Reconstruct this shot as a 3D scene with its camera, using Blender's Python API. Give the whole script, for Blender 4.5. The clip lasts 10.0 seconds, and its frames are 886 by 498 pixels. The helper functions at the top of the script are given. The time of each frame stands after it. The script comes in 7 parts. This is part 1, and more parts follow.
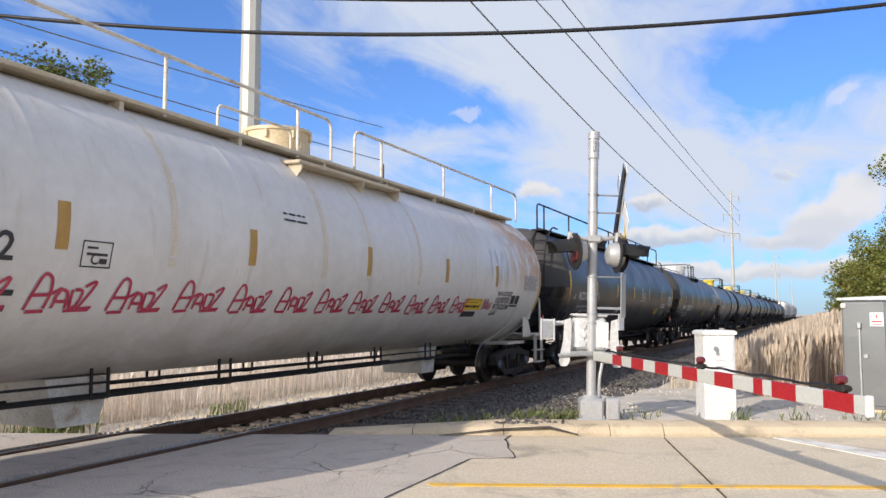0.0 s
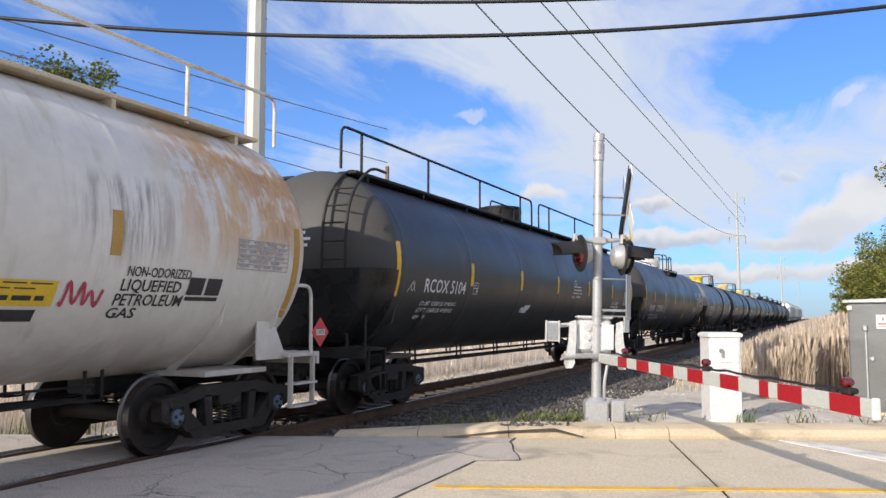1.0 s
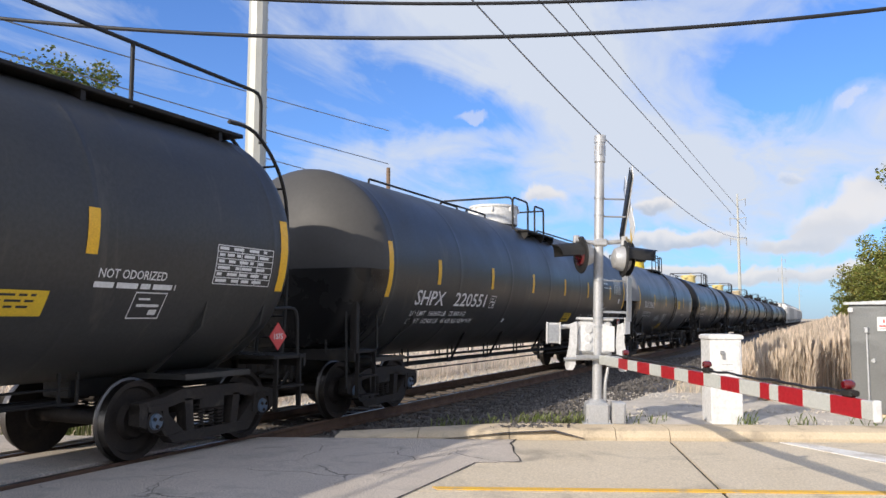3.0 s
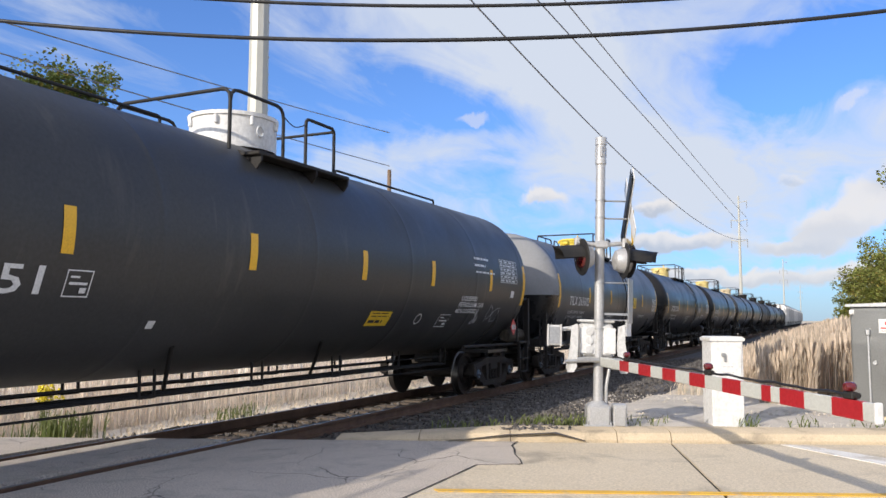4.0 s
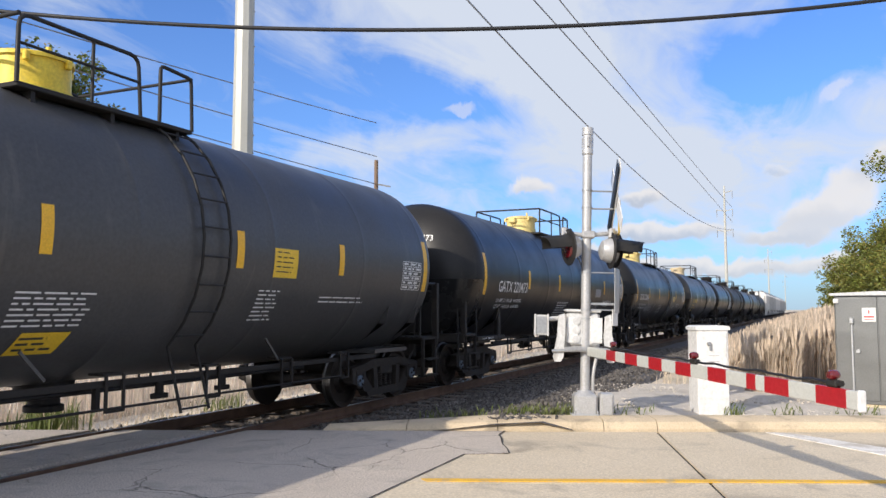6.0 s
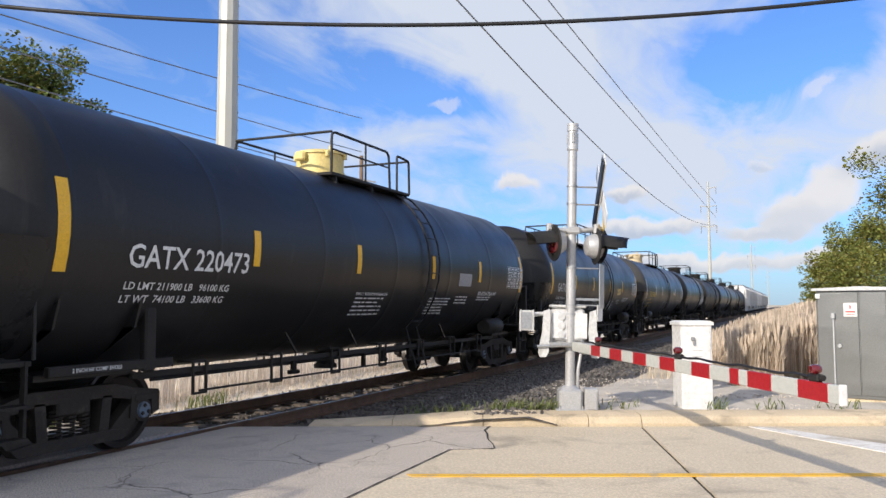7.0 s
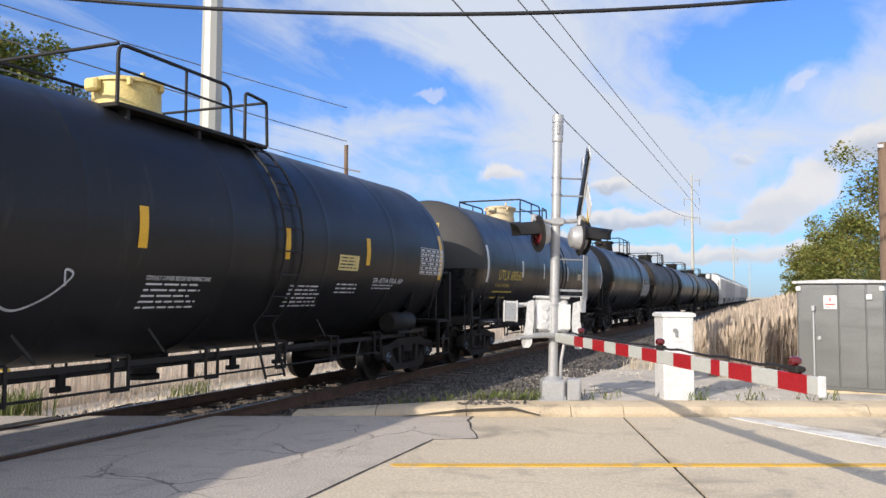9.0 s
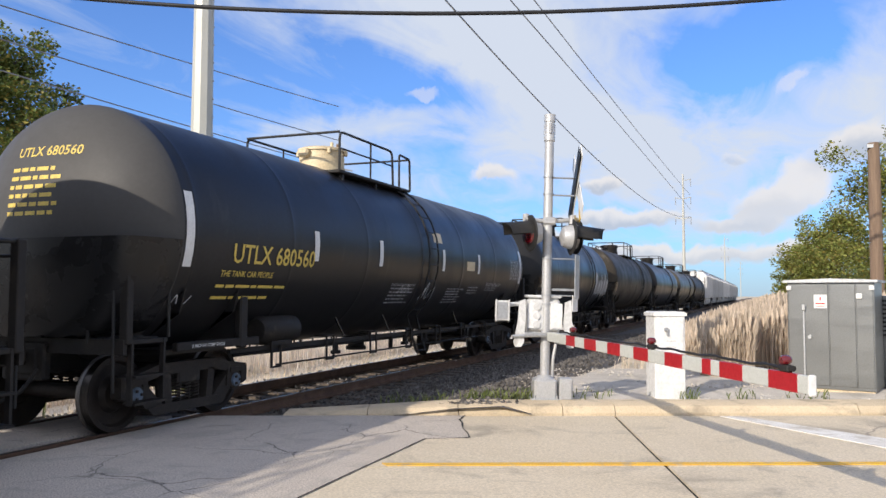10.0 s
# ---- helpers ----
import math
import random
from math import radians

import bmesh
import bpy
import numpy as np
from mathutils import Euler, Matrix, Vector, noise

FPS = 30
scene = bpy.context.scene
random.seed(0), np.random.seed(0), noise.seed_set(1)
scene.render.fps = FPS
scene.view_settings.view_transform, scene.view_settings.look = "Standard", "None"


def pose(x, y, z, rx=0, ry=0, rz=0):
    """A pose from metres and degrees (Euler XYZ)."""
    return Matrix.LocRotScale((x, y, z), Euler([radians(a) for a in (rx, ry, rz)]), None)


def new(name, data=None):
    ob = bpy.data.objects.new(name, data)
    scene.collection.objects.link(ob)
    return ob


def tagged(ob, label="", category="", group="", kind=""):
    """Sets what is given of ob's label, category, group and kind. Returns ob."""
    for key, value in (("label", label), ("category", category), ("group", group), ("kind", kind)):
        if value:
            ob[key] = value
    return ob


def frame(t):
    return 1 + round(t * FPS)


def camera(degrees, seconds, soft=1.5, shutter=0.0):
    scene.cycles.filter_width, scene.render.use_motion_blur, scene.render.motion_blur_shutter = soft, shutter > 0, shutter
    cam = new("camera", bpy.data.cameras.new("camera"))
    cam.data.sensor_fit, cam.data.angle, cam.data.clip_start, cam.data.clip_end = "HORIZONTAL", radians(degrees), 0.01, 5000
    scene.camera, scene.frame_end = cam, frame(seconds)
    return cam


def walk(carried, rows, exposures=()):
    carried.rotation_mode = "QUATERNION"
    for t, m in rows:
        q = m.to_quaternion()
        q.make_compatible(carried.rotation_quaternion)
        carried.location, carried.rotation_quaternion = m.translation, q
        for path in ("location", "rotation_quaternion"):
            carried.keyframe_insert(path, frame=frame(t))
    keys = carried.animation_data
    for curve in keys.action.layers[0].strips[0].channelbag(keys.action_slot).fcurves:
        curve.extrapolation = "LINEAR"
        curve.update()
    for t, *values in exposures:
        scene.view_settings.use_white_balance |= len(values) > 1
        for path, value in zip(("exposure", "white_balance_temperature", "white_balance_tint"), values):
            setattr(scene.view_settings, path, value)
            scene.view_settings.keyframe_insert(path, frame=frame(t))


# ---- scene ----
# World: Y runs along the rails, X across them, z = 0 is the top of the rails and of the road.
CX, EYE_Z = 7.425, 1.518
cam = camera(57.80, 10.0, soft=1.5)
walk(cam, [
    (0.0, pose(CX, 0, EYE_Z, 94.630, 0, 24.724)),
    (0.5, pose(CX, 0, EYE_Z, 94.731, 0, 24.956) @ pose(0, 0, 0, 0, 0, 0.044)),
    (1.0, pose(CX, 0, EYE_Z, 94.770, 0, 25.078) @ pose(0, 0, 0, 0, 0, 0.046)),
    (1.5, pose(CX, 0, EYE_Z, 94.771, 0, 25.117) @ pose(0, 0, 0, 0, 0, 0.042)),
    (2.0, pose(CX, 0, EYE_Z, 94.769, 0, 25.127) @ pose(0, 0, 0, 0, 0, 0.060)),
    (2.5, pose(CX, 0, EYE_Z, 94.786, 0, 25.118) @ pose(0, 0, 0, 0, 0, 0.122)),
    (4.0, pose(CX, 0, EYE_Z, 95.019, 0, 25.214) @ pose(0, 0, 0, 0, 0, 0.145)),
    (4.5, pose(CX, 0, EYE_Z, 95.017, 0, 25.253) @ pose(0, 0, 0, 0, 0, 0.123)),
    (5.0, pose(CX, 0, EYE_Z, 94.832, 0, 25.152) @ pose(0, 0, 0, 0, 0, 0.092)),
    (5.5, pose(CX, 0, EYE_Z, 94.554, 0, 24.797) @ pose(0, 0, 0, 0, 0, 0.011)),
    (7.0, pose(CX, 0, EYE_Z, 94.024, 0, 23.257) @ pose(0, 0, 0, 0, 0, -0.155)),
    (7.5, pose(CX, 0, EYE_Z, 93.880, 0, 22.856) @ pose(0, 0, 0, 0, 0, -0.133)),
    (8.0, pose(CX, 0, EYE_Z, 93.695, 0, 22.552) @ pose(0, 0, 0, 0, 0, 0.018)),
    (8.5, pose(CX, 0, EYE_Z, 93.499, 0, 22.373) @ pose(0, 0, 0, 0, 0, 0.087)),
    (9.0, pose(CX, 0, EYE_Z, 93.338, 0, 22.144) @ pose(0, 0, 0, 0, 0, 0.167)),
    (9.5, pose(CX, 0, EYE_Z, 93.284, 0, 21.877) @ pose(0, 0, 0, 0, 0, 0.196)),
    (10.0, pose(CX, 0, EYE_Z, 93.287, 0, 21.574) @ pose(0, 0, 0, 0, 0, 0.164)),
])

# ---- light ----
SUN_WAY = Vector((0.66, 2.02, -1.0)).normalized()   # the way the sunlight travels
scene.view_settings.exposure = 0.66
sun = new("sun", bpy.data.lights.new("sun", "SUN"))
sun.data.energy, sun.data.angle, sun.data.color = 2.95, radians(0.6), (1.0, 0.90, 0.77)
sun.matrix_world = SUN_WAY.to_track_quat("-Z", "Y").to_matrix().to_4x4()


def link(nt, a, ai, b, bi):
    nt.links.new(a.outputs[ai], b.inputs[bi])


def node(nt, kind, **values):
    n = nt.nodes.new(kind)
    for key, value in values.items():
        if key in n.inputs:
            n.inputs[key].default_value = value
    return n


def ramp(nt, stops, interp="LINEAR"):
    r = nt.nodes.new("ShaderNodeValToRGB")
    r.color_ramp.interpolation = interp
    els = r.color_ramp.elements
    while len(els) < len(stops):
        els.new(0.5)
    for e, (p, c) in zip(els, stops):
        e.position = p
        e.color = (*c, 1) if len(c) == 3 else c
    return r


def grey(v):
    return (v, v, v)


def math_node(nt, op, a=None, b=None, clamp=False):
    n = nt.nodes.new("ShaderNodeMath")
    n.operation, n.use_clamp = op, clamp
    for i, v in enumerate((a, b)):
        if isinstance(v, (int, float)):
            n.inputs[i].default_value = v
        elif v is not None:
            nt.links.new(v, n.inputs[i])
    return n


def mix_col(nt, fac, a, b, mode="MIX"):
    n = nt.nodes.new("ShaderNodeMix")
    n.data_type, n.blend_type = "RGBA", mode
    for sock, v in ((n.inputs[0], fac), (n.inputs[6], a), (n.inputs[7], b)):
        if isinstance(v, (int, float)):
            sock.default_value = v
        elif isinstance(v, tuple):
            sock.default_value = (*v, 1) if len(v) == 3 else v
        else:
            nt.links.new(v, sock)
    return n.outputs[2]


def mapped(nt, scale=(1, 1, 1), rot=(0, 0, 0), loc=(0, 0, 0), source="Object"):
    tc = nt.nodes.new("ShaderNodeTexCoord")
    mp = nt.nodes.new("ShaderNodeMapping")
    mp.inputs["Scale"].default_value, mp.inputs["Rotation"].default_value, mp.inputs["Location"].default_value = scale, rot, loc
    nt.links.new(tc.outputs[source], mp.inputs["Vector"])
    return mp.outputs[0]


def noise_tex(nt, vec, scale, detail=4, rough=0.55, dist=0.0):
    n = nt.nodes.new("ShaderNodeTexNoise")
    n.inputs["Scale"].default_value, n.inputs["Detail"].default_value = scale, detail
    n.inputs["Roughness"].default_value, n.inputs["Distortion"].default_value = rough, dist
    nt.links.new(vec, n.inputs["Vector"])
    return n.outputs["Fac"]


SKY_F = Vector((-0.4235, 0.9018, 0.0842)).normalized()      # the middle of the open sky over the track
SKY_R = SKY_F.cross(Vector((0, 0, 1))).normalized()
SKY_U = SKY_R.cross(SKY_F)
CLOUD, SKY_GAIN = 4.5, (0.33, 0.61, 1.06)


def sky_spot(nt, vec, right, up, wide, high, tilt=0.0, soft=1.0, gain=1.0):
    """A soft oval on the sky dome, right and up in radians from its middle; 1 inside, 0 outside."""
    c = (SKY_F + SKY_R * math.tan(right) + SKY_U * math.tan(up)).normalized()
    r = c.cross(Vector((0, 0, 1))).normalized()
    u = r.cross(c)
    a = radians(tilt)
    ax, ay = r * math.cos(a) + u * math.sin(a), u * math.cos(a) - r * math.sin(a)
    rot = Matrix((ax, ay, ax.cross(ay))).transposed().to_euler()
    mp = nt.nodes.new("ShaderNodeMapping")
    mp.vector_type = "TEXTURE"
    mp.inputs["Location"].default_value, mp.inputs["Rotation"].default_value, mp.inputs["Scale"].default_value = c, rot, (wide, high, 0.5)
    nt.links.new(vec, mp.inputs["Vector"])
    ln = nt.nodes.new("ShaderNodeVectorMath")
    ln.operation = "LENGTH"
    link(nt, mp, 0, ln, 0)
    mr = nt.nodes.new("ShaderNodeMapRange")
    mr.interpolation_type = "SMOOTHSTEP"
    for k, v in ((1, 1.0 - 0.6 * soft), (2, 1.0 + 0.6 * soft), (3, gain), (4, 0.0)):
        mr.inputs[k].default_value = v
    nt.links.new(ln.outputs["Value"], mr.inputs[0])
    return mr.outputs[0]


def stirred(nt, vec, scale, amount, detail=5, stretch=None):
    """The direction, pushed about by noise, so that clouds get ragged edges."""
    n = nt.nodes.new("ShaderNodeTexNoise")
    n.inputs["Scale"].default_value, n.inputs["Detail"].default_value, n.inputs["Roughness"].default_value = scale, detail, 0.58
    nt.links.new(stretch or vec, n.inputs["Vector"])
    sb = nt.nodes.new("ShaderNodeVectorMath")
    sb.operation = "SUBTRACT"
    sb.inputs[1].default_value = (0.5, 0.5, 0.5)
    link(nt, n, "Color", sb, 0)
    sc = nt.nodes.new("ShaderNodeVectorMath")
    sc.operation = "SCALE"
    sc.inputs["Scale"].default_value = amount
    link(nt, sb, 0, sc, 0)
    ad = nt.nodes.new("ShaderNodeVectorMath")
    ad.operation = "ADD"
    nt.links.new(vec, ad.inputs[0])
    link(nt, sc, 0, ad, 1)
    return ad.outputs[0]


def summed(nt, values):
    out = values[0]
    for v in values[1:]:
        out = math_node(nt, "ADD", out, v).outputs[0]
    return out


def build_world():
    w = bpy.data.worlds.new("sky")
    scene.world = w
    w.use_nodes = True
    nt = w.node_tree
    nt.nodes.clear()
    sky = nt.nodes.new("ShaderNodeTexSky")
    sky.sky_type, sky.sun_disc = "NISHITA", False
    sky.sun_elevation = math.asin(-SUN_WAY.z)
    sky.sun_rotation = math.atan2(-SUN_WAY.x, -SUN_WAY.y)
    sky.air_density, sky.dust_density, sky.ozone_density = 1.0, 0.6, 2.5
    tc = nt.nodes.new("ShaderNodeTexCoord")
    way = tc.outputs["Generated"]
    sep = nt.nodes.new("ShaderNodeSeparateXYZ")
    nt.links.new(way, sep.inputs[0])
    zc = math_node(nt, "MAXIMUM", sep.outputs[2], 0.0).outputs[0]
    # high thin cloud on a flat layer overhead, drawn out into fibres
    zz = math_node(nt, "ADD", zc, 0.12).outputs[0]
    comb = nt.nodes.new("ShaderNodeCombineXYZ")
    nt.links.new(math_node(nt, "DIVIDE", sep.outputs[0], zz).outputs[0], comb.inputs[0])
    nt.links.new(math_node(nt, "DIVIDE", sep.outputs[1], zz).outputs[0], comb.inputs[1])
    mp = nt.nodes.new("ShaderNodeMapping")
    mp.inputs["Rotation"].default_value = (0, 0, radians(-28))
    mp.inputs["Scale"].default_value = (1.15, 0.50, 1)
    mp.inputs["Location"].default_value = (1.1, 0.75, 0)
    link(nt, comb, 0, mp, 0)
    big = noise_tex(nt, mp.outputs[0], 0.9, 4, 0.55, 0.6)
    fine = noise_tex(nt, mp.outputs[0], 2.6, 9, 0.62, 1.1)
    wisp = stirred(nt, way, 5.0, 0.16, 6)
    # where the sheet of cirrus lies: it fans out from high up and thins towards the horizon
    cover = summed(nt, [
        sky_spot(nt, wisp, -0.01, 0.285, 0.19, 0.075, -14, 1.3, 0.62),
        sky_spot(nt, wisp, 0.13, 0.21, 0.20, 0.085, -30, 1.3, 0.70),
        sky_spot(nt, wisp, 0.27, 0.11, 0.17, 0.075, -22, 1.4, 0.62),
        sky_spot(nt, wisp, 0.30, 0.30, 0.17, 0.055, 8, 1.3, 0.50),
        sky_spot(nt, wisp, 0.47, 0.12, 0.14, 0.060, 12, 1.4, 0.52),
        sky_spot(nt, wisp, 0.545, 0.23, 0.05, 0.10, 0, 1.4, 0.50),
        sky_spot(nt, wisp, -0.05, 0.118, 0.12, 0.013, 8, 1.5, 0.42),
        sky_spot(nt, wisp, -0.41, 0.30, 0.13, 0.018, -3, 1.6, 0.36),
        sky_spot(nt, wisp, 0.09, 0.075, 0.16, 0.040, -8, 1.6, 0.34),
        sky_spot(nt, wisp, -0.18, 0.09, 0.22, 0.030, 10, 1.6, 0.22),
        sky_spot(nt, wisp, 0.43, 0.235, 0.11, 0.030, 26, 1.4, -0.42),
        sky_spot(nt, wisp, 0.06, 0.165, 0.09, 0.022, -16, 1.4, -0.45),
    ])
    # out of view, cloud over about half the sky is added as fill for shade
    dot = nt.nodes.new("ShaderNodeVectorMath")
    dot.operation = "DOT_PRODUCT"
    dot.inputs[1].default_value = SKY_F
    nt.links.new(way, dot.inputs[0])
    around = ramp(nt, [(0.45, grey(0.55)), (0.72, grey(0.0))])
    nt.links.new(dot.outputs["Value"], around.inputs[0])
    tex = math_node(nt, "MULTIPLY_ADD", fine, 1.75)
    nt.links.new(math_node(nt, "MULTIPLY", big, 0.7).outputs[0], tex.inputs[2])
    tex = math_node(nt, "SUBTRACT", tex.outputs[0], 1.27).outputs[0]
    dens = math_node(nt, "ADD", math_node(nt, "ADD", cover, around.outputs[0]).outputs[0], tex).outputs[0]
    cir = ramp(nt, [(0.0, grey(0.0)), (0.22, grey(0.24)), (0.50, grey(0.60)), (0.95, grey(0.97))])
    nt.links.new(dens, cir.inputs[0])
    # low cumulus: lit tops, flat grey bases
    puff = stirred(nt, stirred(nt, way, 9.0, 0.05, 3), 45.0, 0.022, 6)
    heaps = [(0.456, 0.037, 0.047, 0.020, 8), (0.487, 0.066, 0.028, 0.026, 30), (0.415, 0.008, 0.055, 0.010, 0), (0.275, 0.013, 0.085, 0.011, 0), (0.120, 0.064, 0.026, 0.009, 0),
             (0.548, 0.112, 0.036, 0.018, 14), (0.410, 0.086, 0.014, 0.006, 0), (0.260, 0.055, 0.025, 0.009, 0), (0.036, 0.164, 0.020, 0.005, 0), (0.33, -0.032, 0.12, 0.010, 0),
             (0.475, -0.020, 0.06, 0.010, 0), (0.16, -0.012, 0.05, 0.007, 0), (0.47, 0.185, 0.018, 0.006, 30), (0.02, -0.03, 0.10, 0.010, 0)]
    body = summed(nt, [sky_spot(nt, puff, a, b, c, d, t, 0.55, 0.45 if d < 0.0065 else 0.95) for a, b, c, d, t in heaps])
    base = summed(nt, [sky_spot(nt, puff, a - 0.15 * c, b - 0.75 * d, c * 1.05, d * 0.75, t, 1.3, g)
                       for (a, b, c, d, t), g in zip(heaps, (0.40, 0.0, 0.4, 0.9, 0.4, 1.0, 0.9, 0.9, 0.0, 0.6, 0.4, 0.8, 0.0, 0.3))])
    body = math_node(nt, "MINIMUM", body, 0.93).outputs[0]
    base = math_node(nt, "MINIMUM", base, 1.0).outputs[0]
    lit = ramp(nt, [(0.0, (0.98, 0.96, 0.97)), (0.9, (0.62, 0.68, 0.80))])
    nt.links.new(base, lit.inputs[0])
    haze = ramp(nt, [(0.0, grey(0.62)), (0.07, grey(0.32)), (0.20, grey(0.15)), (0.45, grey(0.05))])
    nt.links.new(zc, haze.inputs[0])
    gain = nt.nodes.new("ShaderNodeVectorMath")
    gain.operation = "MULTIPLY"
    gain.inputs[1].default_value = SKY_GAIN
    link(nt, sky, 0, gain, 0)
    # thin cloud scatters forwards; brighter, warmer cloud round the unseen sun is added shade fill
    near = nt.nodes.new("ShaderNodeVectorMath")
    near.operation = "DOT_PRODUCT"
    near.inputs[1].default_value = -SUN_WAY
    nt.links.new(way, near.inputs[0])
    halo = ramp(nt, [(0.0, tuple(v * CLOUD for v in (0.80, 0.87, 1.0))), (0.5, tuple(v * CLOUD * 1.1 for v in (0.96, 0.96, 0.98))), (0.93, tuple(v * CLOUD * 1.8 for v in (1.0, 0.95, 0.90)))])
    nt.links.new(near.outputs["Value"], halo.inputs[0])
    c1 = mix_col(nt, haze.outputs[0], gain.outputs[0], tuple(v * CLOUD for v in (0.66, 0.80, 0.95)))
    c2 = mix_col(nt, cir.outputs[0], c1, halo.outputs[0])
    litg = nt.nodes.new("ShaderNodeVectorMath")
    litg.operation = "MULTIPLY"
    litg.inputs[1].default_value = (CLOUD, CLOUD, CLOUD)
    link(nt, lit, 0, litg, 0)
    c3 = mix_col(nt, body, c2, litg.outputs[0])
    bg = nt.nodes.new("ShaderNodeBackground")
    bg.inputs["Strength"].default_value = 0.12
    nt.links.new(c3, bg.inputs[0])
    out = nt.nodes.new("ShaderNodeOutputWorld")
    link(nt, bg, 0, out, 0)


build_world()


# ---- materials ----
MATS = {}


def mat(name, base, other=None, rough=0.6, metal=0.0, scale=3.0, amount=0.5, grain=60.0, bump=0.15, stretch=(1, 1, 1),
        dirt=None, dirt_amount=0.0, dirt_stretch=(1, 1, 1), dirt_scale=1.2, rough_var=0.12, coat=0.0, random=0.0, glow=0.0, island=0.0, spec=0.5, thin=0.0, contrast=0.14):
    """A painted or natural surface: two colours in patches, fine grain with relief, and dirt or rust with a shape of its own."""
    if name in MATS:
        return MATS[name]
    m = bpy.data.materials.new(name)
    MATS[name] = m
    m.use_nodes = True
    nt = m.node_tree
    b = nt.nodes["Principled BSDF"]
    other = other or tuple(v * 0.7 for v in base)
    vec = mapped(nt, stretch)
    big = noise_tex(nt, vec, scale, 6, 0.6, 0.3)
    r = ramp(nt, [(0.35, base), (0.35 + max(0.05, 0.4 * (1.2 - amount)), tuple(a + (o - a) * min(1, amount * 1.4) for a, o in zip(base, other)))])
    nt.links.new(big, r.inputs[0])
    col = r.outputs[0]
    vec2 = mapped(nt)
    fine = noise_tex(nt, vec2, grain, 3, 0.6)
    fr = ramp(nt, [(0.3, grey(1 - contrast * 1.1)), (0.7, grey(1 + contrast * 0.9))])
    nt.links.new(fine, fr.inputs[0])
    col = mix_col(nt, 1.0, col, fr.outputs[0], "MULTIPLY")
    rbase = rough
    if dirt:
        dvec = mapped(nt, dirt_stretch, loc=(3.1, 1.7, 0.4))
        dn = noise_tex(nt, dvec, dirt_scale, 7, 0.65, 0.5)
        dr = ramp(nt, [(0.62 - 0.3 * dirt_amount, grey(0)), (0.74 - 0.22 * dirt_amount, grey(min(1, 0.35 + dirt_amount)))])
        nt.links.new(dn, dr.inputs[0])
        col = mix_col(nt, dr.outputs[0], col, dirt)
    if random > 0:
        oi = nt.nodes.new("ShaderNodeObjectInfo")
        rr = ramp(nt, [(0, grey(1 - random)), (1, grey(1 + random))])
        link(nt, oi, "Random", rr, 0)
        col = mix_col(nt, 1.0, col, rr.outputs[0], "MULTIPLY")
    if island > 0:
        ge = nt.nodes.new("ShaderNodeNewGeometry")
        rr = ramp(nt, [(0, grey(1 - island)), (1, grey(1 + island))])
        link(nt, ge, "Random Per Island", rr, 0)
        col = mix_col(nt, 1.0, col, rr.outputs[0], "MULTIPLY")
    nt.links.new(col, b.inputs["Base Color"])
    ro = ramp(nt, [(0.3, grey(max(0.02, rbase - rough_var))), (0.7, grey(min(1, rbase + rough_var)))])
    nt.links.new(big, ro.inputs[0])
    nt.links.new(ro.outputs[0], b.inputs["Roughness"])
    b.inputs["Metallic"].default_value = metal
    b.inputs["Coat Weight"].default_value = coat
    b.inputs["Specular IOR Level"].default_value = spec
    if glow > 0:
        b.inputs["Emission Color"].default_value = (*base, 1)
        b.inputs["Emission Strength"].default_value = glow
    if thin > 0:
        tr = nt.nodes.new("ShaderNodeBsdfTranslucent")
        nt.links.new(col, tr.inputs[0])
        mx = nt.nodes.new("ShaderNodeMixShader")
        mx.inputs[0].default_value = thin
        link(nt, b, 0, mx, 1)
        link(nt, tr, 0, mx, 2)
        link(nt, mx, 0, nt.nodes["Material Output"], 0)
    if bump > 0:
        bp = nt.nodes.new("ShaderNodeBump")
        bp.inputs["Strength"].default_value, bp.inputs["Distance"].default_value = bump, 0.01
        nt.links.new(fine, bp.inputs["Height"])
        nt.links.new(bp.outputs[0], b.inputs["Normal"])
    return m


def cracked(m, colour, scale=0.8, width=0.012, loc=(0, 0, 0)):
    """Adds a wandering net of thin cracks to a ground material."""
    nt = m.node_tree
    b = nt.nodes["Principled BSDF"]
    old = b.inputs["Base Color"].links[0].from_socket
    vec = mapped(nt, loc=loc)
    wob = nt.nodes.new("ShaderNodeTexNoise")
    wob.inputs["Scale"].default_value, wob.inputs["Detail"].default_value = 2.5, 6
    nt.links.new(vec, wob.inputs["Vector"])
    mixv = nt.nodes.new("ShaderNodeMix")
    mixv.data_type = "VECTOR"
    mixv.inputs[0].default_value = 0.22
    nt.links.new(vec, mixv.inputs[4])
    nt.links.new(wob.outputs["Color"], mixv.inputs[5])
    vo = nt.nodes.new("ShaderNodeTexVoronoi")
    vo.feature = "DISTANCE_TO_EDGE"
    vo.inputs["Scale"].default_value = scale
    nt.links.new(mixv.outputs[1], vo.inputs["Vector"])
    r = ramp(nt, [(0.0, grey(0.9)), (width, grey(0.0))])
    nt.links.new(vo.outputs[0], r.inputs[0])
    some = noise_tex(nt, vec, 0.55, 2)
    sr = ramp(nt, [(0.48, grey(0)), (0.56, grey(1))])
    nt.links.new(some, sr.inputs[0])
    f = math_node(nt, "MULTIPLY", r.outputs[0], sr.outputs[0]).outputs[0]
    nt.links.new(mix_col(nt, f, old, colour), b.inputs["Base Color"])
    return m


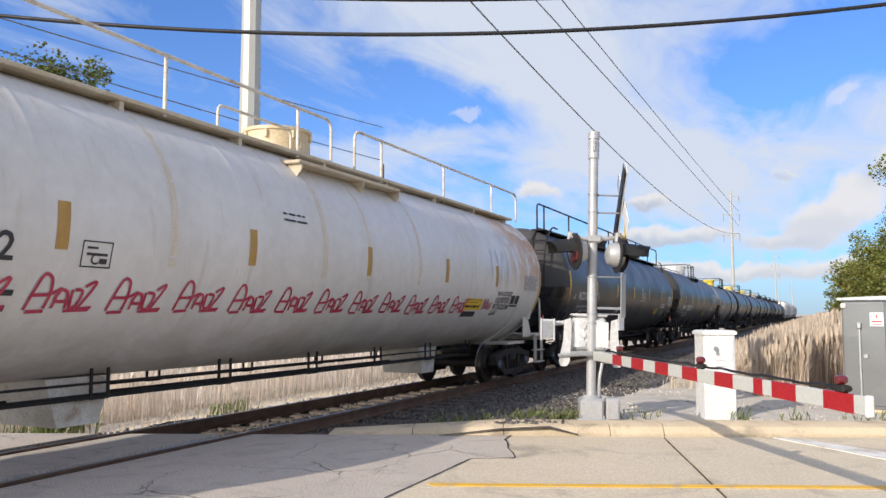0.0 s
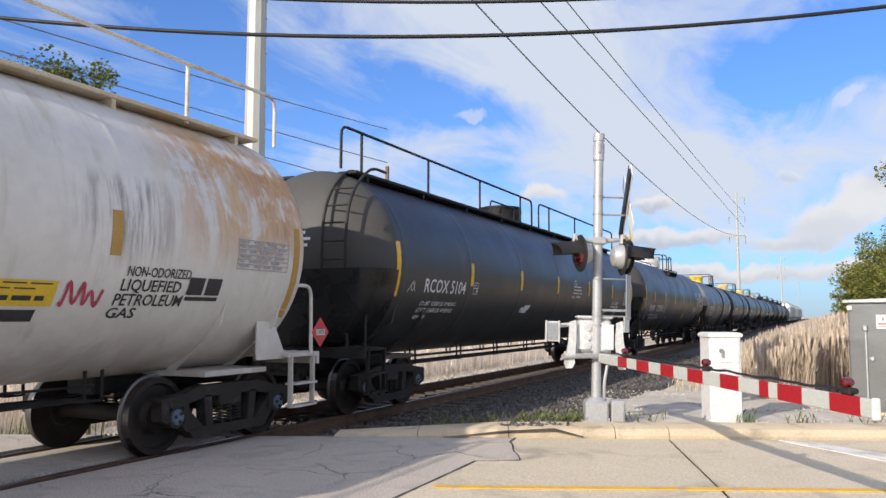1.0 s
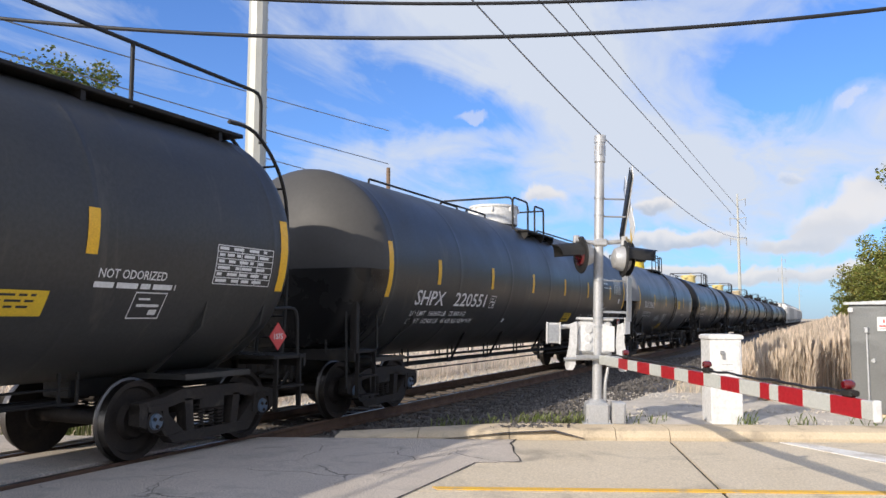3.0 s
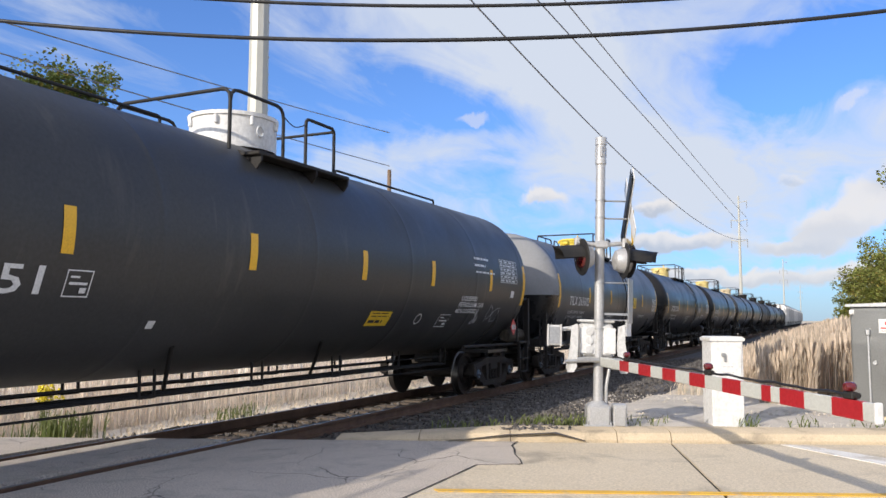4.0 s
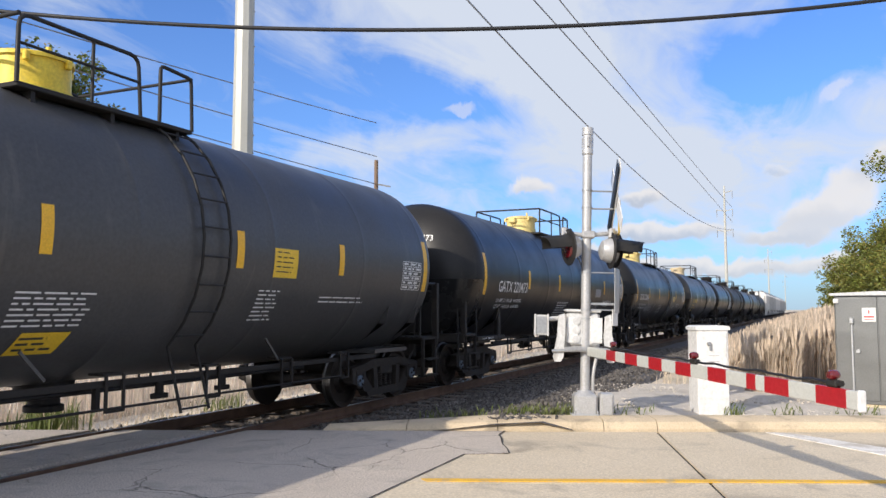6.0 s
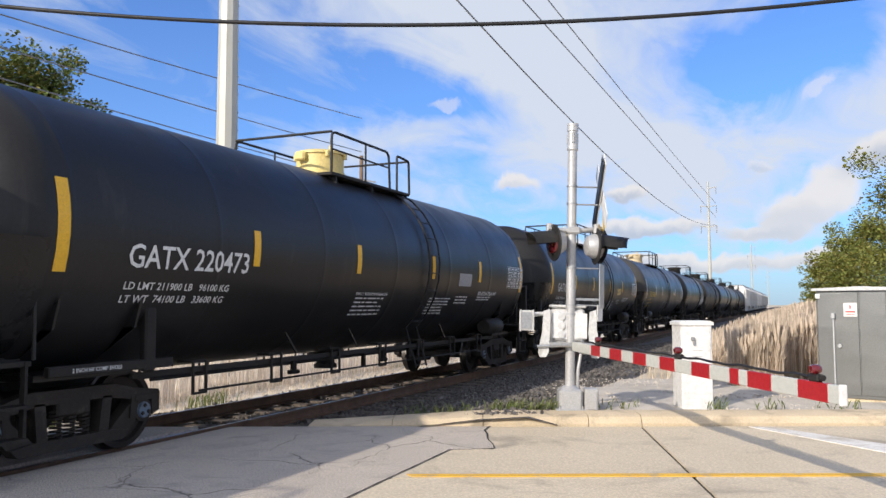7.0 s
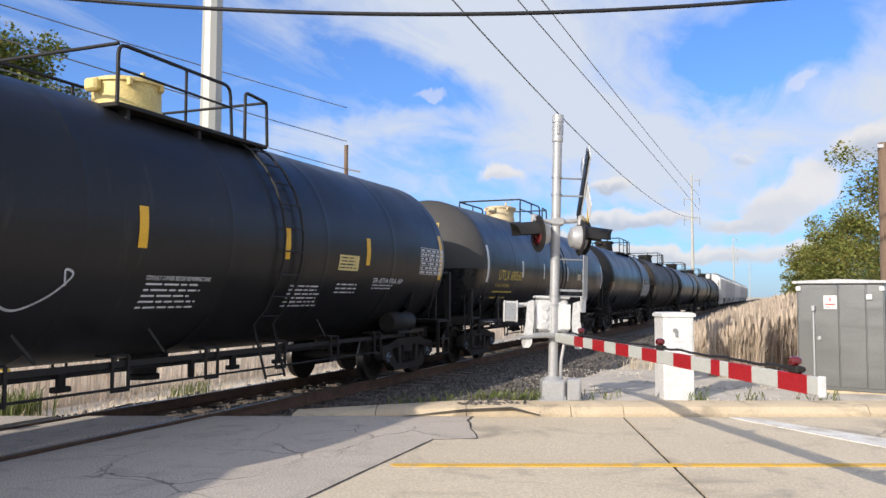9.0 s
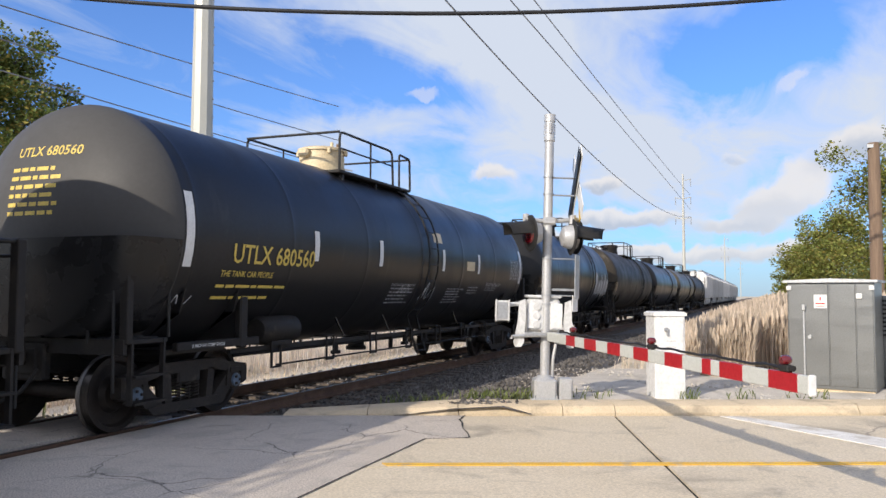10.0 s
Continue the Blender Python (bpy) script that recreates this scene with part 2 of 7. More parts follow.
M_ASPHALT = cracked(mat("asphalt", (0.48, 0.42, 0.36), (0.55, 0.485, 0.415), 0.9, grain=65, contrast=0.50, scale=0.9, bump=0.45, dirt=(0.33, 0.30, 0.26), dirt_amount=0.35, dirt_scale=2.6), (0.04, 0.037, 0.034), 1.3, 0.010)
M_CONCRETE = cracked(mat("road_concrete", (0.62, 0.53, 0.395), (0.56, 0.475, 0.35), 0.85, grain=45, contrast=0.2, scale=0.8, bump=0.25, dirt=(0.24, 0.21, 0.17), dirt_amount=0.3, dirt_scale=0.9, random=0.05), (0.25, 0.21, 0.17), 0.16, 0.0015)
M_KERB = mat("kerb_concrete", (0.60, 0.49, 0.34), (0.48, 0.39, 0.27), 0.85, grain=60, scale=1.6, bump=0.3, dirt=(0.2, 0.17, 0.13), dirt_amount=0.3, dirt_scale=2.0, random=0.06)
M_JOINT = mat("joint_filler", (0.03, 0.028, 0.025), rough=0.9)
M_EARTH = mat("earth", (0.62, 0.53, 0.41), (0.48, 0.40, 0.29), 0.95, scale=0.35, grain=18, bump=0.5, dirt=(0.10, 0.14, 0.04), dirt_amount=0.3, dirt_scale=0.5)
M_GRAVEL = mat("limestone_gravel", (0.60, 0.54, 0.46), (0.44, 0.40, 0.34), 0.95, scale=1.5, grain=45, bump=0.9, dirt=(0.25, 0.23, 0.18), dirt_amount=0.3)
M_VERGE = mat("pale_dust", (0.76, 0.68, 0.56), (0.62, 0.54, 0.43), 0.95, scale=1.2, grain=30, bump=0.6, contrast=0.3)
M_STONE = mat("ballast_stone", (0.13, 0.118, 0.108), (0.065, 0.06, 0.056), 0.9, scale=6, grain=40, bump=0.3, island=0.45)
M_BALLAST = mat("ballast_bed", (0.11, 0.10, 0.095), (0.06, 0.056, 0.052), 0.95, scale=5, grain=30, bump=1.0)
M_RUST = mat("rusty_rail", (0.15, 0.085, 0.05), (0.09, 0.055, 0.04), 0.75, metal=0.2, scale=4, grain=60, bump=0.3)
M_SHINY = mat("polished_steel", (0.20, 0.185, 0.17), (0.12, 0.11, 0.10), 0.38, metal=1.0, scale=8, bump=0.03, stretch=(20, 0.5, 1))
M_TIE = mat("timber_sleeper", (0.12, 0.095, 0.075), (0.07, 0.055, 0.045), 0.9, scale=4, stretch=(1, 8, 1), bump=0.5)
M_YELLOW_LINE = mat("yellow_road_paint", (0.80, 0.47, 0.04), (0.62, 0.36, 0.06), 0.7, scale=3, grain=40, dirt=(0.42, 0.33, 0.2), dirt_amount=0.35, dirt_scale=5)
M_WHITE_LINE = mat("white_road_paint", (0.80, 0.78, 0.74), (0.6, 0.56, 0.5), 0.7, scale=3, grain=40, dirt=(0.45, 0.4, 0.33), dirt_amount=0.4, dirt_scale=4)
M_GALV = mat("galvanised_steel", (0.46, 0.47, 0.48), (0.36, 0.37, 0.38), 0.42, metal=0.75, scale=3, grain=25, bump=0.05)
M_SILVER = mat("aluminium_paint", (0.50, 0.50, 0.50), (0.40, 0.40, 0.40), 0.45, metal=0.35, scale=4, dirt=(0.3, 0.29, 0.27), dirt_amount=0.2, dirt_scale=4)
M_CAB = mat("brushed_aluminium", (0.25, 0.257, 0.255), (0.225, 0.23, 0.23), 0.32, amount=0.2, rough_var=0.04, metal=0.85, scale=1.5, stretch=(1, 1, 5), bump=0.03)
M_WHITE = mat("white_paint", (0.72, 0.72, 0.71), (0.64, 0.63, 0.61), 0.5, scale=3, grain=20, bump=0.06, dirt=(0.42, 0.38, 0.31), dirt_amount=0.12, dirt_stretch=(3, 3, 0.5), dirt_scale=2.5)
M_SIGNAL_WHITE = mat("scuffed_grey_white_paint", (0.60, 0.60, 0.59), (0.50, 0.50, 0.49), 0.5, scale=6, grain=30, bump=0.08, dirt=(0.30, 0.28, 0.25), dirt_amount=0.22, dirt_stretch=(2, 2, 0.6), dirt_scale=6)
M_BLACKMETAL = mat("black_painted_metal", (0.018, 0.018, 0.019), (0.035, 0.033, 0.03), 0.5, scale=5, bump=0.05, spec=0.22)
M_RED_REFLECT = mat("red_sheeting", (0.38, 0.012, 0.02), (0.31, 0.01, 0.016), 0.4, scale=30, bump=0.04, grain=150)
M_WHITE_REFLECT = mat("white_sheeting", (0.52, 0.53, 0.50), (0.45, 0.46, 0.43), 0.4, scale=20, bump=0.04, grain=150)
M_LENS = mat("red_lens", (0.13, 0.004, 0.008), (0.09, 0.003, 0.006), 0.2, scale=9, coat=1.0)
M_WOOD = mat("weathered_pole_wood", (0.22, 0.15, 0.10), (0.13, 0.09, 0.065), 0.85, scale=3, stretch=(6, 6, 0.4), bump=0.5)
M_POLE = mat("pale_steel_pole", (0.48, 0.48, 0.44), (0.42, 0.42, 0.38), 0.55, metal=0.2, scale=0.6, dirt=(0.36, 0.35, 0.3), dirt_amount=0.2, dirt_stretch=(3, 3, 0.3))
M_CABLE = mat("black_cable", (0.012, 0.012, 0.014), rough=0.55)
M_WIRE = mat("grey_wire", (0.26, 0.27, 0.29), rough=0.5, metal=0.5)
M_LEAF = mat("oak_leaf", (0.10, 0.145, 0.035), (0.15, 0.18, 0.045), 0.55, thin=0.25, scale=0.8, grain=8, bump=0, island=0.45)
# brighter copy of the leaf green, with sunlight painted into the colour
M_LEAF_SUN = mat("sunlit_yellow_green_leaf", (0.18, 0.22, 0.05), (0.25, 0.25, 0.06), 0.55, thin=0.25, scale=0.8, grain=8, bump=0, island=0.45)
M_LEAF_DRY = mat("turning_leaf", (0.24, 0.22, 0.05), (0.30, 0.22, 0.06), 0.6, thin=0.25, scale=0.8, grain=8, bump=0, island=0.4)
M_BARK = mat("bark", (0.10, 0.085, 0.07), (0.06, 0.05, 0.04), 0.9, scale=6, stretch=(3, 3, 0.5), bump=0.8)
M_REED = mat("dry_reed", (0.60, 0.50, 0.39), (0.50, 0.41, 0.32), 0.8, thin=0.35, scale=1.5, grain=20, bump=0, island=0.35)
M_REED_PALE = mat("pale_dry_reed", (0.92, 0.83, 0.72), (0.84, 0.74, 0.63), 0.8, thin=0.45, scale=1.5, grain=20, bump=0, island=0.25)
M_GOLDENROD = mat("goldenrod_flower", (0.72, 0.60, 0.03), (0.62, 0.50, 0.03), 0.7, scale=8, bump=0)
M_STRAW = mat("dead_grass", (0.66, 0.56, 0.43), (0.54, 0.45, 0.33), 0.9, thin=0.3, scale=3, grain=30, bump=0, island=0.35)
M_WEED = mat("green_weed", (0.12, 0.16, 0.04), (0.2, 0.21, 0.08), 0.6, thin=0.35, scale=3, grain=20, bump=0, island=0.4)


# ---- mesh building ----
class Shape:
    """Collects vertices and faces of one mesh."""

    def __init__(self):
        self.v, self.f, self.m, self.marks = [], [], [], []

    def mark(self):
        """A new piece of its own begins here."""
        self.marks.append((len(self.v), len(self.f)))
        return self

    def pieces(self):
        cuts = sorted(set([(0, 0)] + self.marks + [(len(self.v), len(self.f))]))
        out = []
        for (v0, f0), (v1, f1) in zip(cuts, cuts[1:]):
            if f1 > f0:
                s = Shape()
                s.v, s.f, s.m = self.v[v0:v1], [tuple(i - v0 for i in f) for f in self.f[f0:f1]], self.m[f0:f1]
                out.append(s)
        return out

    def add(self, verts, faces, mi=0):
        k = len(self.v)
        self.v.extend([tuple(p) for p in verts])
        self.f.extend([tuple(i + k for i in q) for q in faces])
        self.m.extend([mi] * len(faces))
        return self

    def box(self, c, s, turn=None, mi=0, chamfer=0.0):
        x, y, z = (a / 2 for a in s)
        h = min(chamfer, x * 0.9, y * 0.9, z * 0.9)
        if h <= 0:
            vs = [Vector((a * x, b * y, d * z)) for a in (-1, 1) for b in (-1, 1) for d in (-1, 1)]
            fs = [(0, 1, 3, 2), (4, 6, 7, 5), (0, 4, 5, 1), (2, 3, 7, 6), (0, 2, 6, 4), (1, 5, 7, 3)]
        else:
            vs, fs = [], []
            idx = {}
            for a in (-1, 1):
                for b in (-1, 1):
                    for d in (-1, 1):
                        for ax in range(3):
                            p = [a * (x - h), b * (y - h), d * (z - h)]
                            p[ax] = (a * x, b * y, d * z)[ax]
                            idx[a, b, d, ax] = len(vs)
                            vs.append(Vector(p))
            for ax in range(3):
                o1, o2 = [i for i in range(3) if i != ax]
                for sg in (-1, 1):
                    quad = []
                    for e, g in ((-1, -1), (1, -1), (1, 1), (-1, 1)):
                        k = [0, 0, 0]
                        k[ax], k[o1], k[o2] = sg, e, g
                        quad.append(idx[k[0], k[1], k[2], ax])
                    fs.append(tuple(quad))
                for e in (-1, 1):
                    for g in (-1, 1):
                        k = [0, 0, 0]
                        k[o1], k[o2] = e, g
                        lo, hi = list(k), list(k)
                        lo[ax], hi[ax] = -1, 1
                        fs.append((idx[(*lo, o1)], idx[(*hi, o1)], idx[(*hi, o2)], idx[(*lo, o2)]))
            for a in (-1, 1):
                for b in (-1, 1):
                    for d in (-1, 1):
                        fs.append(tuple(idx[a, b, d, ax] for ax in range(3)))
        t = Matrix.Translation(c) @ (turn.to_4x4() if turn is not None else Matrix())
        return self.add([t @ p for p in vs], fs, mi)

    def tube(self, pts, r, n=8, mi=0, caps=True, radii=None):
        pts = [Vector(p) for p in pts]
        rings = []
        prev = None
        for i, p in enumerate(pts):
            d = (pts[min(i + 1, len(pts) - 1)] - pts[max(i - 1, 0)]).normalized()
            if prev is None:
                a = d.orthogonal().normalized()
            else:
                a = (prev - d * prev.dot(d)).normalized()
            prev = a
            b = d.cross(a)
            rr = radii[i] if radii else r
            rings.append([p + (a * math.cos(2 * math.pi * k / n) + b * math.sin(2 * math.pi * k / n)) * rr for k in range(n)])
        vs = [q for ring in rings for q in ring]
        fs = [(i * n + k, i * n + (k + 1) % n, (i + 1) * n + (k + 1) % n, (i + 1) * n + k) for i in range(len(pts) - 1) for k in range(n)]
        if caps:
            fs += [tuple(reversed(range(n))), tuple((len(pts) - 1) * n + k for k in range(n))]
        return self.add(vs, fs, mi)

    def lathe(self, profile, n=32, axis="y", c=(0, 0, 0), mi=0):
        """profile: (along the axis, radius) pairs; a radius of 0 closes an end."""
        vs, fs, rows = [], [], []
        for a, r in profile:
            if r <= 0:
                rows.append([len(vs)])
                vs.append((a, 0, 0))
            else:
                rows.append(list(range(len(vs), len(vs) + n)))
                vs += [(a, r * math.cos(2 * math.pi * k / n), r * math.sin(2 * math.pi * k / n)) for k in range(n)]
        for p, q in zip(rows, rows[1:]):
            for k in range(n):
                k2 = (k + 1) % n
                if len(p) == 1 and len(q) > 1:
                    fs.append((p[0], q[k2], q[k]))
                elif len(q) == 1 and len(p) > 1:
                    fs.append((p[k], p[k2], q[0]))
                elif len(p) > 1:
                    fs.append((p[k], p[k2], q[k2], q[k]))
        out = []
        for a, b, d in vs:
            out.append((c[0] + a, c[1] + b, c[2] + d) if axis == "x" else (c[0] + b, c[1] + a, c[2] + d) if axis == "y" else (c[0] + b, c[1] + d, c[2] + a))
        return self.add(out, fs, mi)

    def prism(self, poly, place, depth, mi=0):
        """A flat outline (a, b), put in space by place(a, b, d) with d from 0 to depth."""
        n = len(poly)
        vs = [place(a, b, 0) for a, b in poly] + [place(a, b, depth) for a, b in poly]
        fs = [tuple(range(n)), tuple(reversed(range(n, 2 * n)))] + [(i, i + n, (i + 1) % n + n, (i + 1) % n) for i in range(n)]
        return self.add(vs, fs, mi)

    def mesh(self, name, mats, smooth=False):
        me = bpy.data.meshes.new(name)
        me.from_pydata(self.v, [], self.f)
        for m in (mats if isinstance(mats, (list, tuple)) else [mats]):
            me.materials.append(m)
        if any(self.m):
            me.polygons.foreach_set("material_index", self.m)
        bm = bmesh.new()
        bm.from_mesh(me)
        bmesh.ops.recalc_face_normals(bm, faces=bm.faces)
        bm.to_mesh(me)
        bm.free()
        if smooth:
            me.shade_smooth()
            me.set_sharp_from_angle(angle=radians(smooth if smooth is not True else 35))
        me.update()
        return me


def part(name, shape, material, parent=None, label="", smooth=False, at=None):
    me = shape if isinstance(shape, bpy.types.Mesh) else shape.mesh(name, material, smooth)
    ob = new(name, me)
    if parent is not None:
        ob.parent = parent
    if at is not None:
        ob.matrix_basis = at
    if label:
        ob["label"] = label
    return ob


def thing(name, label, category, at=None, group="", kind=""):
    ob = new(name)
    if at is not None:
        ob.matrix_basis = at
    return tagged(ob, label, category, group, kind)


# ---- ground, road and track ----
KERB_A = Vector((5.63, 10.37, 0))          # a point on the kerb's foot
U = Vector((0.920, 0.391, 0)).normalized()  # along the road
Wd = Vector((U.y, -U.x, 0))                 # across the road, towards the near side
Z = Vector((0, 0, 1))


def road(u, w, z=0.0):
    return KERB_A + U * u + Wd * w + Z * z


def road_u_at_x(x, w):
    return (x - KERB_A.x - Wd.x * w) / U.x


def ground_height(x, y):
    """The far ground: level near the road and falling a little beyond the track."""
    if x < -1.9:
        return -0.20 - 0.35 * min(1.0, (-1.9 - x) / 1.4)
    if x > 2.2:
        return -0.16 + 0.22 * min(1.0, (x - 2.2) / 1.6)
    return -0.24


def build_ground():
    xs = [-2500, -600, -150, -40, -12, -6, -3.4, -2.6, -1.9, 1.9, 2.4, 3.0, 3.8, 4.4, 6, 8, 12, 25, 80, 300, 2500]
    ys = [0.0, 1, 2.5, 5, 9, 15, 25, 45, 90, 200, 600, 3000]
    s = Shape()
    # north of the road: rows that start at the kerb's back and run out to the horizon
    n = len(xs)
    vs, fs = [], []
    for d in ys:
        for x in xs:
            y0 = KERB_A.y + 0.30 + (x - KERB_A.x) * U.y / U.x if abs(x) < 90 else KERB_A.y + (90 if x > 0 else -90) * U.y / U.x
            y = y0 + d
            vs.append((x, y, ground_height(x, y) + (0.02 * noise.noise((x * 0.7, y * 0.7, 0)) if abs(x) > 2 and abs(x) < 40 and d > 0.5 else 0)))
    for i in range(len(ys) - 1):
        for k in range(n - 1):
            fs.append((i * n + k, i * n + k + 1, (i + 1) * n + k + 1, (i + 1) * n + k))
    s.add(vs, fs)
    # south of it: below the road and behind the camera
    vs2 = [(x, (KERB_A.y + 0.30 + (x - KERB_A.x) * U.y / U.x if abs(x) < 90 else KERB_A.y + (90 if x > 0 else -90) * U.y / U.x), -0.28) for x in xs]
    vs2 += [(x, -2500, -0.28) for x in xs]
    s.add(vs2, [(k, k + n, k + n + 1, k + 1) for k in range(n - 1)])
    g = part("ground", s, M_EARTH, smooth=True)
    tagged(g, "flat earth with sparse dead grass reaching to the horizon", "ground", kind="structure")
    s = Shape()
    vs, fs = [], []
    for j in range(31):
        d = 0.05 + 60 * (j / 30) ** 1.8
        for i in range(5):
            x = -1.85 - 2.7 * i / 4 + 0.15 * noise.noise((d, i, 2)) * (i in (0, 4))
            y = KERB_A.y + 0.3 + (x - KERB_A.x) * U.y / U.x + d
            vs.append((x, y, ground_height(x, y) + 0.03 + 0.02 * noise.noise((x * 2, y * 2, 1))))
    fs = [(j * 5 + i, j * 5 + i + 1, j * 5 + i + 6, j * 5 + i + 5) for j in range(30) for i in range(4)]
    s.add(vs, fs)
    tagged(part("verge", s, M_VERGE, smooth=True), "pale dusty verge strewn with straw beside the track", "verge", kind="structure")
    # limestone gravel pad round the signal
    s = Shape()
    nx, ny = 26, 20
    vs, fs = [], []
    for j in range(ny + 1):
        for i in range(nx + 1):
            u = -1.0 + 7.4 * i / nx
            w = -0.46 - 5.2 * j / ny
            p = road(u, w)
            edge = min(i, nx - i, ny - j) / 3.0
            wob = 0.25 * noise.noise((p.x, p.y, 3))
            vs.append((p.x + wob * (edge < 0.5), p.y, ground_height(p.x, p.y) + (0.045 + 0.05 * noise.noise((p.x * 1.3, p.y * 1.3, 7))) * min(1, edge) + 0.012))
    for j in range(ny):
        for i in range(nx):
            a = j * (nx + 1) + i
            fs.append((a, a + 1, a + nx + 2, a + nx + 1))
    s.add(vs, fs)
    tagged(part("gravel_pad", s, M_GRAVEL, smooth=True), "pale crushed limestone pad round the crossing signal", "gravel", kind="structure")


def flat_sheet(poly, z, thick):
    s = Shape()
    return s.prism(poly, lambda a, b, d: (a, b, z - d), thick)


def build_road():
    # asphalt between the concrete slabs and the rails; its edge is ragged
    road_ob = thing("road", "two-lane road of grey asphalt and pale concrete crossing the rails", "road", kind="structure")

    def strip(x0, x1, y_cut=-30.0):
        def edge(x):
            return KERB_A.y + (x - KERB_A.x) * U.y / U.x
        return [(x0, y_cut), (x1, y_cut), (x1, edge(x1)), (x0, edge(x0))]
    edge_y = lambda x: KERB_A.y + (x - KERB_A.x) * U.y / U.x
    near = [(0.92, -30), (4.25, -30), (4.20, 0), (4.16, 3.5), (4.18, 5.2), (4.14, 6.2), (4.12, 7.0), (4.09, 7.92), (4.30, 8.03), (4.50, 8.18), (4.38, 8.45), (4.22, 8.72), (4.10, 9.05), (3.97, 9.30), (3.92, edge_y(3.92)), (0.92, edge_y(0.92))]
    part("asphalt", flat_sheet(near, 0.0, 0.12), M_ASPHALT, road_ob, "cracked grey asphalt with a ragged edge")
    part("asphalt", flat_sheet(strip(-0.53, 0.53), 0.0, 0.12), M_ASPHALT, road_ob)
    part("asphalt", flat_sheet([(-40, -30), (-0.92, -30), (-0.92, edge_y(-0.92)), (-40, edge_y(-40))], 0.0, 0.12), M_ASPHALT, road_ob)
    # the open seam between asphalt and concrete
    s = Shape()
    seam = [Vector((a, b, 0.003)) for a, b in near[1:15]]
    for a, b in zip(seam, seam[1:]):
        for k in range(6):
            p, q = a.lerp(b, k / 6), a.lerp(b, (k + 1) / 6)
            d = (q - p).normalized()
            side_way = Vector((-d.y, d.x, 0))
            w0, w1 = (0.008 + 0.008 * noise.noise((v.x * 6, v.y * 6, 0)) for v in (p, q))
            s.add([p + side_way * w0, p - side_way * w0, q - side_way * w1, q + side_way * w1], [(0, 1, 2, 3)])
    part("seam", s, M_JOINT, road_ob, "dark open seam")
    # rubber flangeway filler beside each rail, a little low
    for x0, x1 in ((-0.92, -0.755), (0.755, 0.92), (-0.683, -0.53), (0.53, 0.683)):
        part("flangeway", flat_sheet(strip(x0, x1), -0.075, 0.05), M_JOINT, road_ob)
    # concrete slabs, skewed joints
    skew = (6.69 - 5.67, 7.12 - 10.23)
    jd = Vector((skew[0], skew[1], 0)).normalized()
    js = jd.dot(U) / jd.dot(Wd)
    ju = road_u_at_x(5.67, 0.0)
    for row, (w0, w1) in enumerate(((0.02, 3.02), (3.05, 6.35))):
        for k in range(-1, 9):
            a, b = ju + (k - 1) * 4.6 + 0.020, ju + k * 4.6 - 0.020
            poly = []
            for u, w in ((a + js * w0, w0), (b + js * w0, w0), (b + js * w1, w1), (a + js * w1, w1)):
                poly.append((u, w))
            if k <= 0:
                if k < 0:
                    continue
                poly[0] = (road_u_at_x(3.95, w0) - 0.3, w0)
                poly[3] = (road_u_at_x(4.0, w1) - 0.3, w1)
            s = Shape()
            s.prism(poly, lambda u, w, d: tuple(road(u, w, -0.006 - d)), 0.2)
            part("concrete_slab", s, M_CONCRETE, road_ob)
    s = Shape()
    s.prism([(road_u_at_x(3.7, -0.3), -0.3), (42, -0.3), (42, 6.5), (road_u_at_x(3.7, 6.5), 6.5)], lambda u, w, d: tuple(road(u, w, -0.026 - d)), 0.15)
    part("joint_bed", s, M_JOINT, road_ob)
    s = Shape()
    s.prism([(road_u_at_x(4.17, 6.37), 6.37), (42, 6.37), (42, 30.0), (road_u_at_x(4.25, 30.0), 30.0)], lambda u, w, d: tuple(road(u, w, -0.004 - d)), 0.2)
    part("verge_slab", s, M_CONCRETE, road_ob, "pale concrete roadside apron")
    # paint
    s = Shape()
    y0 = road_u_at_x(4.22, 2.90)
    s.prism([(y0, 2.875), (40, 2.875), (40, 2.985), (y0 + 0.05, 2.985)], lambda u, w, d: tuple(road(u, w, 0.002 - d)), 0.01)
    part("yellow_line", s, M_YELLOW_LINE, road_ob, "yellow painted centre line")
    s = Shape()
    a, b = Vector((6.95, 10.86, 0)), Vector((8.75, 9.25, 0))
    d = (b - a).normalized()
    nrm = Vector((-d.y, d.x, 0))
    s.prism([(0, -0.05), (2.7, -0.16), (2.7, 0.42), (0.15, 0.18)], lambda p, q, e: tuple(a + d * p + nrm * q + Z * (0.002 - e)), 0.01)
    part("stop_line", s, M_WHITE_LINE, road_ob, "worn white stop line")


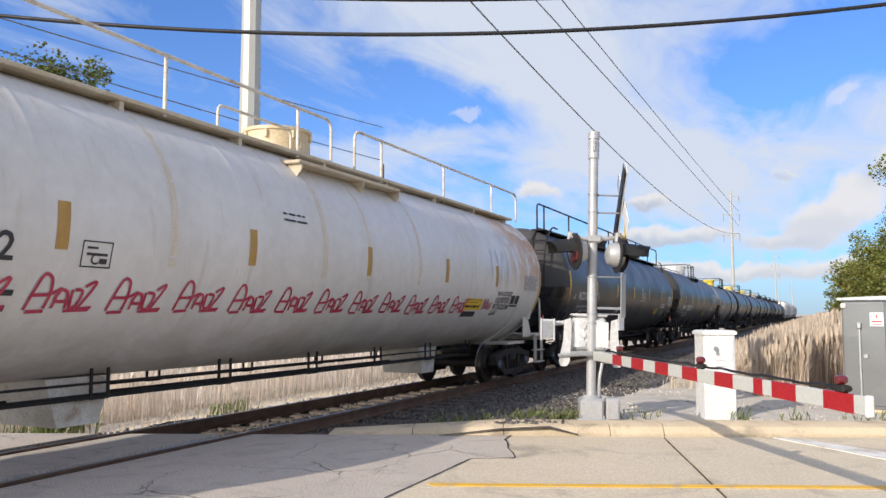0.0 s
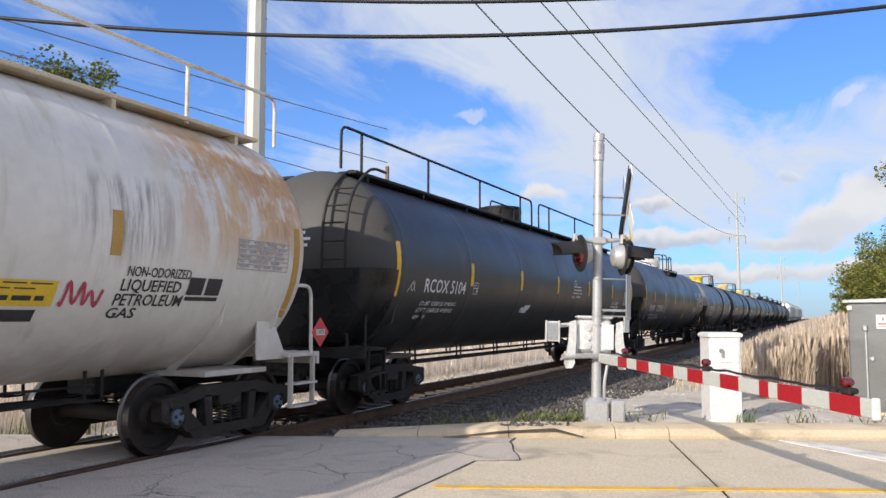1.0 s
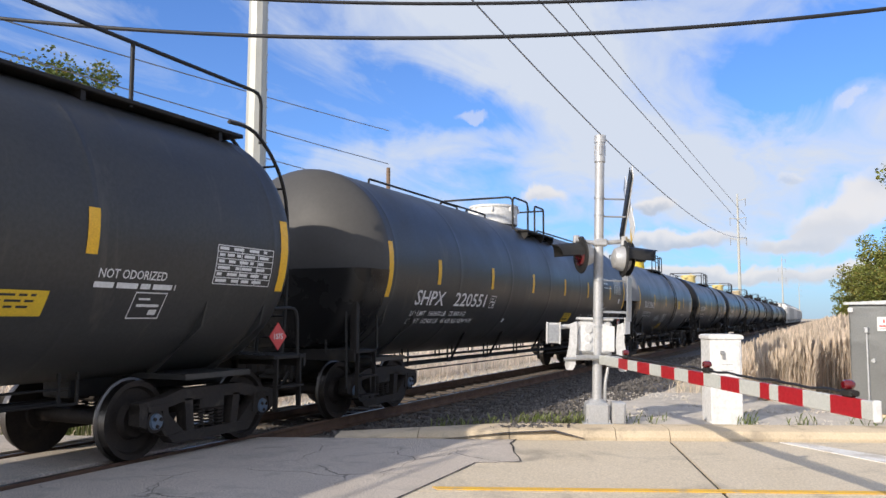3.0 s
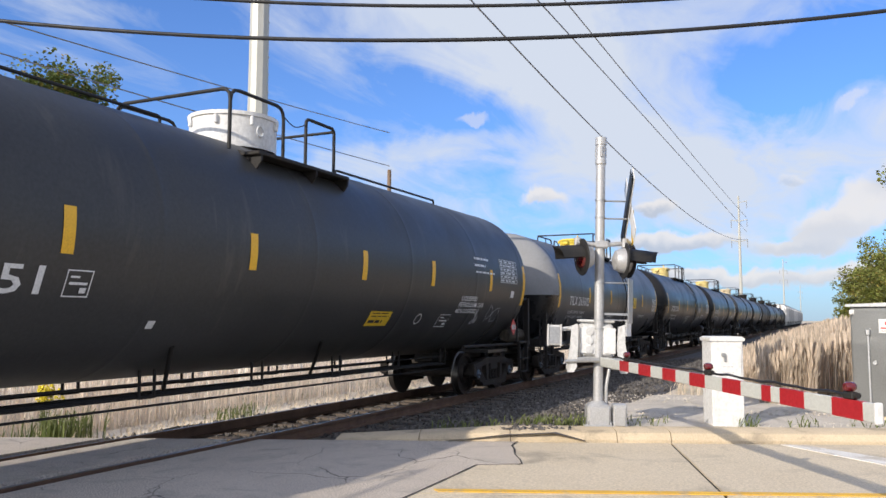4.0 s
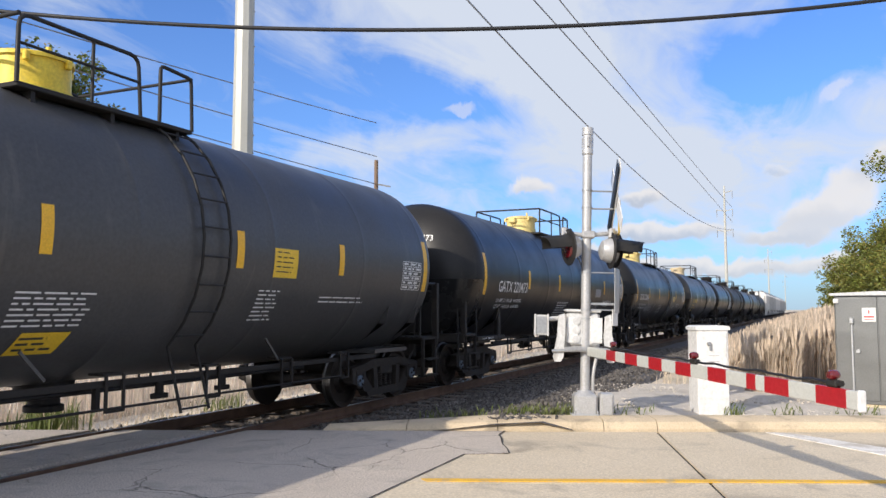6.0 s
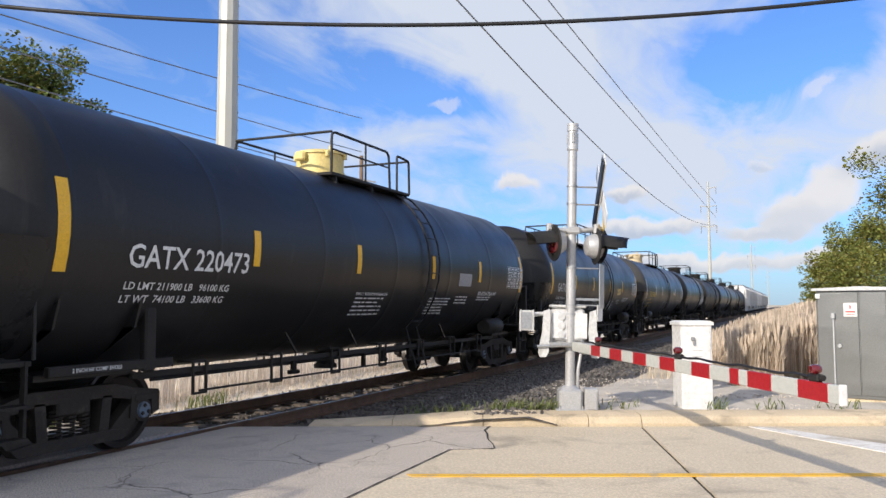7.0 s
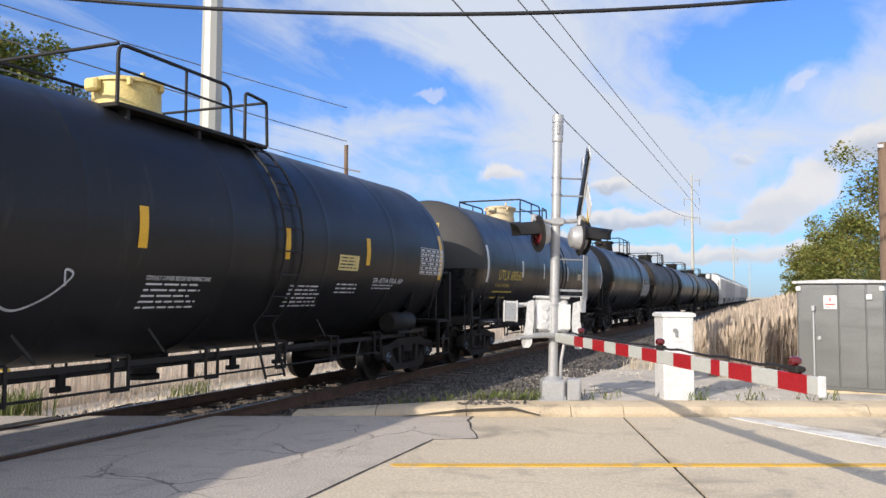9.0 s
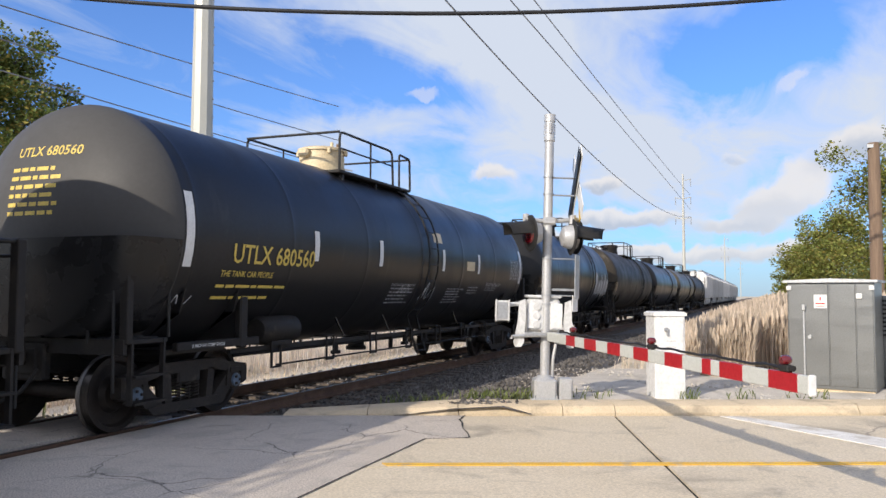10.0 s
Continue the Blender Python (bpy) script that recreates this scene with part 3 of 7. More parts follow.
def build_kerb():
    k = thing("kerb", "pale concrete kerb with joints along the road", "kerb", kind="structure")
    prof = [(0.0, -0.1), (0.0, 0.03), (-0.05, 0.105), (-0.11, 0.13), (-0.50, 0.135), (-0.52, 0.12), (-0.52, -0.1)]
    edges = [(-4.15, -3.1), (-3.09, -1.95), (-1.94, -0.62), (-0.61, 0.05), (0.06, 3.2), (3.21, 6.4), (6.41, 9.6), (9.61, 12.8), (12.81, 22), (22.01, 40)]
    for a, b in edges:
        s = Shape()
        cuts = 6
        rows = []
        for i in range(cuts + 1):
            u = a + (b - a) * i / cuts
            low = max(0.05, min(1.0, (u + 4.4) / 2.4))   # the kerb runs out towards the rails
            rows.append([tuple(road(u, w + 0.012 * noise.noise((u, 0, 5)), z * low if z > 0 else z)) for w, z in prof])
        n = len(prof)
        vs = [p for r in rows for p in r]
        fs = [(i * n + j, i * n + j + 1, (i + 1) * n + j + 1, (i + 1) * n + j) for i in range(cuts) for j in range(n - 1)]
        fs += [tuple(range(n)), tuple(reversed(range(cuts * n, cuts * n + n)))]
        s.add(vs, fs)
        part("kerb_stone", s, M_KERB, k, smooth=30)


def build_track():
    t = thing("railway_track", "rusty steel rails with shiny tops on dark sleepers", "railway track", kind="structure")
    prof = [(-0.07, -0.17), (-0.07, -0.155), (-0.012, -0.135), (-0.010, -0.045), (-0.036, -0.035), (-0.036, -0.006), (-0.028, 0.0),
            (0.028, 0.0), (0.036, -0.006), (0.036, -0.035), (0.010, -0.045), (0.012, -0.135), (0.07, -0.155), (0.07, -0.17)]
    for x in (-0.7175, 0.7175):
        s = Shape()
        n = len(prof)
        vs = [(x + a, y, z) for y in (-60, 600) for a, z in prof]
        fs = [(j, (j + 1) % n, n + (j + 1) % n, n + j) for j in range(n)]
        s.add(vs, fs)
        s.m = [1 if j == 6 else 0 for j in range(n)]
        part("rail", s, [M_RUST, M_SHINY], t)
    # sleepers: the near ones single, the far ones together
    s = Shape().box((0, 0, 0), (2.6, 0.22, 0.16), chamfer=0.012)
    me = s.mesh("sleeper", M_TIE)
    y = 7.6
    far = Shape()
    while y < 420:
        if y < 70:
            part("sleeper", me, None, t, at=pose(0.03 * noise.noise((0, y, 0)), y, -0.25, 0, 0, 1.0 * noise.noise((y, 0, 0))))
        else:
            far.box((0, y, -0.25), (2.6, 0.22, 0.16))
        y += 0.54
    ob = part("far_sleepers", far, M_TIE, t)
    ob["kind"] = "stuff"
    # ballast bed
    s = Shape()
    prof = [(-2.0, -0.40), (-1.5, -0.21), (1.8, -0.20), (2.3, -0.11), (3.0, -0.01), (3.8, 0.09), (4.35, 0.11), (4.7, 0.02)]
    vs = []
    ys = [-0.1, 0.4, 2, 5, 10, 20, 40, 80, 160, 600]
    for d in ys:
        for x, z in prof:
            vs.append((x, KERB_A.y + 0.05 + (x - KERB_A.x) * U.y / U.x + d, z + 0.02 * noise.noise((x, d * 3, 1))))
    n = len(prof)
    s.add(vs, [(i * n + j, i * n + j + 1, (i + 1) * n + j + 1, (i + 1) * n + j) for i in range(len(ys) - 1) for j in range(n - 1)])
    part("ballast_bed", s, M_BALLAST, t, "dark grey crushed stone bed", smooth=True)


def stone_shapes(rng, count):
    base = [(1, 0, 0), (-1, 0, 0), (0, 1, 0), (0, -1, 0), (0, 0, 1), (0, 0, -1), (0.6, 0.6, 0.5), (-0.6, -0.6, 0.5)]
    faces = [(0, 6, 4), (6, 2, 4), (2, 1, 4), (1, 7, 4), (7, 3, 4), (3, 0, 4), (0, 2, 6), (1, 3, 7), (2, 0, 5), (1, 2, 5), (3, 1, 5), (0, 3, 5)]
    out = []
    for _ in range(count):
        k = [rng.uniform(0.6, 1.2) for _ in range(8)]
        out.append([Vector(p) * q for p, q in zip(base, k)])
    return out, faces


def build_ballast_stones():
    rng = random.Random(5)
    kinds, faces = stone_shapes(rng, 12)
    s = Shape()
    V, F = s.v, s.f
    for i in range(20000):
        d = 26 * rng.random() ** 1.7 + 0.02
        x = rng.uniform(-1.9, 3.5) if rng.random() < 0.3 else rng.uniform(0.5, 4.5)
        y = KERB_A.y + 0.12 + (x - KERB_A.x) * U.y / U.x + d
        if abs(abs(x) - 0.7175) < 0.09:
            continue
        z = (-0.21 if abs(x) < 1.8 else -0.20 + min(x - 1.8, 2.0) * 0.148 if x > 0 else -0.21 - (-1.8 - x) * 0.36)
        z += rng.uniform(-0.02, 0.035)
        if x > 3.9 and rng.random() < (x - 3.9) / 0.7:
            continue
        r = rng.uniform(0.022, 0.05)
        e = Euler((rng.uniform(0, 6), rng.uniform(0, 6), rng.uniform(0, 6))).to_matrix()
        k = len(V)
        V.extend([tuple(e @ (p * r) + Vector((x, y, z))) for p in kinds[i % 12]])
        F.extend([tuple(q + k for q in f) for f in faces])
    # scattered pale stones on the gravel pad
    for i in range(2600):
        u, w = rng.uniform(-0.9, 5.6), -0.55 - 4.8 * rng.random()
        p = road(u, w)
        z = ground_height(p.x, p.y) + 0.05
        r = rng.uniform(0.008, 0.024)
        e = Euler((rng.uniform(0, 6), rng.uniform(0, 6), rng.uniform(0, 6))).to_matrix()
        k = len(V)
        V.extend([tuple(e @ (q * r) + Vector((p.x, p.y, z))) for q in kinds[i % 12]])
        F.extend([tuple(q + k for q in f) for f in faces])
    me = bpy.data.meshes.new("ballast_stones")
    me.from_pydata(V, [], F)
    me.materials.append(M_STONE)
    me.materials.append(M_GRAVEL)
    cut = len(F) - 2600 * len(faces)
    me.polygons.foreach_set("material_index", [0] * cut + [1] * (2600 * len(faces)))
    tagged(new("ballast_stones", me), "loose grey crushed stones of the railway ballast", "ballast", kind="stuff")


build_ground()
build_road()
build_kerb()
build_track()
build_ballast_stones()

# ---- the train ----
SPEED = 10.03
WHEEL_R = 0.42
M_TANK_BLACK = mat("black_tank_paint", (0.014, 0.014, 0.015), (0.020, 0.019, 0.019), 0.36, spec=0.28, scale=0.9, grain=25, bump=0.0, dirt=(0.06, 0.056, 0.05), dirt_amount=0.06, dirt_stretch=(1, 2.2, 0.35), dirt_scale=1.4, rough_var=0.08)
M_TANK_GREY = mat("charcoal_tank_paint", (0.042, 0.042, 0.042), (0.054, 0.053, 0.050), 0.40, spec=0.34, scale=0.9, grain=25, bump=0.0, dirt=(0.11, 0.10, 0.085), dirt_amount=0.12, dirt_stretch=(1, 2.2, 0.35), dirt_scale=1.4, rough_var=0.08)
M_TANK_SLATE = mat("slate_tank_paint", (0.062, 0.062, 0.064), (0.074, 0.073, 0.072), 0.38, spec=0.34, scale=0.9, grain=25, bump=0.0, dirt=(0.14, 0.13, 0.12), dirt_amount=0.08, dirt_stretch=(1, 2.2, 0.35), dirt_scale=1.4, rough_var=0.08)
# head colours lighter than the shells: sunlight on the tank ends is painted in
M_HEAD_PALE = mat("pale_grey_head_painted_sunlit", (0.27, 0.275, 0.285), (0.22, 0.222, 0.228), 0.45, spec=0.3, scale=0.8, grain=20, bump=0.0, contrast=0.05, dirt=(0.16, 0.155, 0.15), dirt_amount=0.15, dirt_stretch=(2, 1, 0.5))
M_HEAD_SUNLIT = mat("charcoal_head_painted_sunlit", (0.070, 0.068, 0.066), (0.058, 0.056, 0.054), 0.55, spec=0.25, scale=0.8, grain=20, bump=0.0, contrast=0.05)
M_JACKET = mat("gloss_black_jacket_paint", (0.012, 0.012, 0.013), (0.018, 0.018, 0.018), 0.28, spec=0.3, scale=2, bump=0.0)
M_TANK_DUST = mat("dusty_brown_tank_paint", (0.075, 0.064, 0.05), (0.035, 0.031, 0.028), 0.5, spec=0.08, scale=0.8, grain=25, bump=0.03, dirt=(0.22, 0.19, 0.15), dirt_amount=0.3, dirt_stretch=(1, 2, 0.3), dirt_scale=1.2)
M_TANK_TAN = mat("shiny_tan_tank_paint", (0.15, 0.125, 0.08), (0.07, 0.06, 0.045), 0.4, spec=0.15, scale=0.8, grain=25, bump=0.03, dirt=(0.05, 0.045, 0.04), dirt_amount=0.3, dirt_stretch=(1, 2, 0.3), dirt_scale=1.2)
M_TANK_WHITE = mat("dirty_white_tank_paint", (0.68, 0.65, 0.60), (0.60, 0.57, 0.52), 0.42, scale=1.0, grain=7, bump=0.0, contrast=0.05, stretch=(1, 1, 0.35), dirt=(0.42, 0.36, 0.27), dirt_amount=0.10, dirt_stretch=(1, 3.0, 0.3), dirt_scale=1.6)


def stained(m):
    """Rust washed down one end of the white tank, soot runs beside it, and belly shade painted in brown."""
    nt = m.node_tree
    b = nt.nodes["Principled BSDF"]
    col = b.inputs["Base Color"].links[0].from_socket
    tc = nt.nodes.new("ShaderNodeTexCoord")
    sep = nt.nodes.new("ShaderNodeSeparateXYZ")
    link(nt, tc, "Object", sep, 0)

    def window(axis, scale, shift, stops):
        v = math_node(nt, "MULTIPLY_ADD", sep.outputs[axis], scale)
        v.inputs[2].default_value = shift
        r = ramp(nt, [(p, grey(g)) for p, g in stops])
        nt.links.new(v.outputs[0], r.inputs[0])
        return r.outputs[0]

    def patch(noise_out, lo, hi, *windows):
        r = ramp(nt, [(lo, grey(0)), (hi, grey(1))])
        nt.links.new(noise_out, r.inputs[0])
        f = r.outputs[0]
        for w in windows:
            f = math_node(nt, "MULTIPLY", f, w).outputs[0]
        return f
    blot = noise_tex(nt, mapped(nt, (1.0, 0.8, 0.7)), 1.6, 8, 0.68, 0.8)
    runs = noise_tex(nt, mapped(nt, (1.0, 5.0, 0.45)), 1.7, 6, 0.7, 0.3)
    hue = ramp(nt, [(0.35, (0.33, 0.13, 0.03)), (0.52, (0.50, 0.26, 0.07)), (0.70, (0.60, 0.42, 0.20))])
    nt.links.new(runs, hue.inputs[0])
    end = window(1, 0.05, 0.5, ((0.79, 0), (0.83, 0.9), (0.945, 1), (0.955, 0.2)))
    high = window(2, 0.2, 0.0, ((0.40, 0), (0.50, 0.8), (0.70, 1), (0.75, 0.55)))
    both = math_node(nt, "MULTIPLY_ADD", runs, 0.45)
    nt.links.new(math_node(nt, "MULTIPLY", blot, 0.6).outputs[0], both.inputs[2])
    f = patch(both.outputs[0], 0.46, 0.54, end, high)
    col = mix_col(nt, f, col, hue.outputs[0])
    soot = patch(runs, 0.44, 0.58, window(1, 0.05, 0.5, ((0.735, 0), (0.76, 0.75), (0.79, 0.75), (0.81, 0))), window(2, 0.2, 0.0, ((0.38, 0), (0.46, 1), (0.55, 1), (0.58, 0))))
    col = mix_col(nt, soot, col, (0.16, 0.15, 0.16))
    # shading of the tank's underside, painted as blotchy brown that deepens downwards
    belly = patch(blot, 0.35, 0.6, window(2, 0.2, 0.0, ((0.17, 0.85), (0.24, 0.55), (0.32, 0.0))))
    col = mix_col(nt, belly, col, (0.40, 0.36, 0.31))
    drip = patch(runs, 0.56, 0.68, window(2, 0.2, 0.0, ((0.50, 0.0), (0.74, 0.55))))
    col = mix_col(nt, drip, col, (0.46, 0.36, 0.24))
    nt.links.new(col, b.inputs["Base Color"])


stained(M_TANK_WHITE)
M_WHITE_TRIM = mat("chalky_white_paint", (0.70, 0.67, 0.60), (0.52, 0.46, 0.36), 0.6, scale=4, grain=40, bump=0.1, dirt=(0.30, 0.17, 0.08), dirt_amount=0.3, dirt_scale=4)
M_TAN_BOARD = mat("tan_running_board", (0.60, 0.52, 0.39), (0.46, 0.37, 0.25), 0.8, scale=3, grain=40, bump=0.2)
M_UNDER = mat("dark_underframe", (0.016, 0.015, 0.015), (0.032, 0.028, 0.024), 0.6, scale=3, grain=30, bump=0.1, dirt=(0.06, 0.05, 0.04), dirt_amount=0.2, dirt_scale=3, spec=0.22)
M_TRUCK = mat("brown_black_cast_steel", (0.024, 0.021, 0.019), (0.045, 0.037, 0.031), 0.7, scale=5, grain=35, bump=0.25, dirt=(0.085, 0.072, 0.058), dirt_amount=0.22, dirt_scale=4, spec=0.22)
M_WHEEL = mat("dark_wheel_steel", (0.030, 0.026, 0.024), (0.06, 0.048, 0.04), 0.6, metal=0.4, scale=5, grain=35, bump=0.1, spec=0.22)
M_CAP = mat("blue_grey_bearing_cap", (0.10, 0.16, 0.24), (0.14, 0.16, 0.19), 0.45, metal=0.3, scale=9, dirt=(0.05, 0.045, 0.04), dirt_amount=0.3, dirt_scale=9)
M_YELLOW = mat("yellow_dome_paint", (0.80, 0.62, 0.06), (0.72, 0.50, 0.05), 0.5, scale=4, grain=30, bump=0.03, dirt=(0.36, 0.27, 0.1), dirt_amount=0.15, dirt_stretch=(1, 1, 0.4), dirt_scale=4)
M_PALE_YELLOW = mat("pale_yellow_dome_paint", (0.76, 0.62, 0.24), (0.66, 0.5, 0.2), 0.55, scale=4, grain=30, bump=0.03)
M_CREAM = mat("cream_dome_paint", (0.66, 0.54, 0.34), (0.55, 0.44, 0.28), 0.55, scale=4, grain=30, bump=0.03)
M_STRIPE = mat("yellow_reflector", (0.80, 0.46, 0.02), (0.74, 0.40, 0.02), 0.4, scale=8, bump=0.02)
M_STRIPE_OLD = mat("faded_ochre_reflector", (0.46, 0.27, 0.06), (0.38, 0.22, 0.06), 0.6, scale=8, bump=0.02)
M_STRIPE_WHITE = mat("white_reflector", (0.72, 0.72, 0.70), (0.62, 0.62, 0.6), 0.4, scale=8, bump=0.02)
M_STENCIL = mat("white_stencil_paint", (0.74, 0.74, 0.73), (0.62, 0.62, 0.61), 0.6, scale=14, bump=0, dirt=(0.3, 0.3, 0.3), dirt_amount=0.15, dirt_scale=14)
M_STENCIL_DIM = mat("faded_stencil_paint", (0.36, 0.36, 0.37), (0.24, 0.24, 0.25), 0.6, scale=20, bump=0)
M_STENCIL_BLACK = mat("black_stencil_paint", (0.02, 0.02, 0.022), (0.05, 0.05, 0.05), 0.6, scale=14, bump=0)
M_STENCIL_YELLOW = mat("yellow_stencil_paint", (0.70, 0.52, 0.10), (0.5, 0.38, 0.1), 0.6, scale=14, bump=0)
M_SPRAY_RED = mat("red_spray_paint", (0.40, 0.02, 0.06), (0.5, 0.08, 0.12), 0.5, scale=9, bump=0)
M_SPRAY_WHITE = mat("grey_white_spray_paint", (0.55, 0.56, 0.58), (0.35, 0.35, 0.36), 0.5, scale=9, bump=0)
M_PANEL_YELLOW = mat("yellow_label_panel", (0.75, 0.50, 0.03), (0.66, 0.43, 0.03), 0.45, scale=7, bump=0)
M_PANEL_WHITE = mat("white_label_panel", (0.70, 0.70, 0.68), (0.6, 0.6, 0.58), 0.45, scale=7, bump=0)
M_PANEL_RED = mat("red_placard", (0.55, 0.05, 0.05), (0.45, 0.04, 0.04), 0.45, scale=7, bump=0)
M_HOPPER = mat("pale_grey_hopper_paint", (0.56, 0.56, 0.55), (0.44, 0.43, 0.41), 0.6, scale=1.2, dirt=(0.26, 0.23, 0.19), dirt_amount=0.3, dirt_stretch=(1, 2, 0.4))
M_HOPPER_WHITE = mat("white_hopper_paint", (0.72, 0.71, 0.69), (0.6, 0.58, 0.55), 0.6, scale=1.2, dirt=(0.36, 0.32, 0.26), dirt_amount=0.25, dirt_stretch=(1, 2, 0.4))

WHEELSETS = []


def letters_mesh(text, size, stretch=1.0):
    """Outline of a line of writing, (a, b) flat points and faces; a to the right, b up."""
    cu = bpy.data.curves.new("line", "FONT")
    cu.body, cu.size, cu.resolution_u = text, size, 2
    cu.offset = 0.012 * size
    ob = bpy.data.objects.new("line", cu)
    scene.collection.objects.link(ob)
    dg = bpy.context.evaluated_depsgraph_get()
    me = bpy.data.meshes.new_from_object(ob.evaluated_get(dg))
    vs = [(v.co.x * stretch, v.co.y) for v in me.vertices]
    fs = [tuple(p.vertices) for p in me.polygons]
    bpy.data.objects.remove(ob)
    bpy.data.curves.remove(cu)
    bpy.data.meshes.remove(me)
    return vs, fs


class Side:
    """The near side of a tank: a point at length y and height z, lifted off the shell."""

    def __init__(self, r, cz, shift=0.0):
        self.r, self.cz, self.shift = r, cz, shift

    def at(self, y, z, off=0.006):
        d = z - self.cz
        r = self.r
        x = math.sqrt(max(0.0, r * r - d * d))
        k = off / r
        return (x * (1 + k), y + self.shift, self.cz + d * (1 + k))

    def panel(self, s, y0, y1, z0, z1, off=0.005, lean=0.0, mi=0, n=5):
        vs, fs = [], []
        m = max(1, min(6, int(abs(y1 - y0) / 0.5)))
        for j in range(n + 1):
            for i in range(m + 1):
                z = z0 + (z1 - z0) * j / n
                vs.append(self.at(y0 + (y1 - y0) * i / m + lean * (j / n), z, off))
        for j in range(n):
            for i in range(m):
                a = j * (m + 1) + i
                fs.append((a, a + 1, a + m + 2, a + m + 1))
        return s.add(vs, fs, mi)

    def text(self, s, text, y, z, size, stretch=1.0, off=0.008, mi=0, width=None):
        s.mark()
        vs, fs = letters_mesh(text, size, stretch)
        if width:
            w = max(a for a, b in vs)
            vs = [(a * width / w, b) for a, b in vs]
        return s.add([self.at(y + a, z + b, off) for a, b in vs], fs, mi)

    def bars(self, s, rng, y, z, width, lines, step, thick, off=0.007, mi=0):
        """Writing too small to read: broken bars."""
        s.mark()
        for k in range(lines):
            a = y
            end = y + width * rng.uniform(0.72, 1.0)
            while a < end:
                b = min(end, a + rng.uniform(0.06, 0.26) * max(1, width))
                self.panel(s, a, b, z - k * step - thick * 0.7, z - k * step, off, mi=mi, n=1)
                a = b + 0.035
        return s

    def stroke(self, s, pts, width, off=0.009, mi=0):
        """A spray-paint line through (y, z) points."""
        n = len(pts)
        vs, fs = [], []
        for i, (a, b) in enumerate(pts):
            p, q = pts[max(0, i - 1)], pts[min(n - 1, i + 1)]
            d = Vector((q[0] - p[0], q[1] - p[1]))
            d = d.normalized() if d.length > 1e-6 else Vector((1, 0))
            vs.append(self.at(a - d.y * width / 2, b + d.x * width / 2, off))
            vs.append(self.at(a + d.y * width / 2, b - d.x * width / 2, off))
        fs = [(2 * i, 2 * i + 1, 2 * i + 3, 2 * i + 2) for i in range(n - 1)]
        return s.add(vs, fs, mi)


def smooth_line(pts, steps=6):
    out = []
    n = len(pts)
    for i in range(n - 1):
        p0, p1, p2, p3 = (Vector(pts[max(0, min(n - 1, k))]) for k in (i - 1, i, i + 1, i + 2))
        for t in range(steps):
            t = t / steps
            out.append(tuple(0.5 * ((2 * p1) + (p2 - p0) * t + (2 * p0 - 5 * p1 + 4 * p2 - p3) * t * t + (3 * p1 - p0 - 3 * p2 + p3) * t ** 3)))
    out.append(tuple(pts[-1]))
    return out


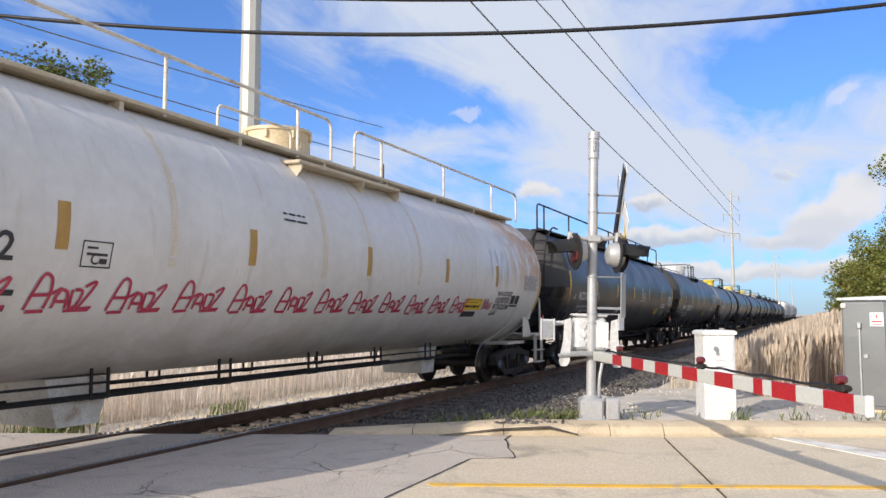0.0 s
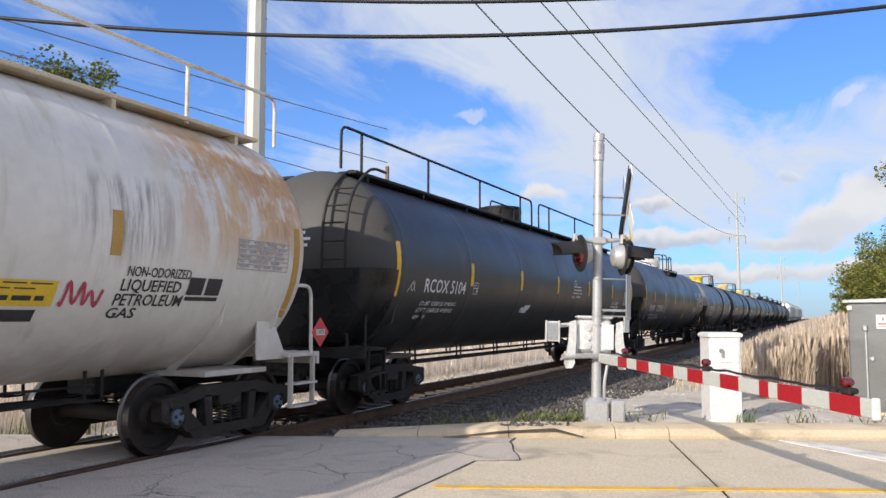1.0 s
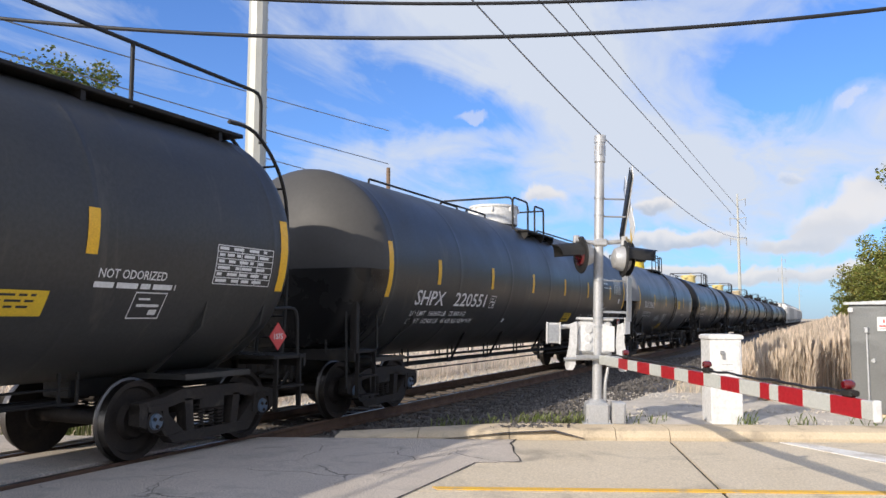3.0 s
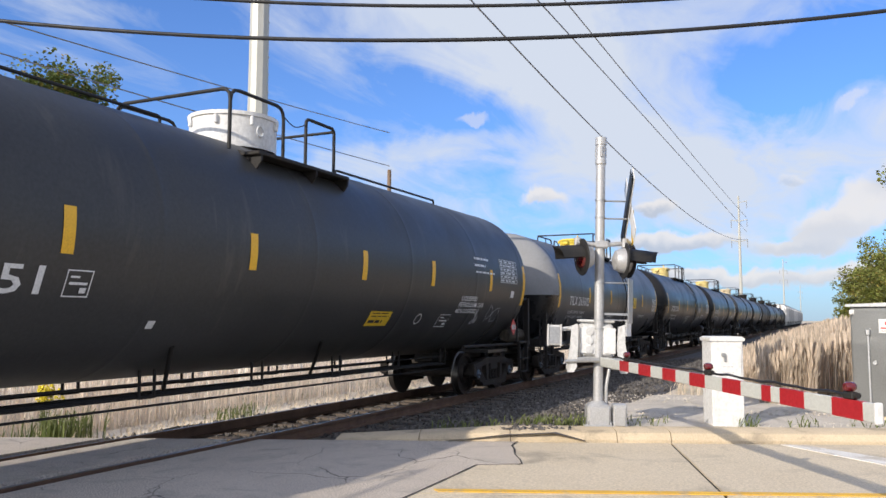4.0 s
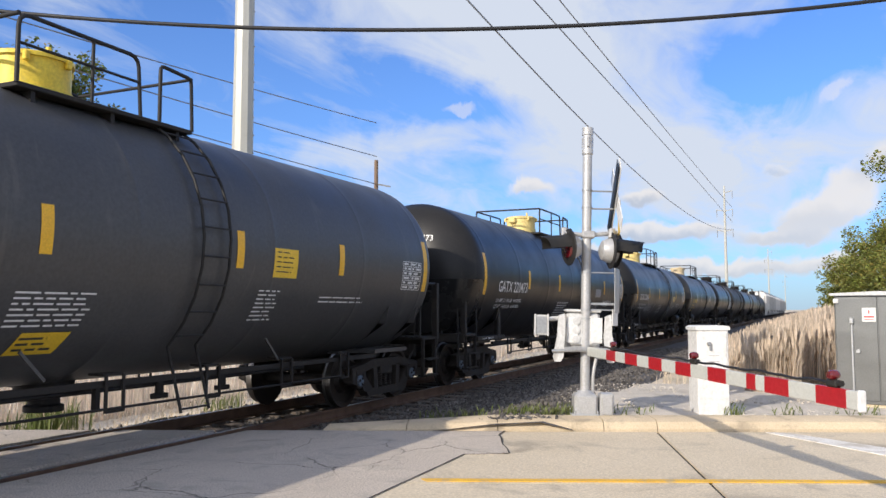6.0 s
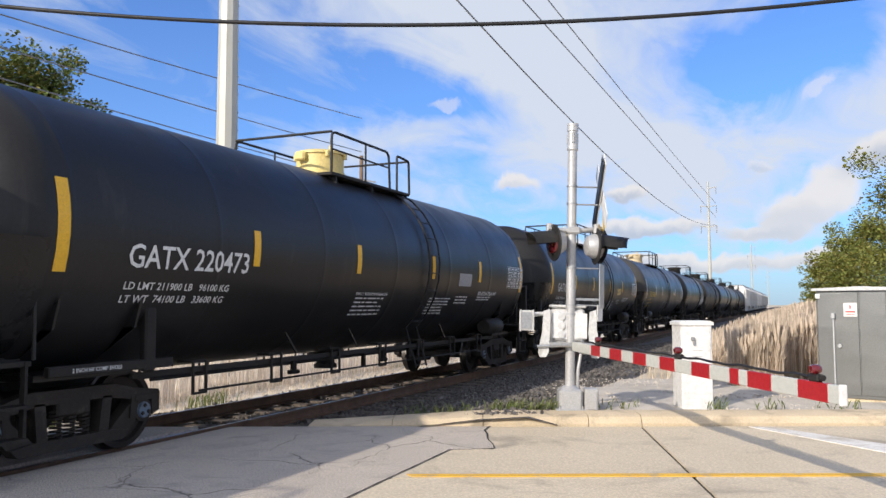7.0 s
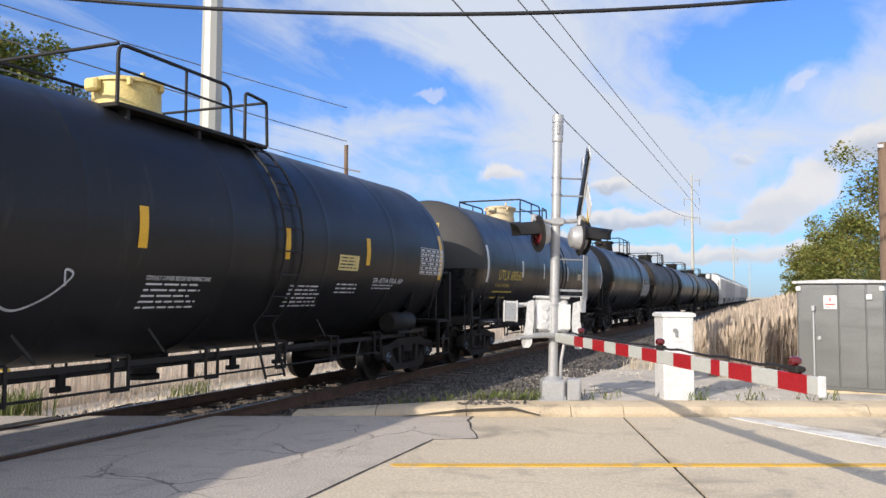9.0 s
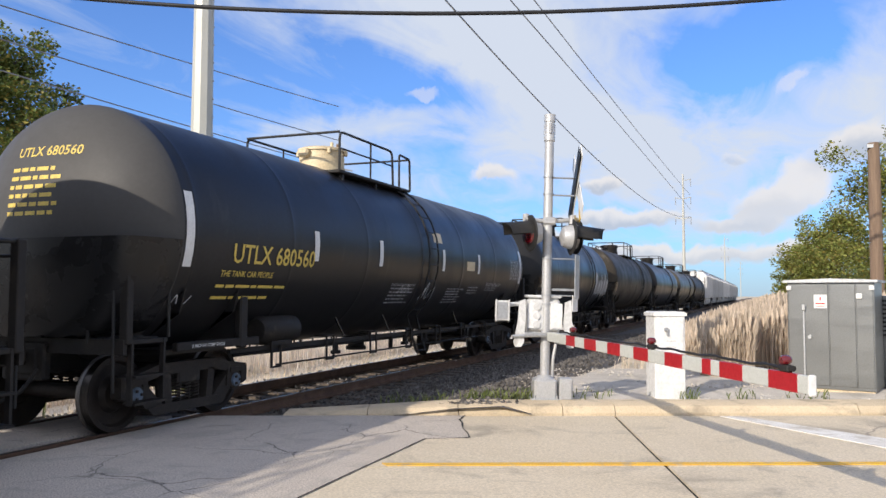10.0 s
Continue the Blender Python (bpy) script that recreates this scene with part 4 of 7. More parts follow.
def truck_meshes():
    """Meshes of one two-axle truck, shared by all cars."""
    out = {}
    # wheelset about x, with rotating end caps
    s = Shape()
    s.tube([(-0.98, 0, 0), (0.98, 0, 0)], 0.085, 12)
    for sg in (-1, 1):
        prof = [(0.655, 0), (0.655, 0.17), (0.67, 0.19), (0.672, WHEEL_R - 0.03), (0.660, WHEEL_R + 0.025), (0.685, WHEEL_R + 0.028), (0.697, WHEEL_R + 0.003), (0.79, WHEEL_R - 0.004),
                (0.79, WHEEL_R - 0.06), (0.745, WHEEL_R - 0.085), (0.735, 0.21), (0.80, 0.17), (0.80, 0)]
        k0 = len(s.f)
        s.lathe([(sg * a, r) for a, r in prof], 40, "x")
        for i in range(k0 + 40 * 4, k0 + 40 * 7):
            s.m[i] = 1
        s.lathe([(sg * 0.93, 0.12), (sg * 1.075, 0.12), (sg * 1.075, 0.0)], 20, "x")
        s.lathe([(sg * 1.075, 0.088), (sg * 1.10, 0.08), (sg * 1.10, 0)], 16, "x", mi=2)
        for k in range(3):
            a = 2 * math.pi * k / 3
            s.box((sg * 1.108, 0.05 * math.cos(a), 0.05 * math.sin(a)), (0.02, 0.03, 0.03), mi=0)
    out["wheelset"] = s.mesh("wheelset", [M_WHEEL, M_SHINY, M_CAP], smooth=30)
    # side frame (near side, x = 1.0)
    for sg, key in ((1, "side_near"), (-1, "side_far")):
        s = Shape()
        X = lambda a, b, d: (sg * (0.93 + d), a, b)
        s.prism([(-1.12, 0.52), (-1.12, 0.62), (-0.78, 0.66), (-0.5, 0.73), (0.5, 0.73), (0.78, 0.66), (1.12, 0.62), (1.12, 0.52), (0.72, 0.55), (0.42, 0.60), (-0.42, 0.60), (-0.72, 0.55)], X, 0.14)
        s.prism([(-0.62, 0.16), (0.62, 0.16), (0.70, 0.24), (0.5, 0.27), (-0.5, 0.27), (-0.70, 0.24)], X, 0.15)
        for e in (-1, 1):
            s.prism([(e * 0.44, 0.26), (e * 0.60, 0.20), (e * 0.74, 0.26), (e * 0.98, 0.56), (e * 0.80, 0.58)], X, 0.13)
            s.prism([(e * 0.30, 0.26), (e * 0.42, 0.26), (e * 0.46, 0.62), (e * 0.34, 0.62)], X, 0.14)
            s.prism([(e * 0.70, 0.36), (e * 0.78, 0.34), (e * 0.80, 0.58), (e * 0.72, 0.58)], X, 0.15)
            s.prism([(e * 1.02, 0.36), (e * 1.12, 0.40), (e * 1.12, 0.60), (e * 1.00, 0.58)], X, 0.15)
            s.box((sg * 1.0, e * 0.889, 0.555), (0.18, 0.24, 0.06))
        s.box((sg * 1.02, 0, 0.55), (0.10, 0.40, 0.16), chamfer=0.02)
        out[key] = s.mesh("side_frame", M_TRUCK)
    s = Shape()
    coil = [(0.055 * math.cos(0.9 * k), 0.055 * math.sin(0.9 * k), 0.275 + 0.0052 * k) for k in range(50)]
    s.tube(coil, 0.013, 5)
    out["spring"] = s.mesh("spring", M_TRUCK, smooth=True)
    s = Shape()
    s.box((0, 0, 0.58), (1.95, 0.36, 0.20), chamfer=0.03)
    for e in (-1, 1):
        s.box((0, e * 0.40, 0.40), (1.5, 0.07, 0.12), chamfer=0.015)
        for x in (-0.72, 0.72):
            s.box((x, e * 0.44, 0.42), (0.10, 0.06, 0.28), chamfer=0.01)
    s.lathe([(0.68, 0.0), (0.68, 0.2), (0.76, 0.2), (0.76, 0)], 16, "z")
    out["bolster"] = s.mesh("bolster", M_TRUCK)
    return out


TRUCK = truck_meshes()


def add_truck(car, y):
    tr = part("truck", TRUCK["bolster"], None, car, "dark cast-steel two-axle truck", at=pose(0, y, 0))
    part("side_frame", TRUCK["side_near"], None, tr)
    part("side_frame", TRUCK["side_far"], None, tr)
    for x in (-1.0, 1.0):
        for yy in (-0.19, -0.03, 0.13):
            part("spring", TRUCK["spring"], None, tr, at=pose(x, yy + 0.03, 0))
    for e in (-1, 1):
        w = part("wheelset", TRUCK["wheelset"], None, tr, "dark steel wheels with polished treads", at=pose(0, e * 0.889, WHEEL_R))
        WHEELSETS.append((w, e * 0.889))
    return tr


def tank_shell(r, cz, half, head=0.68, seams=()):
    prof = []
    for k in range(17):
        a = math.pi / 2 * k / 16
        prof.append((-half - head * math.cos(a), r * math.sin(a)))
    ys = sorted(seams)
    for y in ys:
        prof += [(y + d, r + h) for d, h in ((-0.16, 0), (-0.05, 0), (-0.03, 0.0015), (-0.012, 0.004), (0.012, 0.004), (0.03, 0.0015), (0.05, 0), (0.16, 0))]
    for k in range(16, -1, -1):
        a = math.pi / 2 * k / 16
        prof.append((half + head * math.cos(a), r * math.sin(a)))
    return Shape().lathe([(a, b) for a, b in prof], 72, "y", c=(0, 0, cz))


def rail_run(parent, pts, material, r=0.022, name="handrail", label=""):
    return part(name, Shape().tube(pts, r, 8), material, parent, label, smooth=60)


def bend(pts, radius=0.12):
    """Rounds the inner corners of a polyline."""
    pts = [Vector(p) for p in pts]
    out = [pts[0]]
    for a, b, c in zip(pts, pts[1:], pts[2:]):
        d1, d2 = (a - b), (c - b)
        k = min(radius, d1.length / 2, d2.length / 2)
        p, q = b + d1.normalized() * k, b + d2.normalized() * k
        for t in (0, 0.33, 0.67, 1):
            out.append(p.lerp(b, t).lerp(b.lerp(q, t), t))
    out.append(pts[-1])
    return out


def end_gear(car, length, r, cz, body, rails, style, front):
    """Sill, coupler, platform, handrails and steps at one end."""
    e = -1 if front else 1
    Y = lambda d: e * (length / 2 - d)      # d metres in from the car's end
    s = Shape()
    s.box((0, Y(1.9), 0.80), (0.42, 2.7, 0.30), chamfer=0.02)
    s.box((0, Y(0.62), 0.80), (0.62, 0.10, 0.42), chamfer=0.02)
    for x in (-0.28, 0.28):
        s.box((x, Y(1.9), 0.97), (0.10, 2.7, 0.04))
    part("stub_sill", s, M_UNDER, car)
    s = Shape()
    s.box((0, Y(0.36), 0.84), (0.16, 0.62, 0.16), chamfer=0.03)
    s.box((0, Y(0.09), 0.84), (0.28, 0.22, 0.30), chamfer=0.05)
    part("coupler", s, M_TRUCK, car)
    # air hose
    rail_run(car, smooth_line([(0.3, Y(0.5), 0.72), (0.28, Y(0.3), 0.5), (0.2, Y(0.1), 0.42), (0.1, Y(0.02), 0.46)]), M_UNDER, 0.022, "air_hose")
    # saddle under the tank
    s = Shape()
    low = cz - r
    for yy in (2.05 + 0.45, 2.05 - 0.55):
        s.prism([(-1.38, cz - 0.66), (-1.30, cz - 0.95), (-0.55, 0.82), (0.55, 0.82), (1.30, cz - 0.95), (1.38, cz - 0.66), (1.1, cz - 0.98), (0.5, low + 0.06), (-0.5, low + 0.06), (-1.1, cz - 0.98)],
                lambda a, b, d, yy=yy: (a, Y(yy) + d, b), 0.03)
    s.box((0, Y(2.0), 0.86), (2.3, 1.1, 0.06))
    part("saddle", s, body, car)
    # platform
    s = Shape()
    s.box((0, Y(0.95), 1.02), (2.72, 0.62, 0.05), chamfer=0.008)
    for k in range(14):
        s.box((-1.25 + k * 0.19, Y(0.95), 1.05), (0.03, 0.58, 0.02))
    s.box((0, Y(0.62), 0.97), (2.72, 0.05, 0.16))
    part("end_platform", s, body if style == "white" else M_UNDER, car)
    for x in (-1.36, 1.36):
        # steps
        s = Shape()
        for yy in (0.72, 1.20):
            s.box((x * 0.985, Y(yy), 0.70), (0.06, 0.03, 0.68))
        for z in (0.38, 0.66):
            s.box((x * 0.985, Y(0.96), z), (0.16, 0.48, 0.025))
        part("step", s, body if style == "white" else M_UNDER, car)
    if style == "white":
        for x in (-1.3, 1.3):
            rail_run(car, bend([(x, Y(1.35), 1.90), (x, Y(0.72), 1.92), (x, Y(0.70), 1.02)], 0.15), rails, 0.024)
            s = Shape()
            s.prism([(Y(1.15), 0.98), (Y(1.75), 0.98), (Y(1.75), 1.75), (Y(1.62), 1.80)], lambda a, b, d, x=x: (x * 0.93 + d, a, b), 0.02)
            part("end_bracket", s, body, car)
    elif style == "ladder":
        for x in (-1.3, 1.3):
            rail_run(car, bend([(x, Y(1.35), 1.62), (x, Y(0.72), 1.64), (x, Y(0.70), 1.02)], 0.15), rails, 0.02)
        # a curved ladder up the tank head
        for x in (0.60, 1.02):
            rail_run(car, smooth_line([(x, Y(0.66), 1.02), (x, Y(0.58), 1.9), (x, Y(0.60), 2.9), (x, Y(0.82), 3.45), (x, Y(1.3), cz + r - 0.05), (x, Y(1.8), cz + r - 0.02)], 4), rails, 0.024, "ladder_rail")
        for k in range(9):
            z = 1.25 + 0.28 * k
            d = 0.60 if z < 3.0 else 0.60 + 0.5 * (z - 3.0)
            rail_run(car, [(0.60, Y(d), z), (1.02, Y(d), z)], rails, 0.015, "rung")
    else:
        # corner posts, cross rail and drop rails
        for x in (-1.33, 1.33):
            s = Shape()
            s.box((x, Y(0.66), 1.50), (0.11, 0.09, 1.0), chamfer=0.01)
            part("corner_post", s, M_UNDER, car)
            rail_run(car, bend([(x, Y(0.66), 1.98), (x, Y(1.28), 1.98), (x, Y(1.30), 1.05)], 0.1), rails, 0.02)
            rail_run(car, bend([(x * 0.66, Y(0.60), 1.0), (x * 0.66, Y(0.58), 1.86), (x * 0.92, Y(0.58), 1.86), (x * 0.94, Y(0.58), 0.5)], 0.08), rails, 0.018)
        rail_run(car, bend([(-1.33, Y(0.66), 1.99), (-0.5, Y(0.64), 2.0), (0.5, Y(0.64), 2.0), (1.33, Y(0.66), 1.99)], 0.08), rails, 0.022)
    if style != "white" and front:
        # thick jacket round the lower half of the head
        s = Shape()
        R, top = r + 0.03, cz - 0.13
        rings = []
        for d, k in ((0.50, 0.80), (0.53, 0.90), (0.62, 0.97), (0.74, 1.0), (1.28, 1.0), (1.285, 0.97)):
            q = R * k
            a0 = math.asin(0.13 / q)
            rings.append([(q * math.cos(a0 + (math.pi - 2 * a0) * m / 20), Y(d), max(1.06, cz - q * math.sin(a0 + (math.pi - 2 * a0) * m / 20))) for m in range(21)])
        n = 21
        s.add([v for ring in rings for v in ring], [(i * n + m, i * n + (m + 1) % n, (i + 1) * n + (m + 1) % n, (i + 1) * n + m) for i in range(len(rings) - 1) for m in range(n)]
              + [tuple(range(n)), tuple(reversed(range((len(rings) - 1) * n, len(rings) * n)))])
        part("head_jacket", s, M_JACKET, car, "gloss black jacket round the lower tank head", smooth=35)
    if front and style != "white":
        # hand brake wheel
        s = Shape()
        ring = [(0.26 * math.cos(2 * math.pi * k / 20), 0.26 * math.sin(2 * math.pi * k / 20)) for k in range(21)]
        s.tube([(-0.75 + a, Y(0.45), 1.6 + b) for a, b in ring], 0.014, 6)
        for k in range(5):
            a = 2 * math.pi * k / 5
            s.tube([(-0.75, Y(0.45), 1.6), (-0.75 + 0.25 * math.cos(a), Y(0.45), 1.6 + 0.25 * math.sin(a))], 0.010, 5)
        part("brake_wheel", s, M_UNDER, car, smooth=60)


def under_gear(car, length, r, cz, sill, cylinder=0):
    """Brake rods, side rails below the tank, brackets, valve and cylinder."""
    low = cz - r
    half = length / 2 - 3.6
    rx = 1.22 if sill else 0.60
    for x in (-rx, rx):
        for z in ((0.80, 0.65) if not sill else (0.56,)):
            rail_run(car, [(x, -half, z), (x, half, z)], M_UNDER, 0.014, "side_rod")
        if sill:
            s = Shape()
            s.box((x * 0.96, 0, low + 0.05), (0.05, length - 5.2, 0.06))
            part("side_sill", s, M_UNDER, car)
    n = 6
    z0, z1 = (0.52, low + 0.14) if sill else (0.63, low + 0.16)
    for k in range(n + 1):
        y = -half + 2 * half * k / n
        for x in (-rx, rx):
            s = Shape()
            for dy in (-0.11, 0.11):
                s.box((x, y + dy, (z0 + z1) / 2), (0.026, 0.034, z1 - z0), chamfer=0.004)
            s.box((x, y, z0 + 0.012), (0.025, 0.22, 0.025))
            s.box((x * 0.9, y, z1), (0.20, 0.26, 0.025))
            part("rod_bracket", s, M_UNDER, car)
    if sill:
        s = Shape()
        s.lathe([(low + 0.06, 0.30), (low - 0.06, 0.30), (low - 0.06, 0.16), (low - 0.22, 0.16), (low - 0.24, 0.20), (low - 0.30, 0.20), (low - 0.30, 0)], 20, "z", c=(0, 0.2, 0))
        s.box((0, 0.2, low - 0.04), (1.5, 0.10, 0.05))
        s.box((0.75, 0.2, low - 0.14), (0.06, 0.06, 0.24))
        part("outlet_valve", s, M_UNDER, car, smooth=30)
        for y in (-1.6, 1.3, 2.4):
            s = Shape()
            s.box((0.55, y, low - 0.12), (0.06, 0.10, 0.26), chamfer=0.01)
            s.box((0.55, y, low - 0.22), (0.09, 0.22, 0.06), chamfer=0.01)
            part("brake_lever", s, M_UNDER, car)
    if cylinder:
        yc = cylinder * (length / 2 - (3.7 if cylinder < 0 else 2.6))
        s = Shape()
        s.lathe([(yc - 0.45, 0), (yc - 0.45, 0.15), (yc - 0.40, 0.19), (yc + 0.40, 0.19), (yc + 0.45, 0.15), (yc + 0.45, 0)], 20, "y", c=(1.12, 0, 1.04))
        s.box((1.05, yc, 0.86), (0.4, 0.5, 0.06))
        part("brake_cylinder", s, M_UNDER, car, smooth=40)
    s = Shape()
    s.tube([(0.5, -half, 0.66), (0.5, half, 0.66)], 0.025, 8)
    s.tube([(-0.25, -half - 1, 0.60), (-0.25, half + 1, 0.60)], 0.02, 8)
    part("brake_pipe", s, M_UNDER, car, smooth=60)


def gp_dome(car, r, cz, y, colour, rails, dia=0.41, reach=1.9, run=2.9):
    """Fill dome, platform and railing of a general-purpose tank car."""
    top = cz + r
    s = Shape()
    s.lathe([(top - 0.08, dia + 0.02), (top + 0.06, dia + 0.02), (top + 0.06, dia), (top + 0.36, dia), (top + 0.36, dia + 0.03), (top + 0.40, dia + 0.03), (top + 0.43, dia - 0.05), (top + 0.45, 0)], 32, "z", c=(0, y, 0))
    for k in range(6):
        a = 2 * math.pi * k / 6 + 0.3
        s.box((math.cos(a) * (dia + 0.03), y + math.sin(a) * (dia + 0.03), top + 0.34), (0.06, 0.06, 0.10), chamfer=0.01)
    s.box((-0.1, y - dia - 0.05, top + 0.30), (0.2, 0.12, 0.16), chamfer=0.03)
    s.tube([(0.15, y + 0.1, top + 0.42), (0.15, y + 0.1, top + 0.56)], 0.03, 8)
    part("dome", s, colour, car, "round painted fill dome", smooth=30)
    y0, y1 = y + reach - run, y + reach
    s = Shape()
    s.box((0.72, (y0 + y1) / 2, top - 0.16), (0.42, y1 - y0, 0.05), chamfer=0.008)
    s.box((-0.72, (y0 + y1) / 2, top - 0.16), (0.42, y1 - y0, 0.05), chamfer=0.008)
    s.box((0, y1 - 0.2, top - 0.10), (1.3, 0.42, 0.05))
    for x in (-0.72, 0.72):
        for k in range(3):
            s.box((x, y0 + 0.2 + k * (run - 0.4) / 2, top - 0.30), (0.34, 0.05, 0.26))
    part("platform", s, M_UNDER, car, "dark steel grating platform")
    z0, z1 = top - 0.15, top + 0.50
    for x in (-0.92, 0.92):
        rail_run(car, bend([(x, y0, z0), (x, y0, z1), (x, y1 - 0.85, z1 + 0.0), (x, y1 - 0.80, z0)], 0.12), rails, 0.022, "railing", "black tube railing")
        rail_run(car, [(x, y0, (z0 + z1) / 2 + 0.05), (x, y1 - 0.82, (z0 + z1) / 2 + 0.05)], rails, 0.016, "railing")
        rail_run(car, [(x, (y0 + y1) / 2 - 0.3, z0), (x, (y0 + y1) / 2 - 0.3, z1)], rails, 0.018, "railing_post")
        rail_run(car, bend([(x, y1 - 0.52, z0), (x, y1 - 0.52, z1), (x, y1 - 0.03, z1 - 0.03), (x, y1, z0)], 0.06), rails, 0.022, "railing")
    rail_run(car, [(-0.92, y0, z1), (0.92, y0, z1)], rails, 0.022, "railing")
    rail_run(car, [(-0.92, y1 - 0.02, z1 - 0.03), (0.92, y1 - 0.02, z1 - 0.03)], rails, 0.02, "railing")
    # ladder down the near and the far side
    ly = y1 - 0.27
    for sg in (-1, 1):
        for dy in (-0.22, 0.22):
            pts = []
            for k in range(10):
                a = radians(62 - 108 * k / 9)
                pts.append((sg * (r + 0.07) * math.cos(a), ly + dy, cz + (r + 0.07) * math.sin(a)))
            pts.append((sg * 1.30, ly + dy, 0.42))
            rail_run(car, pts, rails, 0.018, "ladder_rail")
        for k in range(9):
            a = radians(52 - 92 * k / 8)
            p = (sg * (r + 0.075) * math.cos(a), cz + (r + 0.075) * math.sin(a))
            rail_run(car, [(p[0], ly - 0.22, p[1]), (p[0], ly + 0.22, p[1])], rails, 0.011, "rung")
        rail_run(car, [(sg * 1.30, ly - 0.22, 0.46), (sg * 1.30, ly + 0.22, 0.46)], rails, 0.012, "rung")


def stripes(car, side, places, material, half, full=True, width=0.13):
    for y in places:
        part("reflector", side.panel(Shape(), y - width / 2, y + width / 2, 2.00 if side.cz < 2.3 else 2.08, 2.43 if side.cz < 2.3 else 2.50), material, car)
    for y in ((-half - side.shift, half - side.shift) if full else ()):
        part("reflector", side.panel(Shape(), y - 0.07, y + 0.07, 1.83, 2.68), material, car)


def writing(car, shape, material, label="", name="lettering"):
    for piece in shape.pieces():
        part(name, piece, material, car, label)


def head_text(car, lines, half, r, cz, material, z=2.95, size=0.22, y_sign=-1, dim=None):
    """Writing on the leading head, bent onto the dished end."""
    s = Shape()
    rng = random.Random(9)

    def on(a, b):
        x, z = a, b - cz
        q = min(0.999, math.hypot(x, z) / r)
        return (x, -half - 0.68 * math.sqrt(1 - q * q) - 0.010, b)
    k = z
    for text, sz in lines:
        if text == "*":
            for i in range(3):
                a = -0.42
                while a < 0.25:
                    b = a + rng.uniform(0.06, 0.18)
                    s.add([on(a, k), on(b, k), on(b, k + 0.045), on(a, k + 0.045)], [(0, 1, 2, 3)])
                    a = b + 0.03
                k -= 0.10
            continue
        vs, fs = letters_mesh(text, sz)
        s.add([on(-0.40 + a, k + 0.06 + b) for a, b in vs], fs)
        k -= sz * 0.72
    writing(car, s, material)


def table(side, s, y0, y1, z0, z1, mi=0):
    """A ruled box of small stencilled data."""
    s.mark()
    for k in range(7):
        z = z0 + (z1 - z0) * k / 6
        side.panel(s, y0, y1, z - 0.005, z + 0.005, 0.007, mi=mi, n=1)
        if k < 6:
            rng = random.Random(k)
            a = y0 + 0.03
            while a < y1 - 0.12:
                b = a + rng.uniform(0.06, 0.2)
                side.panel(s, a, min(b, y1 - 0.02), z + 0.022, z + 0.055, 0.007, mi=mi, n=1)
                a = b + rng.uniform(0.03, 0.1)
    for k in range(4):
        y = y0 + (y1 - y0) * (0, 0.42, 0.72, 1)[k]
        side.panel(s, y - 0.006, y + 0.006, z0, z1, 0.007, mi=mi, n=3)
    return s


def emblem_square(side, s, y, z, w, h, mi=0):
    s.mark()
    for a, b, c, d in ((0, w, 0, 0.012), (0, w, h - 0.012, h), (0, 0.012, 0, h), (w - 0.012, w, 0, h), (w * 0.15, w * 0.85, h * 0.45, h * 0.55), (w * 0.15, w * 0.5, h * 0.7, h * 0.78), (w * 0.6, w * 0.85, h * 0.15, h * 0.35)):
        side.panel(s, y + a, y + b, z + c, z + d, 0.007, mi=mi, n=1)
    return s


def scribble(side, s, rng, y, z, w, h, width, n=14, mi=0):
    s.mark()
    pts = [(y, z + h * 0.2)]
    for k in range(n):
        f = (k + 0.5) / n
        pts.append((y + w * (f + rng.uniform(-0.10, 0.08)), z + h * (0.95 if k % 2 else 0.05) * rng.uniform(0.6, 1.0) + 0.1 * h * rng.random()))
    side.stroke(s, smooth_line(pts, 6), width, mi=mi)
    return s


def base_car(name, label, length, r, cz, body, start, style, sill, cylinder=0, group="tank cars of the train", head=None):
    car = thing(name, label, "tank car", pose(0, start + length / 2, 0), group)
    half = length / 2 - 1.33
    n = 6
    seams = [-half + 0.2] + [-half + 2 * half * k / n for k in range(1, n)] + [half - 0.2]
    part("tank", tank_shell(r, cz, half, seams=seams), body, car, smooth=40)
    # thin cap over the leading head carries the painted-in sunlight
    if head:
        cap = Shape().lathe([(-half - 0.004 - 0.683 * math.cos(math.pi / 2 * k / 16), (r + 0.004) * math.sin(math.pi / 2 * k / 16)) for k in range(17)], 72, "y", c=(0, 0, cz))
        part("tank_head", cap, head, car, "dished tank head with sunlight painted into its colour", smooth=True)
    for front in (True, False):
        end_gear(car, length, r, cz, body, M_WHITE_TRIM if style == "white" else M_BLACKMETAL, style, front)
        add_truck(car, (-1 if front else 1) * (length / 2 - 2.0))
    under_gear(car, length, r, cz, sill, cylinder)
    CARS.append((car, start + length / 2))
    return car, Side(r, cz), half


CARS = []
EDGES = [0.64, 19.69, 39.43, 58.20, 74.00, 90.20, 106.17, 122.30]
MARK_SHIFT = {3: 0.34, 4: 0.03, 5: -0.08, 6: 0.09}     # how far the marks sit from the middle of each general-purpose car


